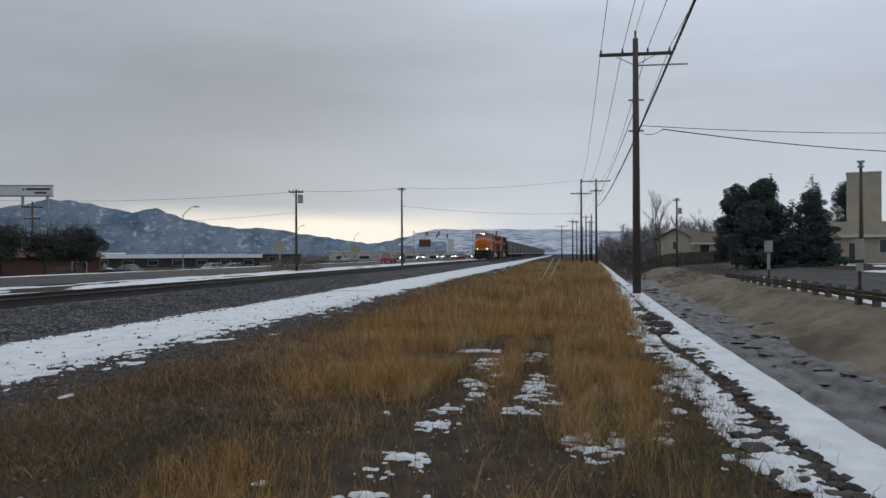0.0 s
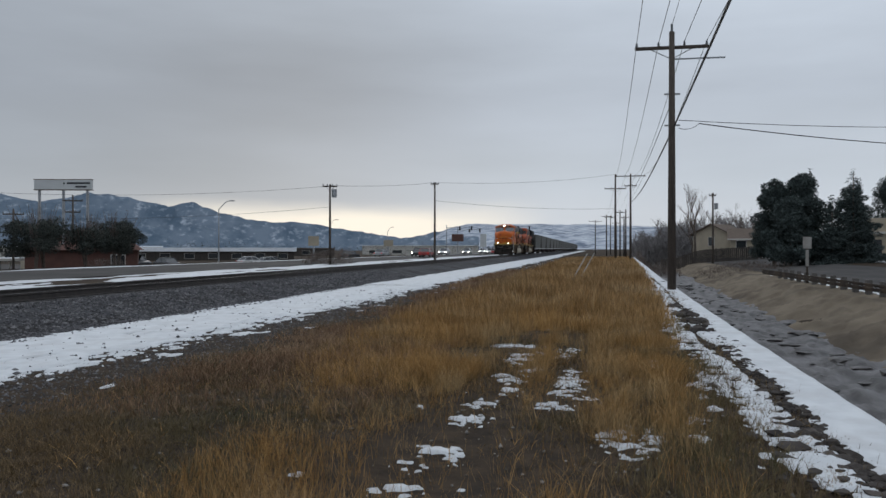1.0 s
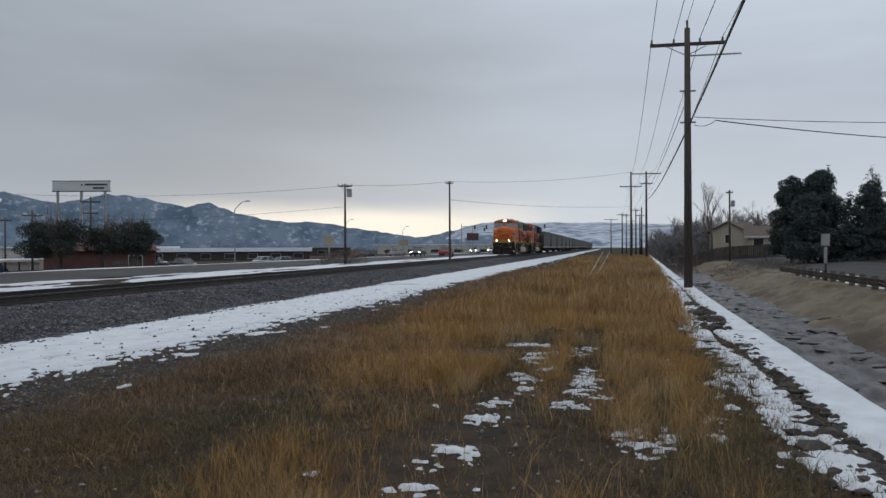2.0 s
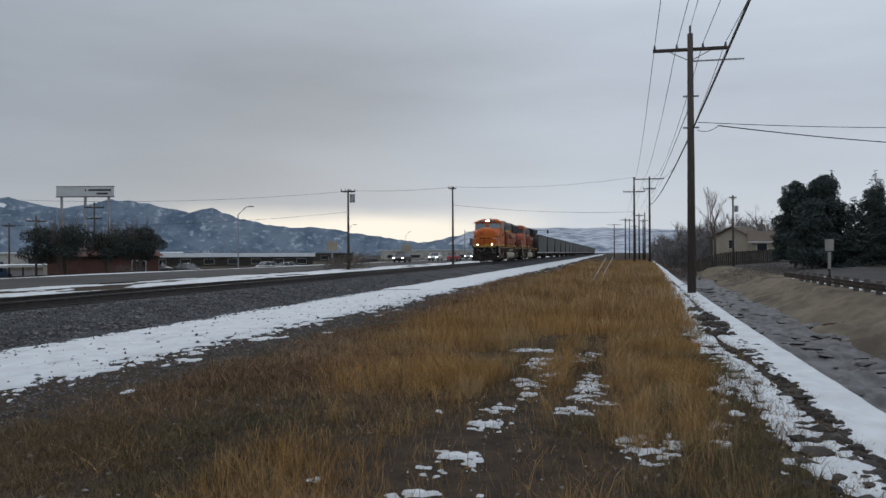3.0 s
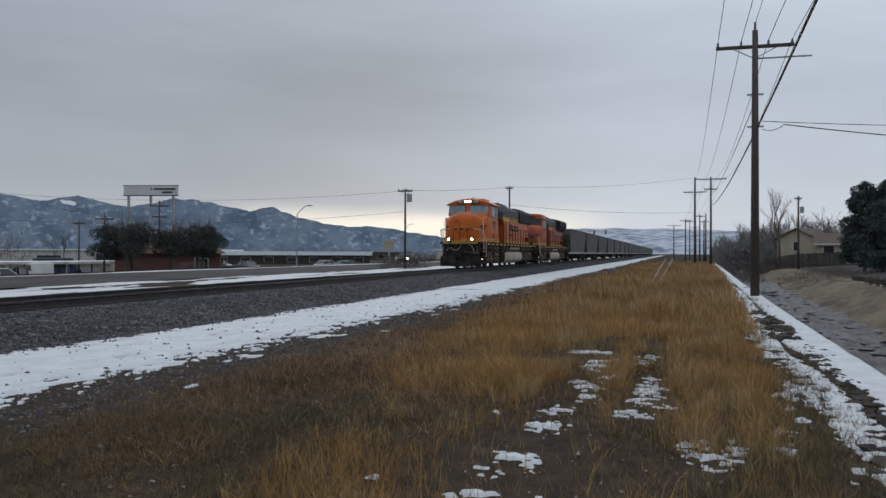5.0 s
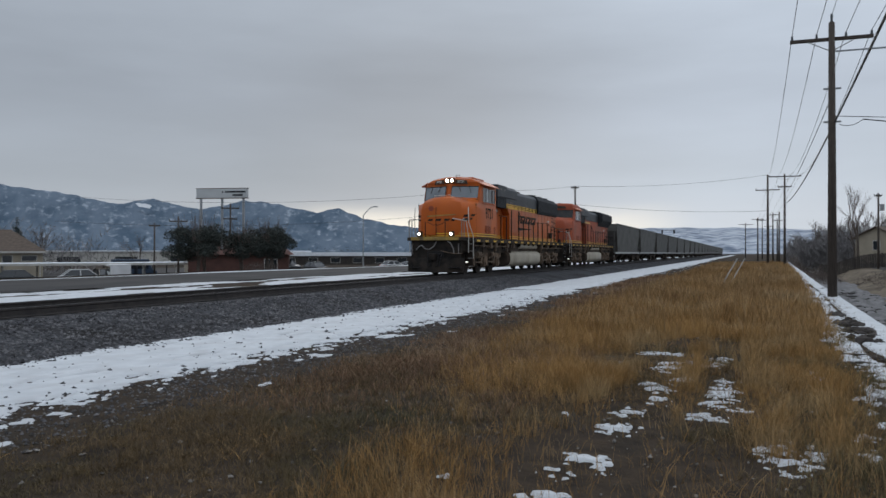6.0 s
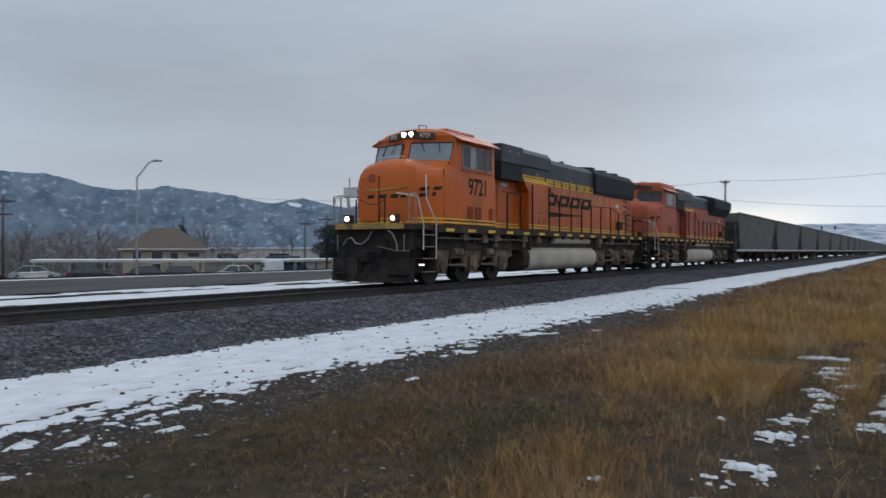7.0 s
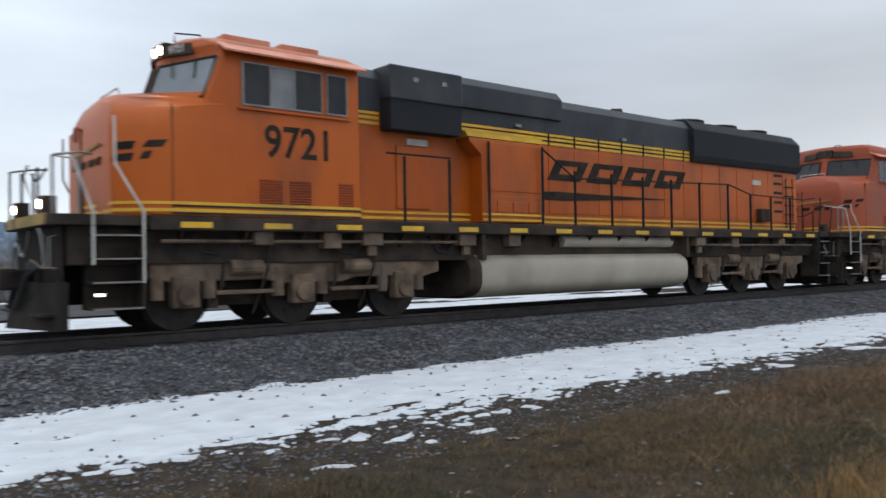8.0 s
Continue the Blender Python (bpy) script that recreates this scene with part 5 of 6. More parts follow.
def hopper_car():
    car = thing("hopper_car", "dark grey steel hopper car with sloped ends", "freight car", group="train")
    P = lambda n, s, m, label="", bevel=0.0: part(n, s, m, car, label, bevel)
    L = 19.4
    side = [(0.35, 4.0), (L - 0.35, 4.0), (L - 0.35, 3.3), (L - 1.75, 1.15), (1.75, 1.15), (0.35, 3.3)]
    s = Solid()
    v = []
    for w0, w1 in ((1.5, 1.6),):
        for q in (-1, 1):
            v += [(q * (w1 if z > 3 else w0), y, z) for y, z in side]
    n = len(side)
    s.add(v, [tuple(range(n))[::-1], tuple(range(n, 2 * n))] + [(i, (i + 1) % n, n + (i + 1) % n, n + i) for i in range(1, n)])
    P("tub", s, M_HOPPER, "smooth dark grey tub", 0.04)
    P("load", Solid().add([(-1.45, 0.6, 3.75), (1.45, 0.6, 3.75), (1.45, L - 0.6, 3.75), (-1.45, L - 0.6, 3.75), (0, 2.5, 4.05), (0, L - 2.5, 4.05)],
                          [(0, 1, 4), (1, 2, 5, 4), (2, 3, 5), (3, 0, 4, 5), (0, 3, 2, 1)]), M_UNDER, "dark heaped load")
    for q in (-1, 1):
        P("top_rim", Solid().box(q * 1.61 - 0.05, q * 1.61 + 0.05, 0.3, L - 0.3, 3.92, 4.04), M_HOPPER, "", 0.015)
    for q in (-1, 1):
        P("side_sill", Solid().box(q * 1.49 - 0.07, q * 1.49 + 0.07, 0.2, L - 0.2, 0.98, 1.16), M_SILL, "pale side sill", 0.015)
    P("underframe", Solid().box(-0.45, 0.45, 0.0, L, 0.75, 1.1).box(-1.4, 1.4, 0.05, 0.3, 0.85, 1.1).box(-1.4, 1.4, L - 0.3, L - 0.05, 0.85, 1.1), M_UNDER, "", 0.02)
    for y in (5.6, 9.7, 13.8):
        P("discharge_bay", Solid().add([(-1.2, y - 1.7, 1.15), (1.2, y - 1.7, 1.15), (1.2, y + 1.7, 1.15), (-1.2, y + 1.7, 1.15), (-0.6, y - 0.5, 0.4), (0.6, y - 0.5, 0.4), (0.6, y + 0.5, 0.4), (-0.6, y + 0.5, 0.4)],
                                       [(3, 2, 1, 0), (4, 5, 6, 7), (0, 1, 5, 4), (1, 2, 6, 5), (2, 3, 7, 6), (3, 0, 4, 7)]), M_UNDER)
    for y in (0.5, L - 0.5):
        for q in (-1, 1):
            P("end_post", Solid().box(q * 1.30 - 0.07, q * 1.30 + 0.07, y - 0.07, y + 0.07, 1.1, 3.4), M_HOPPER)
            P("ladder", Solid().tube([(q * 1.52, y, 1.0), (q * 1.6, y, 3.9)], 0.02), M_UNDER)
    for c in (2.0, L - 2.0):
        for q in (-1, 1):
            P("truck_frame", Solid().prism([(c - 1.25, 0.40), (c - 0.7, 0.34), (c - 0.4, 0.22), (c + 0.4, 0.22), (c + 0.7, 0.34), (c + 1.25, 0.40), (c + 1.25, 0.6), (c + 0.5, 0.85), (c - 0.5, 0.85), (c - 1.25, 0.6)],
                                           "x", min(q * 0.92, q * 1.08), max(q * 0.92, q * 1.08)), M_UNDER, "", 0.03)
        for y in (c - 0.89, c + 0.89):
            w = new("wheelset", CAR_WHEEL)
            w.parent = car
            w.matrix_basis = pose(0, y, 0.46)
    return car


FRONT = locomotive(False)
SECOND = locomotive(True)
TRAIN = [(FRONT, 0.0), (SECOND, 23.55)]
first_car = hopper_car()
TRAIN.append((first_car, 46.4))
for k in range(1, 22):
    TRAIN.append((copy_thing(first_car, pose(0, 0, 0)), 46.4 + 20.0 * k))
for ob, back in TRAIN:
    ob.matrix_basis = pose(TRACK_X, train_y(0) + back, RAIL_Z)
for w in first_car.children:
    if w.name.startswith("wheelset"):
        SPINNING.append((w, w.location.y, 0.46))


# ---- rails and ties ----
track = thing("railway_track", "single railway track of worn steel rails on dark wooden ties", "railway", kind="structure")
for q in (-0.755, 0.755):
    prof = [(q - 0.07, 0), (q + 0.07, 0), (q + 0.07, 0.015), (q + 0.012, 0.03), (q + 0.012, 0.13), (q + 0.036, 0.145), (q + 0.036, 0.18), (q - 0.036, 0.18), (q - 0.036, 0.145), (q - 0.012, 0.13), (q - 0.012, 0.03), (q - 0.07, 0.015)]
    r = part("rail", Solid().prism([(TRACK_X + a, b + RAIL_Z - 0.18) for a, b in prof], "y", -40, 900), M_STEEL, track, "rusty steel rail")
    part("rail_head", Solid().box(TRACK_X + q - 0.033, TRACK_X + q + 0.033, -40, 900, RAIL_Z - 0.002, RAIL_Z + 0.002), M_RAILTOP, track, "polished running surface of the rail")

# ---- wooden poles and wires ----
M_INSUL = mat("glass_insulator", (0.10, 0.11, 0.12), None, 5, 0.3)
M_GALV = mat("galvanised_steel", (0.32, 0.33, 0.34), (0.24, 0.25, 0.26), 3, 0.5, 0.6)
M_SIGNBACK = mat("weathered_sign_back", (0.27, 0.26, 0.24), (0.20, 0.19, 0.175), 3, 0.6)


def utility_pole(x, y, h, arms, label, turn=0.0, r=0.16, transformer=0.0, z=None):
    z = float(gz(x, y)) if z is None else z
    p = thing("utility_pole", label, "utility pole", pose(x, y, z, 0, 0, turn), "utility poles")
    part("shaft", Solid().tube([(0, 0, -0.4), (0, 0, h * 0.5), (0, 0, h)], r, 10, r * 0.62), M_POLE, p, smooth=True)
    for az, half in arms:
        a = part("crossarm", Solid().box(-half, half, 0.10, 0.22, az - 0.06, az + 0.06), M_POLE, p, bevel=0.01)
        for q in (-1, 1):
            part("brace", Solid().tube([(q * half * 0.55, 0.16, az - 0.06), (0, 0.14, az - 0.45)], 0.018), M_GALV, p)
            part("insulator", Solid().cyl((q * half * 0.95, 0.16), "z", 0.05, az + 0.06, az + 0.22, 8, 0.035), M_INSUL, a)
            part("insulator", Solid().cyl((q * half * 0.35, 0.16), "z", 0.05, az + 0.06, az + 0.22, 8, 0.035), M_INSUL, a)
    if transformer:
        part("transformer", Solid().cyl((0.38, 0), "z", 0.24, transformer, transformer + 0.75, 12), M_GALV, p, "grey pole transformer can", 0.02)
    return p


def wire(a, b, sag, r, label="thin black overhead wire"):
    a, b = Vector(a), Vector(b)
    pts = [a.lerp(b, k / 14) - Vector((0, 0, sag * 4 * (k / 14) * (1 - k / 14))) for k in range(15)]
    return tagged(part("overhead_wire", Solid().tube(pts, r, 5), M_WIRE), label, "wire", "overhead wires")


P1, P3, P0 = (2.93, 32.3), (4.72, 109.6), (1.2, -45.0)
near_pole = utility_pole(*P1, 9.95, [(9.38, 1.38)], "tall dark wooden utility pole with one crossarm beside the channel", r=0.17)
part("top_pin", Solid().cyl((0, 0), "z", 0.045, 9.9, 10.25, 8), M_INSUL, near_pole)
part("back_arm", Solid().box(0.05, 2.0, 0.2, 0.26, 8.92, 8.97), M_GALV, near_pole, "thin steel outrigger arm")
for zz in (7.55, 6.35):
    part("bracket", Solid().box(-0.28, 0.30, -0.04, 0.04, zz - 0.03, zz + 0.03), M_GALV, near_pole)
utility_pole(*P3, 11.5, [(11.2, 1.9), (9.9, 0.8)], "wooden utility pole with double crossarms beyond the grass", r=0.17)
utility_pole(2.75, 109.0, 11.4, [(9.5, 1.4)], "wooden utility pole at the corner of a crossing line", r=0.17)
utility_pole(*P0, 10.0, [(9.4, 1.38)], "wooden utility pole behind the viewpoint")
for x, y, h, arms in ((5.3, 172, 9.6, [(9.2, 1.2)]), (6.6, 186, 9.0, [(8.6, 1.0)]), (6.0, 160, 9.2, []), (2.8, 190, 9.4, [(9.0, 1.2)]), (4.6, 235, 11.0, [(10.5, 1.4)]), (0.4, 250, 10.2, [(9.9, 2.0)]), (6.9, 260, 10, [(9.6, 1.3)])):
    utility_pole(x, y, h, arms, "distant wooden utility pole along the railway", r=0.18)
for k, off in enumerate((-1.31, -0.48, 0.48, 1.31)):
    zt = 9.6
    wire((P1[0] + off, P1[1] + 0.16, zt), (P0[0] + off, P0[1] + 0.16, zt), 0.9, 0.012)
    wire((P1[0] + off, P1[1] + 0.16, zt), (P3[0] + off * 1.38, P3[1] + 0.16, 11.4), 0.9 + 0.1 * k, 0.013)
    wire((P3[0] + off * 1.38, P3[1] + 0.16, 11.4), (4.6 + off, 235, 10.7), 1.2, 0.014)
wire((P1[0], P1[1], 10.2), (P0[0], P0[1], 10.2), 0.7, 0.010)
wire((P1[0] + 0.1, P1[1], 6.35), (P0[0] - 0.7, P0[1], 6.9), 0.3, 0.03, "thick black communication cable")
wire((P1[0] + 0.1, P1[1], 6.35), (P3[0], P3[1], 7.8), 0.6, 0.035, "thick black communication cable")
wire((P1[0] + 0.1, P1[1], 7.55), (P3[0], P3[1], 9.0), 0.5, 0.018)
side_pole = utility_pole(24, 48, 9.5, [], "wooden service pole across the side street")
wire((P1[0] + 0.25, P1[1], 6.55), (24, 48, 8.25), 0.25, 0.014)
wire((P1[0] + 0.25, P1[1], 6.25), (P1[0] + 1.1, P1[1] + 0.7, 6.5), 0.12, 0.012)
wire((P1[0] + 1.1, P1[1] + 0.7, 6.5), (24, 48, 6.9), 0.3, 0.022)
# the line that crosses the railway
PA, PB = (-23.6, 70.6), (-18.2, 92.5)
utility_pole(*PA, 7.3, [(7.1, 0.65)], "thin wooden utility pole on the snowy verge", r=0.13, transformer=6.1, turn=20)
utility_pole(*PB, 9.2, [(9.0, 0.45)], "thin wooden utility pole on the snowy verge", r=0.14, turn=20)
wire((*PA, 7.35), (*PB, 9.3), 0.2, 0.014)
wire((*PB, 9.3), (2.75, 109.0, 11.4), 0.5, 0.014)
wire((*PB, 7.2), (2.75, 109.0, 6.9), 0.4, 0.016)
wire((*PA, 7.3), (-60, 60, 7.0), 0.8, 0.012)
wire((*PA, 5.4), (-60, 58, 4.6), 0.8, 0.012)
for x, y, h in ((-49.5, 70.5, 7.6), (-54.0, 68.0, 6.6), (-62.0, 74.0, 6.4), (-66, 40.0, 7.6), (-64, 31.0, 6.5), (-46, 26.0, 5.6)):
    utility_pole(x, y, h, [(h - 0.5, 0.9), (h - 1.6, 0.7)] if h > 6.5 else [(h - 0.3, 0.6)], "thin dark wooden utility pole beyond the highway", turn=40, r=0.12)
for k in range(2):
    part("guy_marker", Solid().tube([(-1.1 + k * 0.35, 39.0 + k * 5, 0.0), (-0.35 + k * 0.35, 41.0 + k * 5, 1.35)], 0.026), M_SIGNBACK).name = "guy_guard"
for o in [o for o in bpy.data.objects if o.name.startswith("guy_guard")]:
    tagged(o, "slanted pale plastic guy wire guard in the grass", "guy guard", "guy guards")

M_POST = mat("grey_guardrail_posts", (0.10, 0.092, 0.085), (0.07, 0.065, 0.06), 3, 0.9)

# ---- guardrail and road signs on the far bank ----
rail = thing("guardrail", "weathered guardrail on squat wooden posts along the side street", "guardrail")
for k in range(19):
    y = 20 + k * 1.9
    x = 9.62 + SKEW * y
    part("post", Solid().box(x - 0.11, x + 0.11, y - 0.13, y + 0.13, -0.6, 0.36), M_POST, rail, bevel=0.015)
for k in range(6):
    y0, y1 = 20 + k * 5.7, 20 + (k + 1) * 5.7
    s = Solid()
    for za, zb, off in ((0.03, 0.12, 0.0), (0.12, 0.19, 0.05), (0.19, 0.26, 0.0), (0.26, 0.32, 0.05)):
        s.prism([(9.50 - off + SKEW * y0, za), (9.53 - off + SKEW * y0, za), (9.53 - off + SKEW * y0, zb), (9.50 - off + SKEW * y0, zb)], "y", y0, y1)
    b = part("beam", s, M_UNDER, rail, "dark rusted steel beam")
    b.matrix_basis = Matrix.Translation((0, 0, 0)) @ Matrix(((1, SKEW, 0, -SKEW * y0), (0, 1, 0, 0), (0, 0, 1, 0), (0, 0, 0, 1)))


def road_sign(x, y, plates, h):
    s = thing("road_sign", "road sign seen from behind on a steel post", "sign", pose(x, y, float(gz(x, y)), 0, 0, -14), "road signs")
    part("post", Solid().box(-0.05, 0.05, -0.03, 0.03, -0.2, h), M_UNDER, s)
    for w, z0, z1 in plates:
        part("plate", Solid().box(-w / 2, w / 2, -0.05, -0.032, z0, z1), M_SIGNBACK, s, "dull grey aluminium plate", 0.004)


road_sign(11.05, 45.6, ((0.42, 1.98, 2.60), (0.16, 1.05, 1.92)), 2.62)
road_sign(10.7, 31.2, ((0.30, 1.66, 2.42), (0.24, 1.25, 1.55)), 2.45)

# ---- trees ----
M_BUSH = mat("dark_evergreen_bush", (0.042, 0.050, 0.046), (0.062, 0.066, 0.058), 2, 0.95, island=0.3, spec=0.04)


def leaf_cloud(centres, n, size, seed, flat=1.0):
    """Many small leaf-like triangles round the given (x, y, z, rx, ry, rz) clumps."""
    g = np.random.RandomState(seed)
    c = np.array(centres, float)
    w = c[:, 3] * c[:, 4] * c[:, 5]
    pick = g.choice(len(c), n, p=w / w.sum())
    d = g.normal(0, 1, (n, 3))
    d /= np.linalg.norm(d, axis=1)[:, None]
    d *= g.uniform(0.35, 1.05, n)[:, None] ** 0.6
    p = c[pick, :3] + d * c[pick, 3:6]
    s = g.uniform(0.5, 1.3, n)[:, None] * size
    a, b = g.normal(0, 1, (n, 3)) * s, g.normal(0, 1, (n, 3)) * s
    a[:, 2] *= flat
    b[:, 2] *= flat
    v = np.stack([p - a * 0.5, p + a * 0.5, p + b], 1).reshape(-1, 3)
    return v, np.arange(n * 3).reshape(-1, 3)


def leafy(name, parent, centres, n, size, seed, material, flat=1.0, label=""):
    v, f = leaf_cloud(centres, n, size, seed, flat)
    ob = np_mesh(name, v, f, material)
    ob.parent = parent
    return tagged(ob, label)


def spruce(x, y, h, r, seed):
    g = random.Random(seed)
    t = thing("spruce_tree", "dark green spruce with drooping uneven boughs", "tree", pose(x, y, float(gz(x, y))), "conifers")
    part("trunk", Solid().tube([(0, 0, -0.2), (0, 0, h * 0.95)], h * 0.022, 8, 0.02), M_BARK, t)
    cs = []
    z = h * 0.06
    while z < h * 0.97:
        k = 1 - z / h
        reach = r * (k ** 0.85) * g.uniform(0.8, 1.15)
        for i in range(max(3, int(9 * k) + 3)):
            a = g.uniform(0, 6.28)
            q = reach * g.uniform(0.35, 0.95)
            cs.append((math.cos(a) * q, math.sin(a) * q, z - q * 0.15, reach * 0.30 + 0.08, reach * 0.30 + 0.08, h * 0.028 + 0.05))
        z += h * 0.045
    leafy("crown", t, cs, 34000, 0.09, seed, M_CONE, 0.6)


def pine(x, y, h, r, seed):
    g = random.Random(seed)
    t = thing("pine_tree", "broad dark pine with a lumpy rounded crown", "tree", pose(x, y, float(gz(x, y))), "conifers")
    part("trunk", Solid().tube([(0, 0, -0.2), (0.1, 0, h * 0.5), (0, 0.1, h * 0.9)], h * 0.026, 8, 0.04), M_BARK, t)
    cs = []
    for i in range(60):
        z = h * g.uniform(0.14, 0.95)
        k = math.sin(min(1, (1.06 - z / h) * 1.5) * 1.57)
        a, q = g.uniform(0, 6.28), r * k * g.uniform(0.1, 0.85)
        s = r * g.uniform(0.24, 0.40)
        cs.append((math.cos(a) * q, math.sin(a) * q, z, s, s, s * 0.8))
    for i in range(5):
        part("limb", Solid().tube([(0, 0, h * 0.3 + i * h * 0.1), (cs[i][0] * 0.8, cs[i][1] * 0.8, h * 0.38 + i * h * 0.1)], 0.07, 6, 0.03), M_BARK, t)
    leafy("crown", t, cs, 38000, 0.09, seed, M_CONE)


def bare_tree(x, y, h, seed, spread=0.55):
    g = random.Random(seed)
    t = thing("bare_tree", "leafless tree with fine grey twigs", "tree", pose(x, y, float(gz(x, y))), "bare trees")
    s, tw = Solid(), Solid()

    def grow(p, d, length, r, depth):
        e = p + d * length
        m = p.lerp(e, 0.5) + Vector((g.uniform(-1, 1), g.uniform(-1, 1), 0)) * length * 0.06
        (s if depth < 2 else tw).tube([p, m, e], r, 5 if depth < 2 else 3, r * 0.6)
        if depth < 6:
            for _ in range(2 if depth < 1 else 3):
                nd = (d + Vector((g.uniform(-1, 1), g.uniform(-1, 1), g.uniform(-0.25, 0.7))) * spread).normalized()
                grow(e if g.random() < 0.6 else m, nd, length * g.uniform(0.55, 0.8), r * 0.54, depth + 1)

    grow(Vector((0, 0, -0.2)), Vector((g.uniform(-0.1, 0.1), 0, 1)).normalized(), h * 0.33, h * 0.022, 0)
    part("trunk", s, M_BARK, t)
    part("crown", tw, M_TWIG, t)


def thicket(name, label, x0, x1, y0, y1, h, n, seed, material=None):
    """A far mass of bare stems and twigs."""
    g = np.random.RandomState(seed)
    x, y = g.uniform(x0, x1, n), g.uniform(y0, y1, n)
    top = h * (0.15 + 0.65 * vnoise(x * 0.10, y * 0.10, seed) + 0.55 * vnoise(x * 0.35, y * 0.35, seed + 3))
    z0 = gz(x, y) + g.uniform(0, 0.85, n) * top
    ln = g.uniform(0.3, 1.1, n) * h * 0.25
    d = g.normal(0, 0.5, (n, 3))
    d[:, 2] = np.abs(d[:, 2]) + 0.4
    d /= np.linalg.norm(d, axis=1)[:, None]
    p = np.stack([x, y, z0], -1)
    w = g.normal(0, 1, (n, 3)) * (0.010 + 0.0035 * h)
    v = np.stack([p - w, p + w, p + d * ln[:, None]], 1).reshape(-1, 3)
    return tagged(np_mesh(name, v, np.arange(3 * n).reshape(-1, 3), material or M_TWIG), label, "bushes", kind="stuff")


for x, y, h, r, s, kind in ((16.3, 79, 8.0, 2.2, 1, pine), (18.3, 77, 8.2, 2.4, 2, pine), (20.6, 84, 9.2, 1.7, 3, spruce), (22.2, 76, 8.3, 2.8, 4, spruce), (20.2, 75, 6.0, 2.4, 5, spruce),
                            (16.8, 75, 5.8, 2.3, 6, pine), (23.4, 79, 6.0, 1.8, 7, spruce), (37.0, 112, 10.5, 3.0, 8, pine), (33.0, 114, 10, 2.6, 9, pine)):
    kind(x, y, h, r, s)
for x, y, h, s in ((13.2, 112, 11.0, 11), (17.2, 150, 9.5, 12), (21.5, 160, 10.5, 13), (26.0, 150, 11.0, 14), (23.5, 140, 9, 17), (10.5, 160, 8, 15), (13.5, 175, 9.5, 16)):
    bare_tree(x, y, h, s)
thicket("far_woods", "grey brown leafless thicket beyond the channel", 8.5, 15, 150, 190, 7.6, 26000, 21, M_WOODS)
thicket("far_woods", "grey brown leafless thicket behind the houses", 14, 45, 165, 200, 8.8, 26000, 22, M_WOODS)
thicket("channel_brush", "brown leafless brush along the channel", 5.5, 9.0, 84, 118, 1.6, 4000, 23)
thicket("channel_brush", "brown leafless brush on the bank top", 9.5, 15, 66, 84, 0.8, 4000, 24)

# ---- buildings across the channel ----
M_WALL = mat("cream_stucco", (0.34, 0.295, 0.225), (0.28, 0.245, 0.19), 0.8, 0.9, bump=0.1)
M_SHINGLE = mat("brown_roof_shingles", (0.12, 0.09, 0.07), (0.085, 0.065, 0.052), 3, 0.9, bump=0.3)
M_FENCE = mat("grey_brown_fence_boards", (0.046, 0.040, 0.036), (0.068, 0.058, 0.051), 2, 0.9, objrand=0.25)
M_DARKGLASS = mat("dark_window_glass", (0.025, 0.028, 0.032), None, 2, 0.12, spec=0.6)
M_TRIM = mat("pale_trim", (0.5, 0.48, 0.44), None, 2, 0.7)
M_BRICKRED = mat("red_brown_siding", (0.11, 0.055, 0.044), (0.085, 0.045, 0.037), 1.5, 0.9)


def window_on(parent, x, y, z, w, h, axis="y", out=-1):
    """A window with frame and pane on a wall that faces along an axis."""
    if axis == "y":
        fr = part("window", Solid().box(x - w / 2 - 0.08, x + w / 2 + 0.08, y + min(0, out * 0.06), y + max(0, out * 0.06), z - 0.08, z + h + 0.08), M_TRIM, parent, "pale framed window")
        part("pane", Solid().box(x - w / 2, x + w / 2, y + min(0, out * 0.075), y + max(0, out * 0.075), z, z + h), M_DARKGLASS, fr)
    else:
        fr = part("window", Solid().box(x + min(0, out * 0.06), x + max(0, out * 0.06), y - w / 2 - 0.08, y + w / 2 + 0.08, z - 0.08, z + h + 0.08), M_TRIM, parent, "pale framed window")
        part("pane", Solid().box(x + min(0, out * 0.075), x + max(0, out * 0.075), y - w / 2, y + w / 2, z, z + h), M_DARKGLASS, fr)


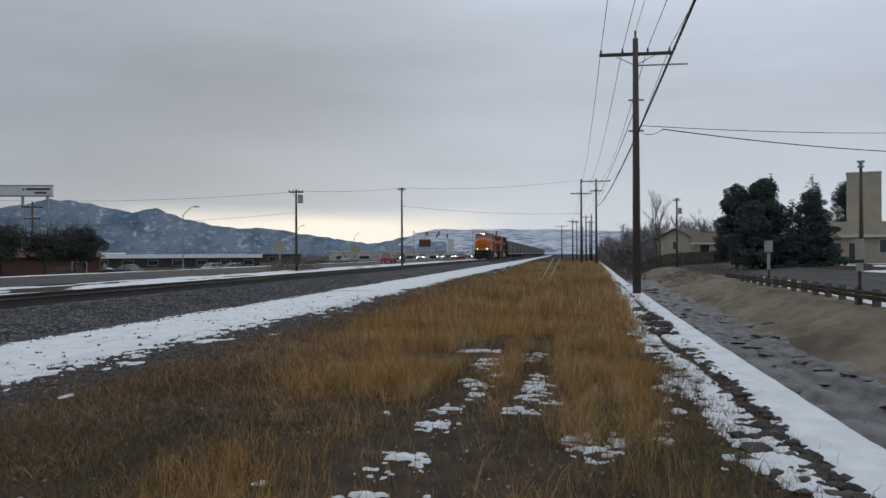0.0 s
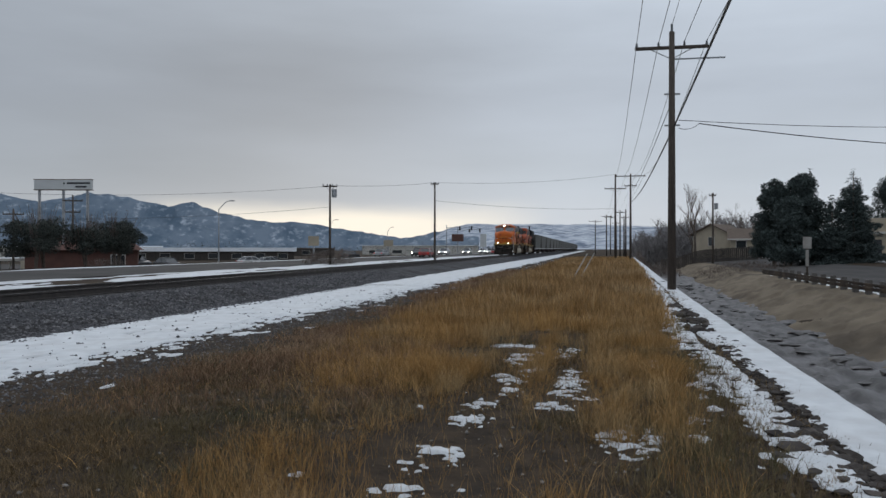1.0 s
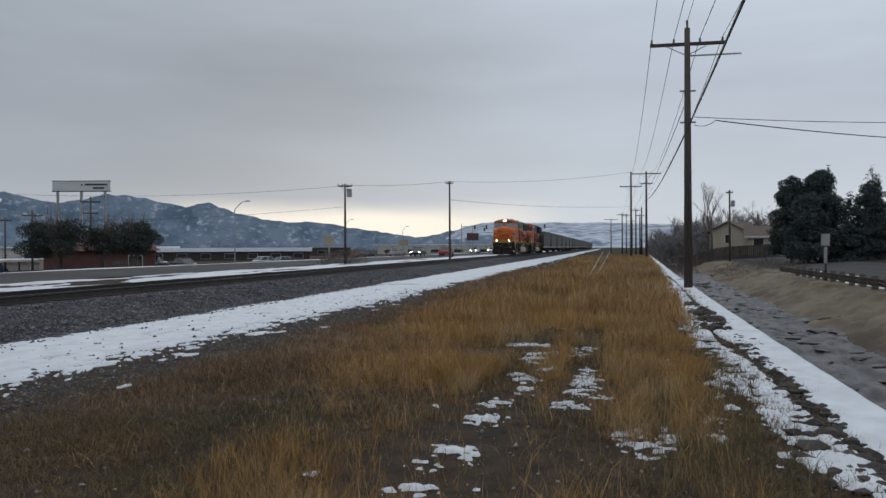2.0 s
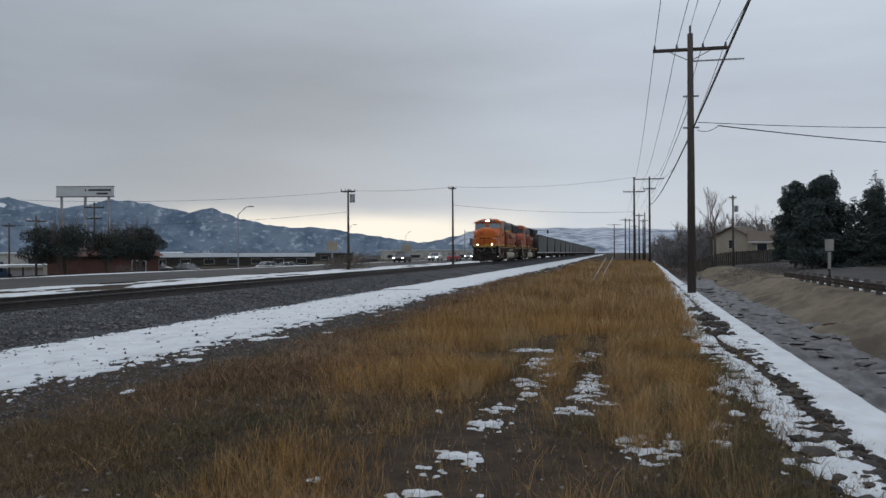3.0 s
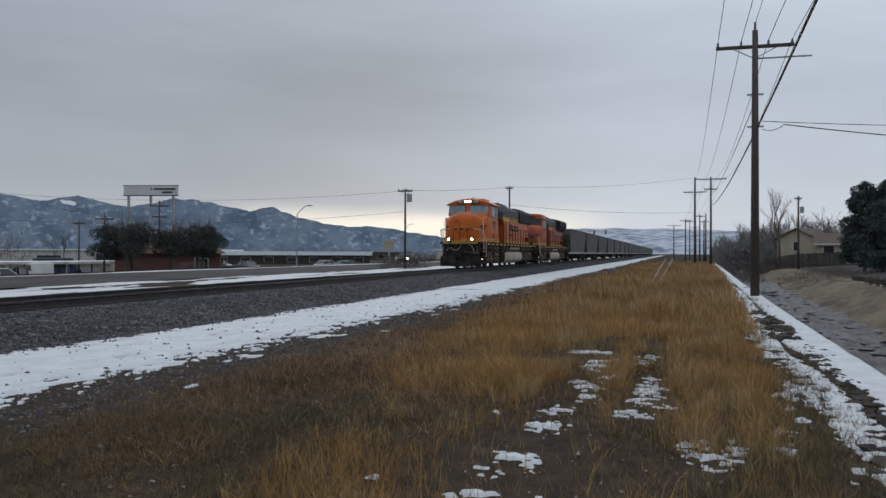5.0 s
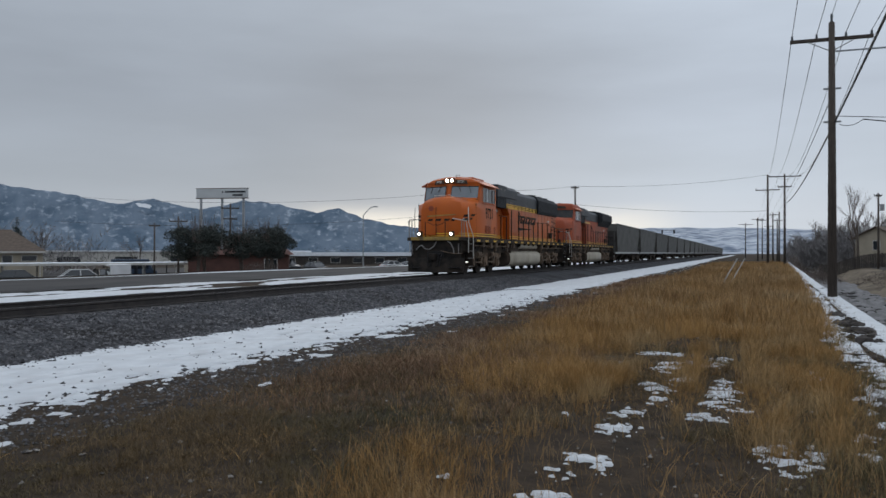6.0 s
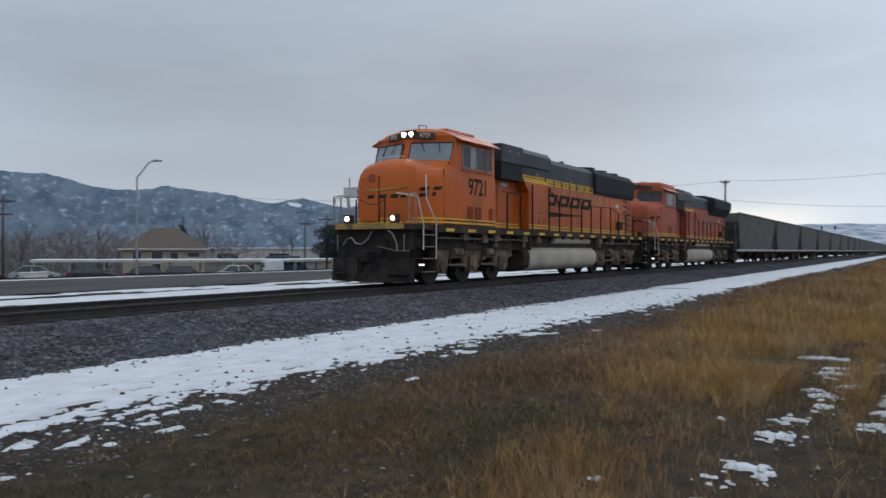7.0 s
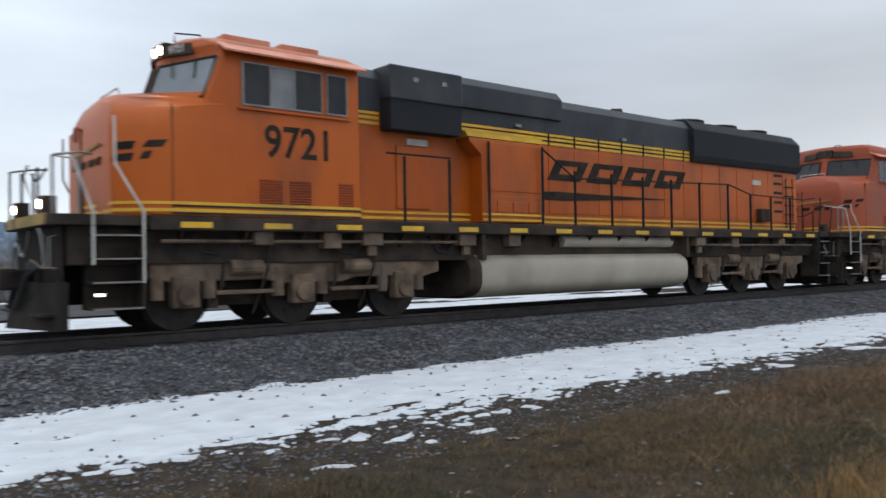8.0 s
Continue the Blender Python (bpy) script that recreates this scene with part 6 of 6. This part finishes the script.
def gable_house(name, label, m, w, d, h, rise, wall, wins, hip=0.0):
    t = thing(name, label, "house", m)
    part("wall", Solid().box(-w / 2, w / 2, -d / 2, d / 2, -0.5, h), wall, t)
    o = 0.5
    if not hip:
        part("gable", Solid().prism([(-d / 2, h), (d / 2, h), (0, h + rise * 0.86)], "x", -w / 2, w / 2), wall, t)
        for q in (-1, 1):
            part("roof_slope", Solid().prism([(q * (d / 2 + o), h - 0.30), (0, h + rise - 0.12), (0, h + rise), (q * (d / 2 + o), h - 0.16)], "x", -w / 2 - o, w / 2 + o), M_SHINGLE, t, "brown shingle roof slope")
        window_on(t, -w / 2, 0, h * 0.45, 0.9, 1.3, "x")
    else:
        part("roof", Solid().add([(-w / 2 - o, -d / 2 - o, h - 0.1), (w / 2 + o, -d / 2 - o, h - 0.1), (w / 2 + o, d / 2 + o, h - 0.1), (-w / 2 - o, d / 2 + o, h - 0.1), (-w / 2 - o + hip, 0, h + rise), (w / 2 + o - hip, 0, h + rise)],
                             [(0, 1, 5, 4), (2, 3, 4, 5), (0, 4, 3), (1, 2, 5), (3, 2, 1, 0)]), M_SHINGLE, t, "brown shingle roof")
    part("fascia", Solid().box(-w / 2 - o, w / 2 + o, -d / 2 - o - 0.05, -d / 2 - o, h - 0.28, h - 0.06), M_TRIM, t)
    for x, z, ww, hh in wins:
        window_on(t, x, -d / 2, z, ww, hh)
    return t


gable_house("house", "cream gabled house behind a brown fence", pose(20.0, 137, 0.6, 0, 0, 60), 7, 6, 3.4, 1.6, M_WALL, ((-2.2, 1.0, 1.0, 1.2), (1.5, 1.0, 1.2, 1.2)))
gable_house("house", "low cream house with a shingle roof behind a fence", pose(25.5, 133, 0.6, 0, 0, -8), 9, 8, 2.6, 1.6, M_WALL, ((-3, 1.0, 1.4, 1.2), (0, 1.0, 1.2, 1.2), (3, 1.0, 1.4, 1.2)))
fence = thing("board_fence", "brown wooden board fence along back gardens", "fence")
for k in range(60):
    x = 8.8 + k * 0.235
    part("board", Solid().box(x, x + 0.225, 112 - k * 0.09, 112.03 - k * 0.09, float(gz(x, 112)) - 0.1, float(gz(x, 112)) + 1.75 + 0.05 * math.sin(k * 2.3)), M_FENCE, fence)
tower = thing("church_building", "cream stucco building with a square tower and a long window band", "building", pose(32.3, 93, float(gz(32.3, 93)), 0, 0, -18))
part("tower", Solid().box(-1.6, 1.7, -1.6, 1.6, -0.5, 9.6), M_WALL, tower, "square windowless tower", 0.05)
part("tower_cap", Solid().box(-1.65, 1.75, -1.65, 1.65, 9.6, 9.72), M_TRIM, tower)
part("wing", Solid().box(-3.6, 22, -3.0, 7, -0.5, 4.4), M_WALL, tower, "low wing with a flat roof", 0.03)
part("eave", Solid().box(-3.9, 22.2, -3.5, -2.95, 2.75, 2.98), M_TRIM, tower, "pale eave band")
for k in range(9):
    window_on(tower, 2.0 + k * 1.35, -3.0, 1.15, 1.1, 1.3)
part("door", Solid().box(-1.4, -0.6, -3.08, -2.98, 0, 2.15), M_DARKGLASS, tower, "dark glazed door")
part("door", Solid().box(-2.9, -2.2, -3.08, -2.98, 0, 2.15), M_DARKGLASS, tower, "dark glazed door")
lamp_pole = utility_pole(26.4, 76.5, 8.7, [], "leaning wooden pole with a lamp and siren on top", r=0.2)
part("siren", Solid().cyl((0, 0), "z", 0.28, 8.7, 8.85, 12).cyl((0, 0), "z", 0.18, 8.85, 9.15, 12).cyl((0, 0), "z", 0.34, 9.15, 9.3, 12), M_GALV, lamp_pole, "dark siren head")
utility_pole(14.2, 103, 8.6, [(8.3, 0.4)], "wooden utility pole with a transformer beside the fence", r=0.15, transformer=6.6)


# ---- street lamps and the tall sign beyond the highway ----
def street_lamp(x, y, h, turn, label):
    l = thing("street_lamp", label, "street lamp", pose(x, y, float(gz(x, y)), 0, 0, turn), "street lamps")
    part("pole", Solid().tube([(0, 0, -0.2), (0, 0, h * 0.86)], 0.075, 10, 0.05), M_GALV, l)
    part("arm", Solid().tube([(0, 0, h * 0.86), (0.35, 0, h * 0.92), (0.75, 0, h * 0.985), (1.05, 0, h)], 0.045, 8, 0.035), M_GALV, l)
    part("lamp_head", Solid().prism([(1.0, h - 0.06), (1.6, h - 0.03), (1.6, h + 0.04), (1.3, h + 0.08), (1.0, h + 0.05)], "y", -0.14, 0.14), M_GALV, l, "flat cobra head lamp", 0.02)


street_lamp(-43.0, 34.8, 7.6, 30, "curved grey street lamp beside the car park")
street_lamp(-37.8, 77.5, 6.4, 30, "curved grey street lamp beside the highway")
street_lamp(-47.5, 142, 7.6, 30, "curved grey street lamp beside the highway")
street_lamp(-50.0, 194, 7.8, 30, "curved grey street lamp beside the highway")

M_SIGNFACE = mat("grey_white_sign_face", (0.50, 0.51, 0.51), (0.44, 0.45, 0.45), 0.8, 0.5)
bill = thing("pole_sign", "long grey white sign panel on three steel legs above dark trees", "sign", pose(-50.5, 70.5, float(gz(-50.5, 70.5)), 0, 0, 12))
zb = 1.6 + 1.45 + 5.2
part("panel", Solid().box(-2.75, 2.75, -0.2, 0.2, zb, zb + 0.95), M_SIGNFACE, bill, bevel=0.03)
for z in (zb - 0.06, zb + 0.95):
    part("panel_edge", Solid().box(-2.8, 2.8, -0.215, 0.215, z, z + 0.06), M_TRUCK, bill)
for a, b, z in ((0.4, 2.6, 0.62), (1.2, 2.3, 0.28), (0.05, 0.2, 0.6)):
    part("lettering_bar", Solid().box(a, b, -0.215, -0.2, zb + z - 0.09, zb + z + 0.09), M_BLACK, bill, "dark bar of unreadable lettering")
for x in (-2.3, 0.0, 2.3):
    part("leg", Solid().box(x - 0.1, x + 0.1, -0.1, 0.1, -0.5, zb), M_GALV, bill)


# ---- dark clump of trees with a red building behind ----
def clump_tree(x, y, h, r, seed):
    g = random.Random(seed)
    t = thing("shrubby_tree", "dark bushy evergreen tree with bare stems", "tree", pose(x, y, float(gz(x, y))), "dark roadside trees")
    for k in range(3):
        a = g.uniform(0, 6.28)
        part("trunk", Solid().tube([(0, 0, -0.2), (math.cos(a) * 0.3, math.sin(a) * 0.3, h * 0.4), (math.cos(a) * r * 0.5, math.sin(a) * r * 0.5, h * 0.7)], 0.10, 6, 0.04), M_BARK, t)
    cs = [(g.uniform(-0.7, 0.7) * r, g.uniform(-0.7, 0.7) * r, h * g.uniform(0.42, 0.86), r * 0.36, r * 0.36, h * 0.14) for _ in range(16)]
    leafy("crown", t, cs, 15000, 0.06, seed, M_BUSH)
    tw = Solid()
    for _ in range(46):
        a, q = g.uniform(0, 6.28), g.uniform(0.1, 0.9) * r
        tw.tube([(math.cos(a) * q * 0.5, math.sin(a) * q * 0.5, h * 0.6), (math.cos(a) * q, math.sin(a) * q, h * g.uniform(0.95, 1.22))], 0.022, 3, 0.008)
    part("upper_crown", tw, M_TWIG, t, "bare twigs above the leafy crown")


for x, y, h, r, s in ((-42.0, 55.2, 4.4, 2.2, 32), (-43.4, 58.2, 4.2, 2.4, 33), (-41.4, 60.7, 4.0, 2.0, 34), (-40.9, 64.2, 4.3, 2.4, 35), (-42.6, 67.2, 4.0, 2.0, 36)):
    clump_tree(x, y, h, r, s)
red = thing("roadside_shop", "low red brown shop behind dark trees", "building", pose(-50.5, 74, float(gz(-50.5, 74)), 0, 0, 30))
part("wall", Solid().box(-5, 5, -4, 4, -0.6, 2.5), M_BRICKRED, red)
part("roof", Solid().add([(-5.5, -4.5, 2.4), (5.5, -4.5, 2.4), (5.5, 4.5, 2.4), (-5.5, 4.5, 2.4), (-3, 0, 4.4), (3, 0, 4.4)], [(0, 1, 5, 4), (2, 3, 4, 5), (0, 4, 3), (1, 2, 5), (3, 2, 1, 0)]), M_BRICKRED, red, "red roof")
window_on(red, 3.2, -4, 0.7, 1.2, 1.2)

# ---- house, carport and yard ----
house = gable_house("house", "two storey cream house with a brown hipped roof", pose(-88, 76, -1.5, 0, 0, 48), 10.2, 8, 3.4, 2.7, M_WALL,
                    [(-3.4, 1.75, 1.0, 1.1), (-0.9, 1.75, 1.4, 1.2), (1.2, 1.9, 1.0, 0.9), (3.6, 2.2, 1.6, 0.6), (-3.0, -0.2, 1.0, 1.2), (-1.0, -0.3, 1.0, 1.6), (2.2, -0.2, 1.2, 1.2)], 4.0)
M_SNOWROOF = mat("snow_covered_roof", (0.72, 0.74, 0.77), (0.62, 0.64, 0.67), 1.5, 0.8)
M_SHADE = mat("shaded_carport_post", (0.08, 0.08, 0.085), None, 2, 0.8)
for cx, cy, length, ang in ((-66.5, 58.5, 26, 50), (-57.5, 73.0, 9, 50)):
    cp = thing("carport", "long flat carport with a snow covered roof", "carport", pose(cx, cy, -1.4, 0, 0, ang), "carports")
    part("roof", Solid().box(-length / 2, length / 2, -2.8, 2.8, 1.95, 2.08), M_SNOWROOF, cp, "flat white snowy roof", 0.02)
    part("fascia", Solid().box(-length / 2, length / 2, -2.86, -2.8, 1.82, 2.04), M_TRIM, cp)
    for k in range(int(length / 3.2) + 1):
        part("post", Solid().box(-length / 2 + 0.2 + k * 3.1, -length / 2 + 0.32 + k * 3.1, -2.5, -2.38, -0.2, 1.95), M_TRIM, cp)
        # rear posts darker: the roof's shade is put into their colour
        part("post", Solid().box(-length / 2 + 0.2 + k * 3.1, -length / 2 + 0.32 + k * 3.1, 2.38, 2.5, -0.2, 1.95), M_SHADE, cp)
for x, y, w, d, h, a, wall, lab in ((-150, 190, 70, 20, 4.0, 40, M_TRIM, "long low pale warehouse with a snowy roof"), (-66, 92, 9, 7, 3.2, 42, M_WALL, "small cream shed with a brown roof"),
                                     (-130, 330, 40, 14, 3.6, 25, M_FENCE, "low brown roadside building"),
                                     (-120, 40, 40, 14, 4.2, 70, M_FENCE, "long dark low shed at the yard edge"), (-90, 420, 60, 20, 5.0, 10, M_TRIM, "long pale store across the highway")):
    b = thing("low_building", lab, "building", pose(x, y, float(gz(x, y)), 0, 0, a))
    part("wall", Solid().box(-w / 2, w / 2, -d / 2, d / 2, -0.6, h - 0.5), wall, b)
    part("roof", Solid().box(-w / 2 - 0.4, w / 2 + 0.4, -d / 2 - 0.4, d / 2 + 0.4, h - 0.5, h - 0.15), M_SNOWROOF if "snowy" in lab or "pale" in lab else M_SHINGLE, b, "", 0.03)
    for k in range(5):
        window_on(b, -w / 2 + w * (k + 0.5) / 5, -d / 2, 0.7, w * 0.08, 1.5)
store = thing("long_store", "long brown store with a broad snow covered roof edge", "building", pose(-102, 206, float(gz(-102, 206)), 0, 0, 26))
part("wall", Solid().box(-21, 21, -8, 8, -0.6, 2.3), M_FENCE, store)
part("roof", Solid().box(-21.6, 21.6, -8.6, 8.6, 2.3, 3.3), M_SNOWROOF, store, "snow covered roof edge", 0.05)
for k in range(7):
    window_on(store, -18 + k * 6, -8, 0.5, 2.4, 1.3)
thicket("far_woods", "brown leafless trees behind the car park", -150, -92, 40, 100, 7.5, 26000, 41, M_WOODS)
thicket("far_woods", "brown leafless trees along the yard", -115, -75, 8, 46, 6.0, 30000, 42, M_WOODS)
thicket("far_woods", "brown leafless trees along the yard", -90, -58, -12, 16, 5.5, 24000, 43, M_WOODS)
thicket("far_woods", "dark low trees across the valley floor", -260, -110, 120, 420, 6.0, 12000, 44, M_BUSH)
thicket("far_woods", "dark low trees across the valley floor", -110, -40, 330, 700, 7.0, 7000, 45, M_BUSH)
thicket("verge_weeds", "dry brown weeds round a pole on the verge", -26.0, -22.0, 69.5, 73.0, 1.7, 1600, 46)
thicket("verge_weeds", "dry brown weeds on the snowy verge", -38.5, -36.5, 56, 59, 1.0, 700, 47)
for x, y, h, s in ((-76, 88, 7.5, 51), (-70, 52, 6.5, 52), (-60, 80, 6.0, 53), (-98, 92, 9.0, 54), (-95, 60, 8, 55)):
    bare_tree(x, y, h, s)
spruce(-97.5, 87.5, 8.4, 2.6, 57)

# ---- cars ----
M_TYRE = mat("black_tyre", (0.02, 0.02, 0.02), None, 5, 0.85)
M_LIT = mat("lit_car_headlamp", (1, 1, 1), None, 3, 0.3, emit=(1.0, 0.93, 0.8), estr=14.0)
M_TAIL = mat("red_tail_lamp", (0.4, 0.01, 0.01), None, 3, 0.3, emit=(1.0, 0.05, 0.03), estr=0.3)
PAINT = {}


def car_paint(c):
    if c not in PAINT:
        PAINT[c] = mat("car_paint", c, tuple(v * 0.85 for v in c), 1.5, 0.35, spec=0.5)
    return PAINT[c]


def car(colour, label, m, lit=False, kind="car", van=0.0):
    """A car that faces -y on its own axes."""
    c = thing(kind, label, "car", m, "cars")
    p = car_paint(colour)
    if van:
        side = [(0.0, 0.35), (0.0, 0.95), (0.45, 1.10), (0.9, van), (4.7, van), (4.8, 0.4)]
        part("body", Solid().prism(side, "x", -0.92, 0.92), p, c, "", 0.05)
        part("windscreen", Solid().prism([(0.46, 1.14), (0.86, van - 0.15), (0.80, van - 0.15), (0.40, 1.14)], "x", -0.8, 0.8), M_DARKGLASS, c)
        for q in (-1, 1):
            part("side_glass", Solid().box(min(q * 0.91, q * 0.93), max(q * 0.91, q * 0.93), 0.95, 4.4, 1.2, van - 0.2), M_DARKGLASS, c)
    else:
        part("body", Solid().prism([(0.0, 0.30), (0.02, 0.68), (0.9, 0.86), (3.9, 0.90), (4.35, 0.82), (4.4, 0.34)], "x", -0.86, 0.86), p, c, "", 0.06)
        part("cabin", Solid().add([(-0.80, 1.0, 0.85), (0.80, 1.0, 0.85), (0.82, 4.05, 0.88), (-0.82, 4.05, 0.88), (-0.62, 1.75, 1.42), (0.62, 1.75, 1.42), (0.64, 3.3, 1.44), (-0.64, 3.3, 1.44)],
                                  [(0, 1, 5, 4), (1, 2, 6, 5), (2, 3, 7, 6), (3, 0, 4, 7), (4, 5, 6, 7), (3, 2, 1, 0)]), M_DARKGLASS, c, "dark car windows", 0.03)
        part("roof", Solid().box(-0.64, 0.64, 1.72, 3.34, 1.42, 1.47), p, c, "", 0.02)
        for q in (-1, 1):
            for y0, y1, b0 in ((1.02, 1.75, 1), (2.45, 2.5, 0), (4.02, 3.3, 1)):
                part("pillar", Solid().tube([(q * 0.815, y0, 0.88), (q * 0.645, y1, 1.44)], 0.035, 5), p, c)
    for x in (-0.8, 0.8):
        for y in (0.85, 3.55):
            w = part("wheel", Solid().cyl((y, 0.32), "x", 0.32, x - 0.1, x + 0.1, 16), M_TYRE, c)
            part("rim", Solid().cyl((y, 0.32), "x", 0.19, x - 0.105, x + 0.105, 10), M_GALV, w)
        part("headlight", Solid().box(x * 0.82 - 0.13, x * 0.82 + 0.13, -0.02, 0.06, 0.58, 0.70), M_LIT if lit else M_GALV, c, "lit headlamp" if lit else "")
        part("tail_light", Solid().box(x * 0.85 - 0.1, x * 0.85 + 0.1, 4.33 if not van else 4.74, 4.42 if not van else 4.83, 0.62, 0.78), M_TAIL, c, "red tail lamp")
    part("bumper", Solid().box(-0.85, 0.85, -0.06, 0.1, 0.30, 0.48), M_TYRE, c, "", 0.02)
    return c


WHITE, SILVER, DARK, BLUE, RED_, TAN_ = (0.6, 0.6, 0.6), (0.32, 0.34, 0.35), (0.03, 0.032, 0.036), (0.03, 0.05, 0.085), (0.25, 0.02, 0.02), (0.28, 0.24, 0.19)


def on(x, y, turn):
    return pose(x, y, float(gz(x, y)) + 0.05, 0, 0, turn)


for x, y, a, c, lab, van in ((-55, 82, 60, WHITE, "white sedan parked in the car park", 0), (-53, 88, 60, SILVER, "silver sedan parked in the car park", 0), (-52, 95, 60, DARK, "dark sedan parked by the shop", 0),
                             (-45.5, 76.5, 60, DARK, "dark car parked beside the dark trees", 0), (-57, 62, 60, TAN_, "tan sedan parked near the carport", 0), (-59.5, 65, 230, WHITE, "white van parked near the carport", 1.9),
                             (-62, 54.5, 140, DARK, "dark car parked under the carport", 0), (-66.5, 51.5, 140, DARK, "dark car parked under the carport", 0), (-70.5, 48.5, 140, SILVER, "grey car parked under the carport", 0),
                             (-60, 57, 140, DARK, "dark car parked under the carport", 0), (-56.5, 61, 140, WHITE, "white sedan parked beside the carport", 0), (-74, 45, 140, DARK, "dark car parked under the carport", 0),
                                                          (-53, 124, 150, WHITE, "white sedan in the far car park", 0), (-57, 141, 150, SILVER, "silver sedan in the far car park", 0), (-60, 150, 150, DARK, "dark sedan in the far car park", 0),
                             (-42, 140, 170, DARK, "dark car waiting at the far junction", 0), (-39, 150, 175, SILVER, "silver car waiting at the far junction", 0)):
    car(c, lab, on(x, y, a), van=van)
for x, y, a, w in ((-42.5, 22.5, 118, 3.0), (-41.0, 26.5, 118, 2.4), (-40.5, 16.0, 112, 2.6), (-40.0, 12.0, 110, 2.2)):
    t = thing("concrete_barrier", "low pale concrete barrier topped with snow", "barrier", pose(x, y, float(gz(x, y)) + 0.04, 0, 0, a), "barriers")
    part("block", Solid().prism([(-0.3, 0), (0.3, 0), (0.16, 0.25), (0.12, 0.45), (-0.12, 0.45), (-0.16, 0.25)], "x", -w / 2, w / 2), M_TRIM, t, "", 0.02)
    part("snow_cap", Solid().box(-w / 2, w / 2, -0.14, 0.14, 0.45, 0.53), M_SNOW, t, "cap of snow", 0.03)
boxvan = car(BLUE, "dark blue box van parked behind the carports", on(-64.0, 76.6, 140), van=2.3, kind="van")

# far traffic and its signals
for x, y, h in ((-34.5, 190, 7.0), (-22.0, 205, 7.5), (-36.0, 215, 7.0)):
    s = thing("traffic_signal", "distant traffic signal on a mast arm", "traffic signal", pose(x, y, float(gz(x, y))), "traffic signals")
    part("mast", Solid().tube([(0, 0, -0.2), (0, 0, h)], 0.12, 8, 0.09), M_GALV, s)
    part("arm", Solid().tube([(0, 0, h - 0.7), (6.5, 0, h - 0.4)], 0.08, 8, 0.05), M_GALV, s)
    for q in (3.2, 6.0):
        part("signal_head", Solid().box(q - 0.18, q + 0.18, -0.15, 0.15, h - 1.3, h - 0.3), M_BLACK, s, "black signal head", 0.02)
for x, y, w, h, zz, m_, lab in ((-29.5, 176, 2.6, 1.6, 3.0, M_BRICKRED, "red roadside shop sign on a post"), (-38.5, 150, 1.8, 1.2, 2.0, M_WALL, "tan roadside shop sign on a post"), (-24.6, 182, 1.4, 3.0, 1.8, M_SIGNFACE, "pale upright roadside sign"), (-34.2, 96, 1.3, 1.2, 1.7, M_WALL, "tan sign board on the verge")):
    s = thing("shop_sign", lab, "sign", pose(x, y, float(gz(x, y)), 0, 0, 12), "shop signs")
    part("post", Solid().box(-0.1, 0.1, -0.1, 0.1, -0.3, zz), M_GALV, s)
    part("board", Solid().box(-w / 2, w / 2, -0.12, 0.12, zz, zz + h), m_, s, "", 0.02)

# moving traffic on the highway: (car, lane x, y at 0 s, metres per second along y)
TRAFFIC = []
for c, lab, x, y0, v, lit in ((SILVER, "silver hatchback driving on the highway", -27.5, 11.0 - 7.7 * 15.0, 15.0, False),
                              (WHITE, "white car driving with headlights lit", -30.5, 176.0, -13.0, True), (DARK, "dark car driving with headlights lit", -30.5, 150.0, -12.0, True),
                              (SILVER, "silver car driving with headlights lit", -30.5, 205.0, -11.0, True), (WHITE, "white car driving with headlights lit", -31.0, 238.0, -12.0, True),
                              (RED_, "red car driving away on the highway", -26.5, 126.0, 4.0, False), (DARK, "dark car driving with headlights lit", -27.6, 262.0, -9.0, True),
                              (WHITE, "white car waiting at the junction, headlights lit", -28.0, 222.0, -2.0, True), (RED_, "red car waiting at the junction", -25.6, 214.0, 1.0, False),
                              (SILVER, "silver car waiting at the junction, headlights lit", -31.4, 258.0, -3.0, True)):
    ob = car(c, lab, pose(x, y0, 0.35, 0, 0, 0 if v < 0 else 180), lit)
    TRAFFIC.append((ob, x, y0, v))


# ---- ties, piece by piece near the viewpoint ----
tie_mesh = Solid().box(-1.3, 1.3, -0.11, 0.11, -0.16, 0.0).mesh("tie", M_TIE)
for k in range(290):
    tie = new("tie", tie_mesh)
    tie.parent = track
    tie.matrix_basis = pose(TRACK_X + 0.03 * math.sin(k * 1.7), -12 + k * 0.53, RAIL_Z - 0.185, 0, 0, 0.8 * math.sin(k * 2.9))


# ---- what moves ----
def motions():
    for ob, back in TRAIN:
        walk(ob, [(k / 4, pose(TRACK_X, train_y(k / 4) + back, RAIL_Z)) for k in range(33)])
    for w, y, r in SPINNING:
        walk(w, [(k / 30, pose(0, y, r, math.degrees((train_y(0) - train_y(k / 30)) / r) % 360, 0, 0)) for k in range(241)])

    for ob, x, y0, v in TRAFFIC:
        walk(ob, [(k, pose(x, y0 + v * k, float(gz(x, y0 + v * k)) + 0.05, 0, 0, 0 if v < 0 else 180)) for k in range(9)])


motions()
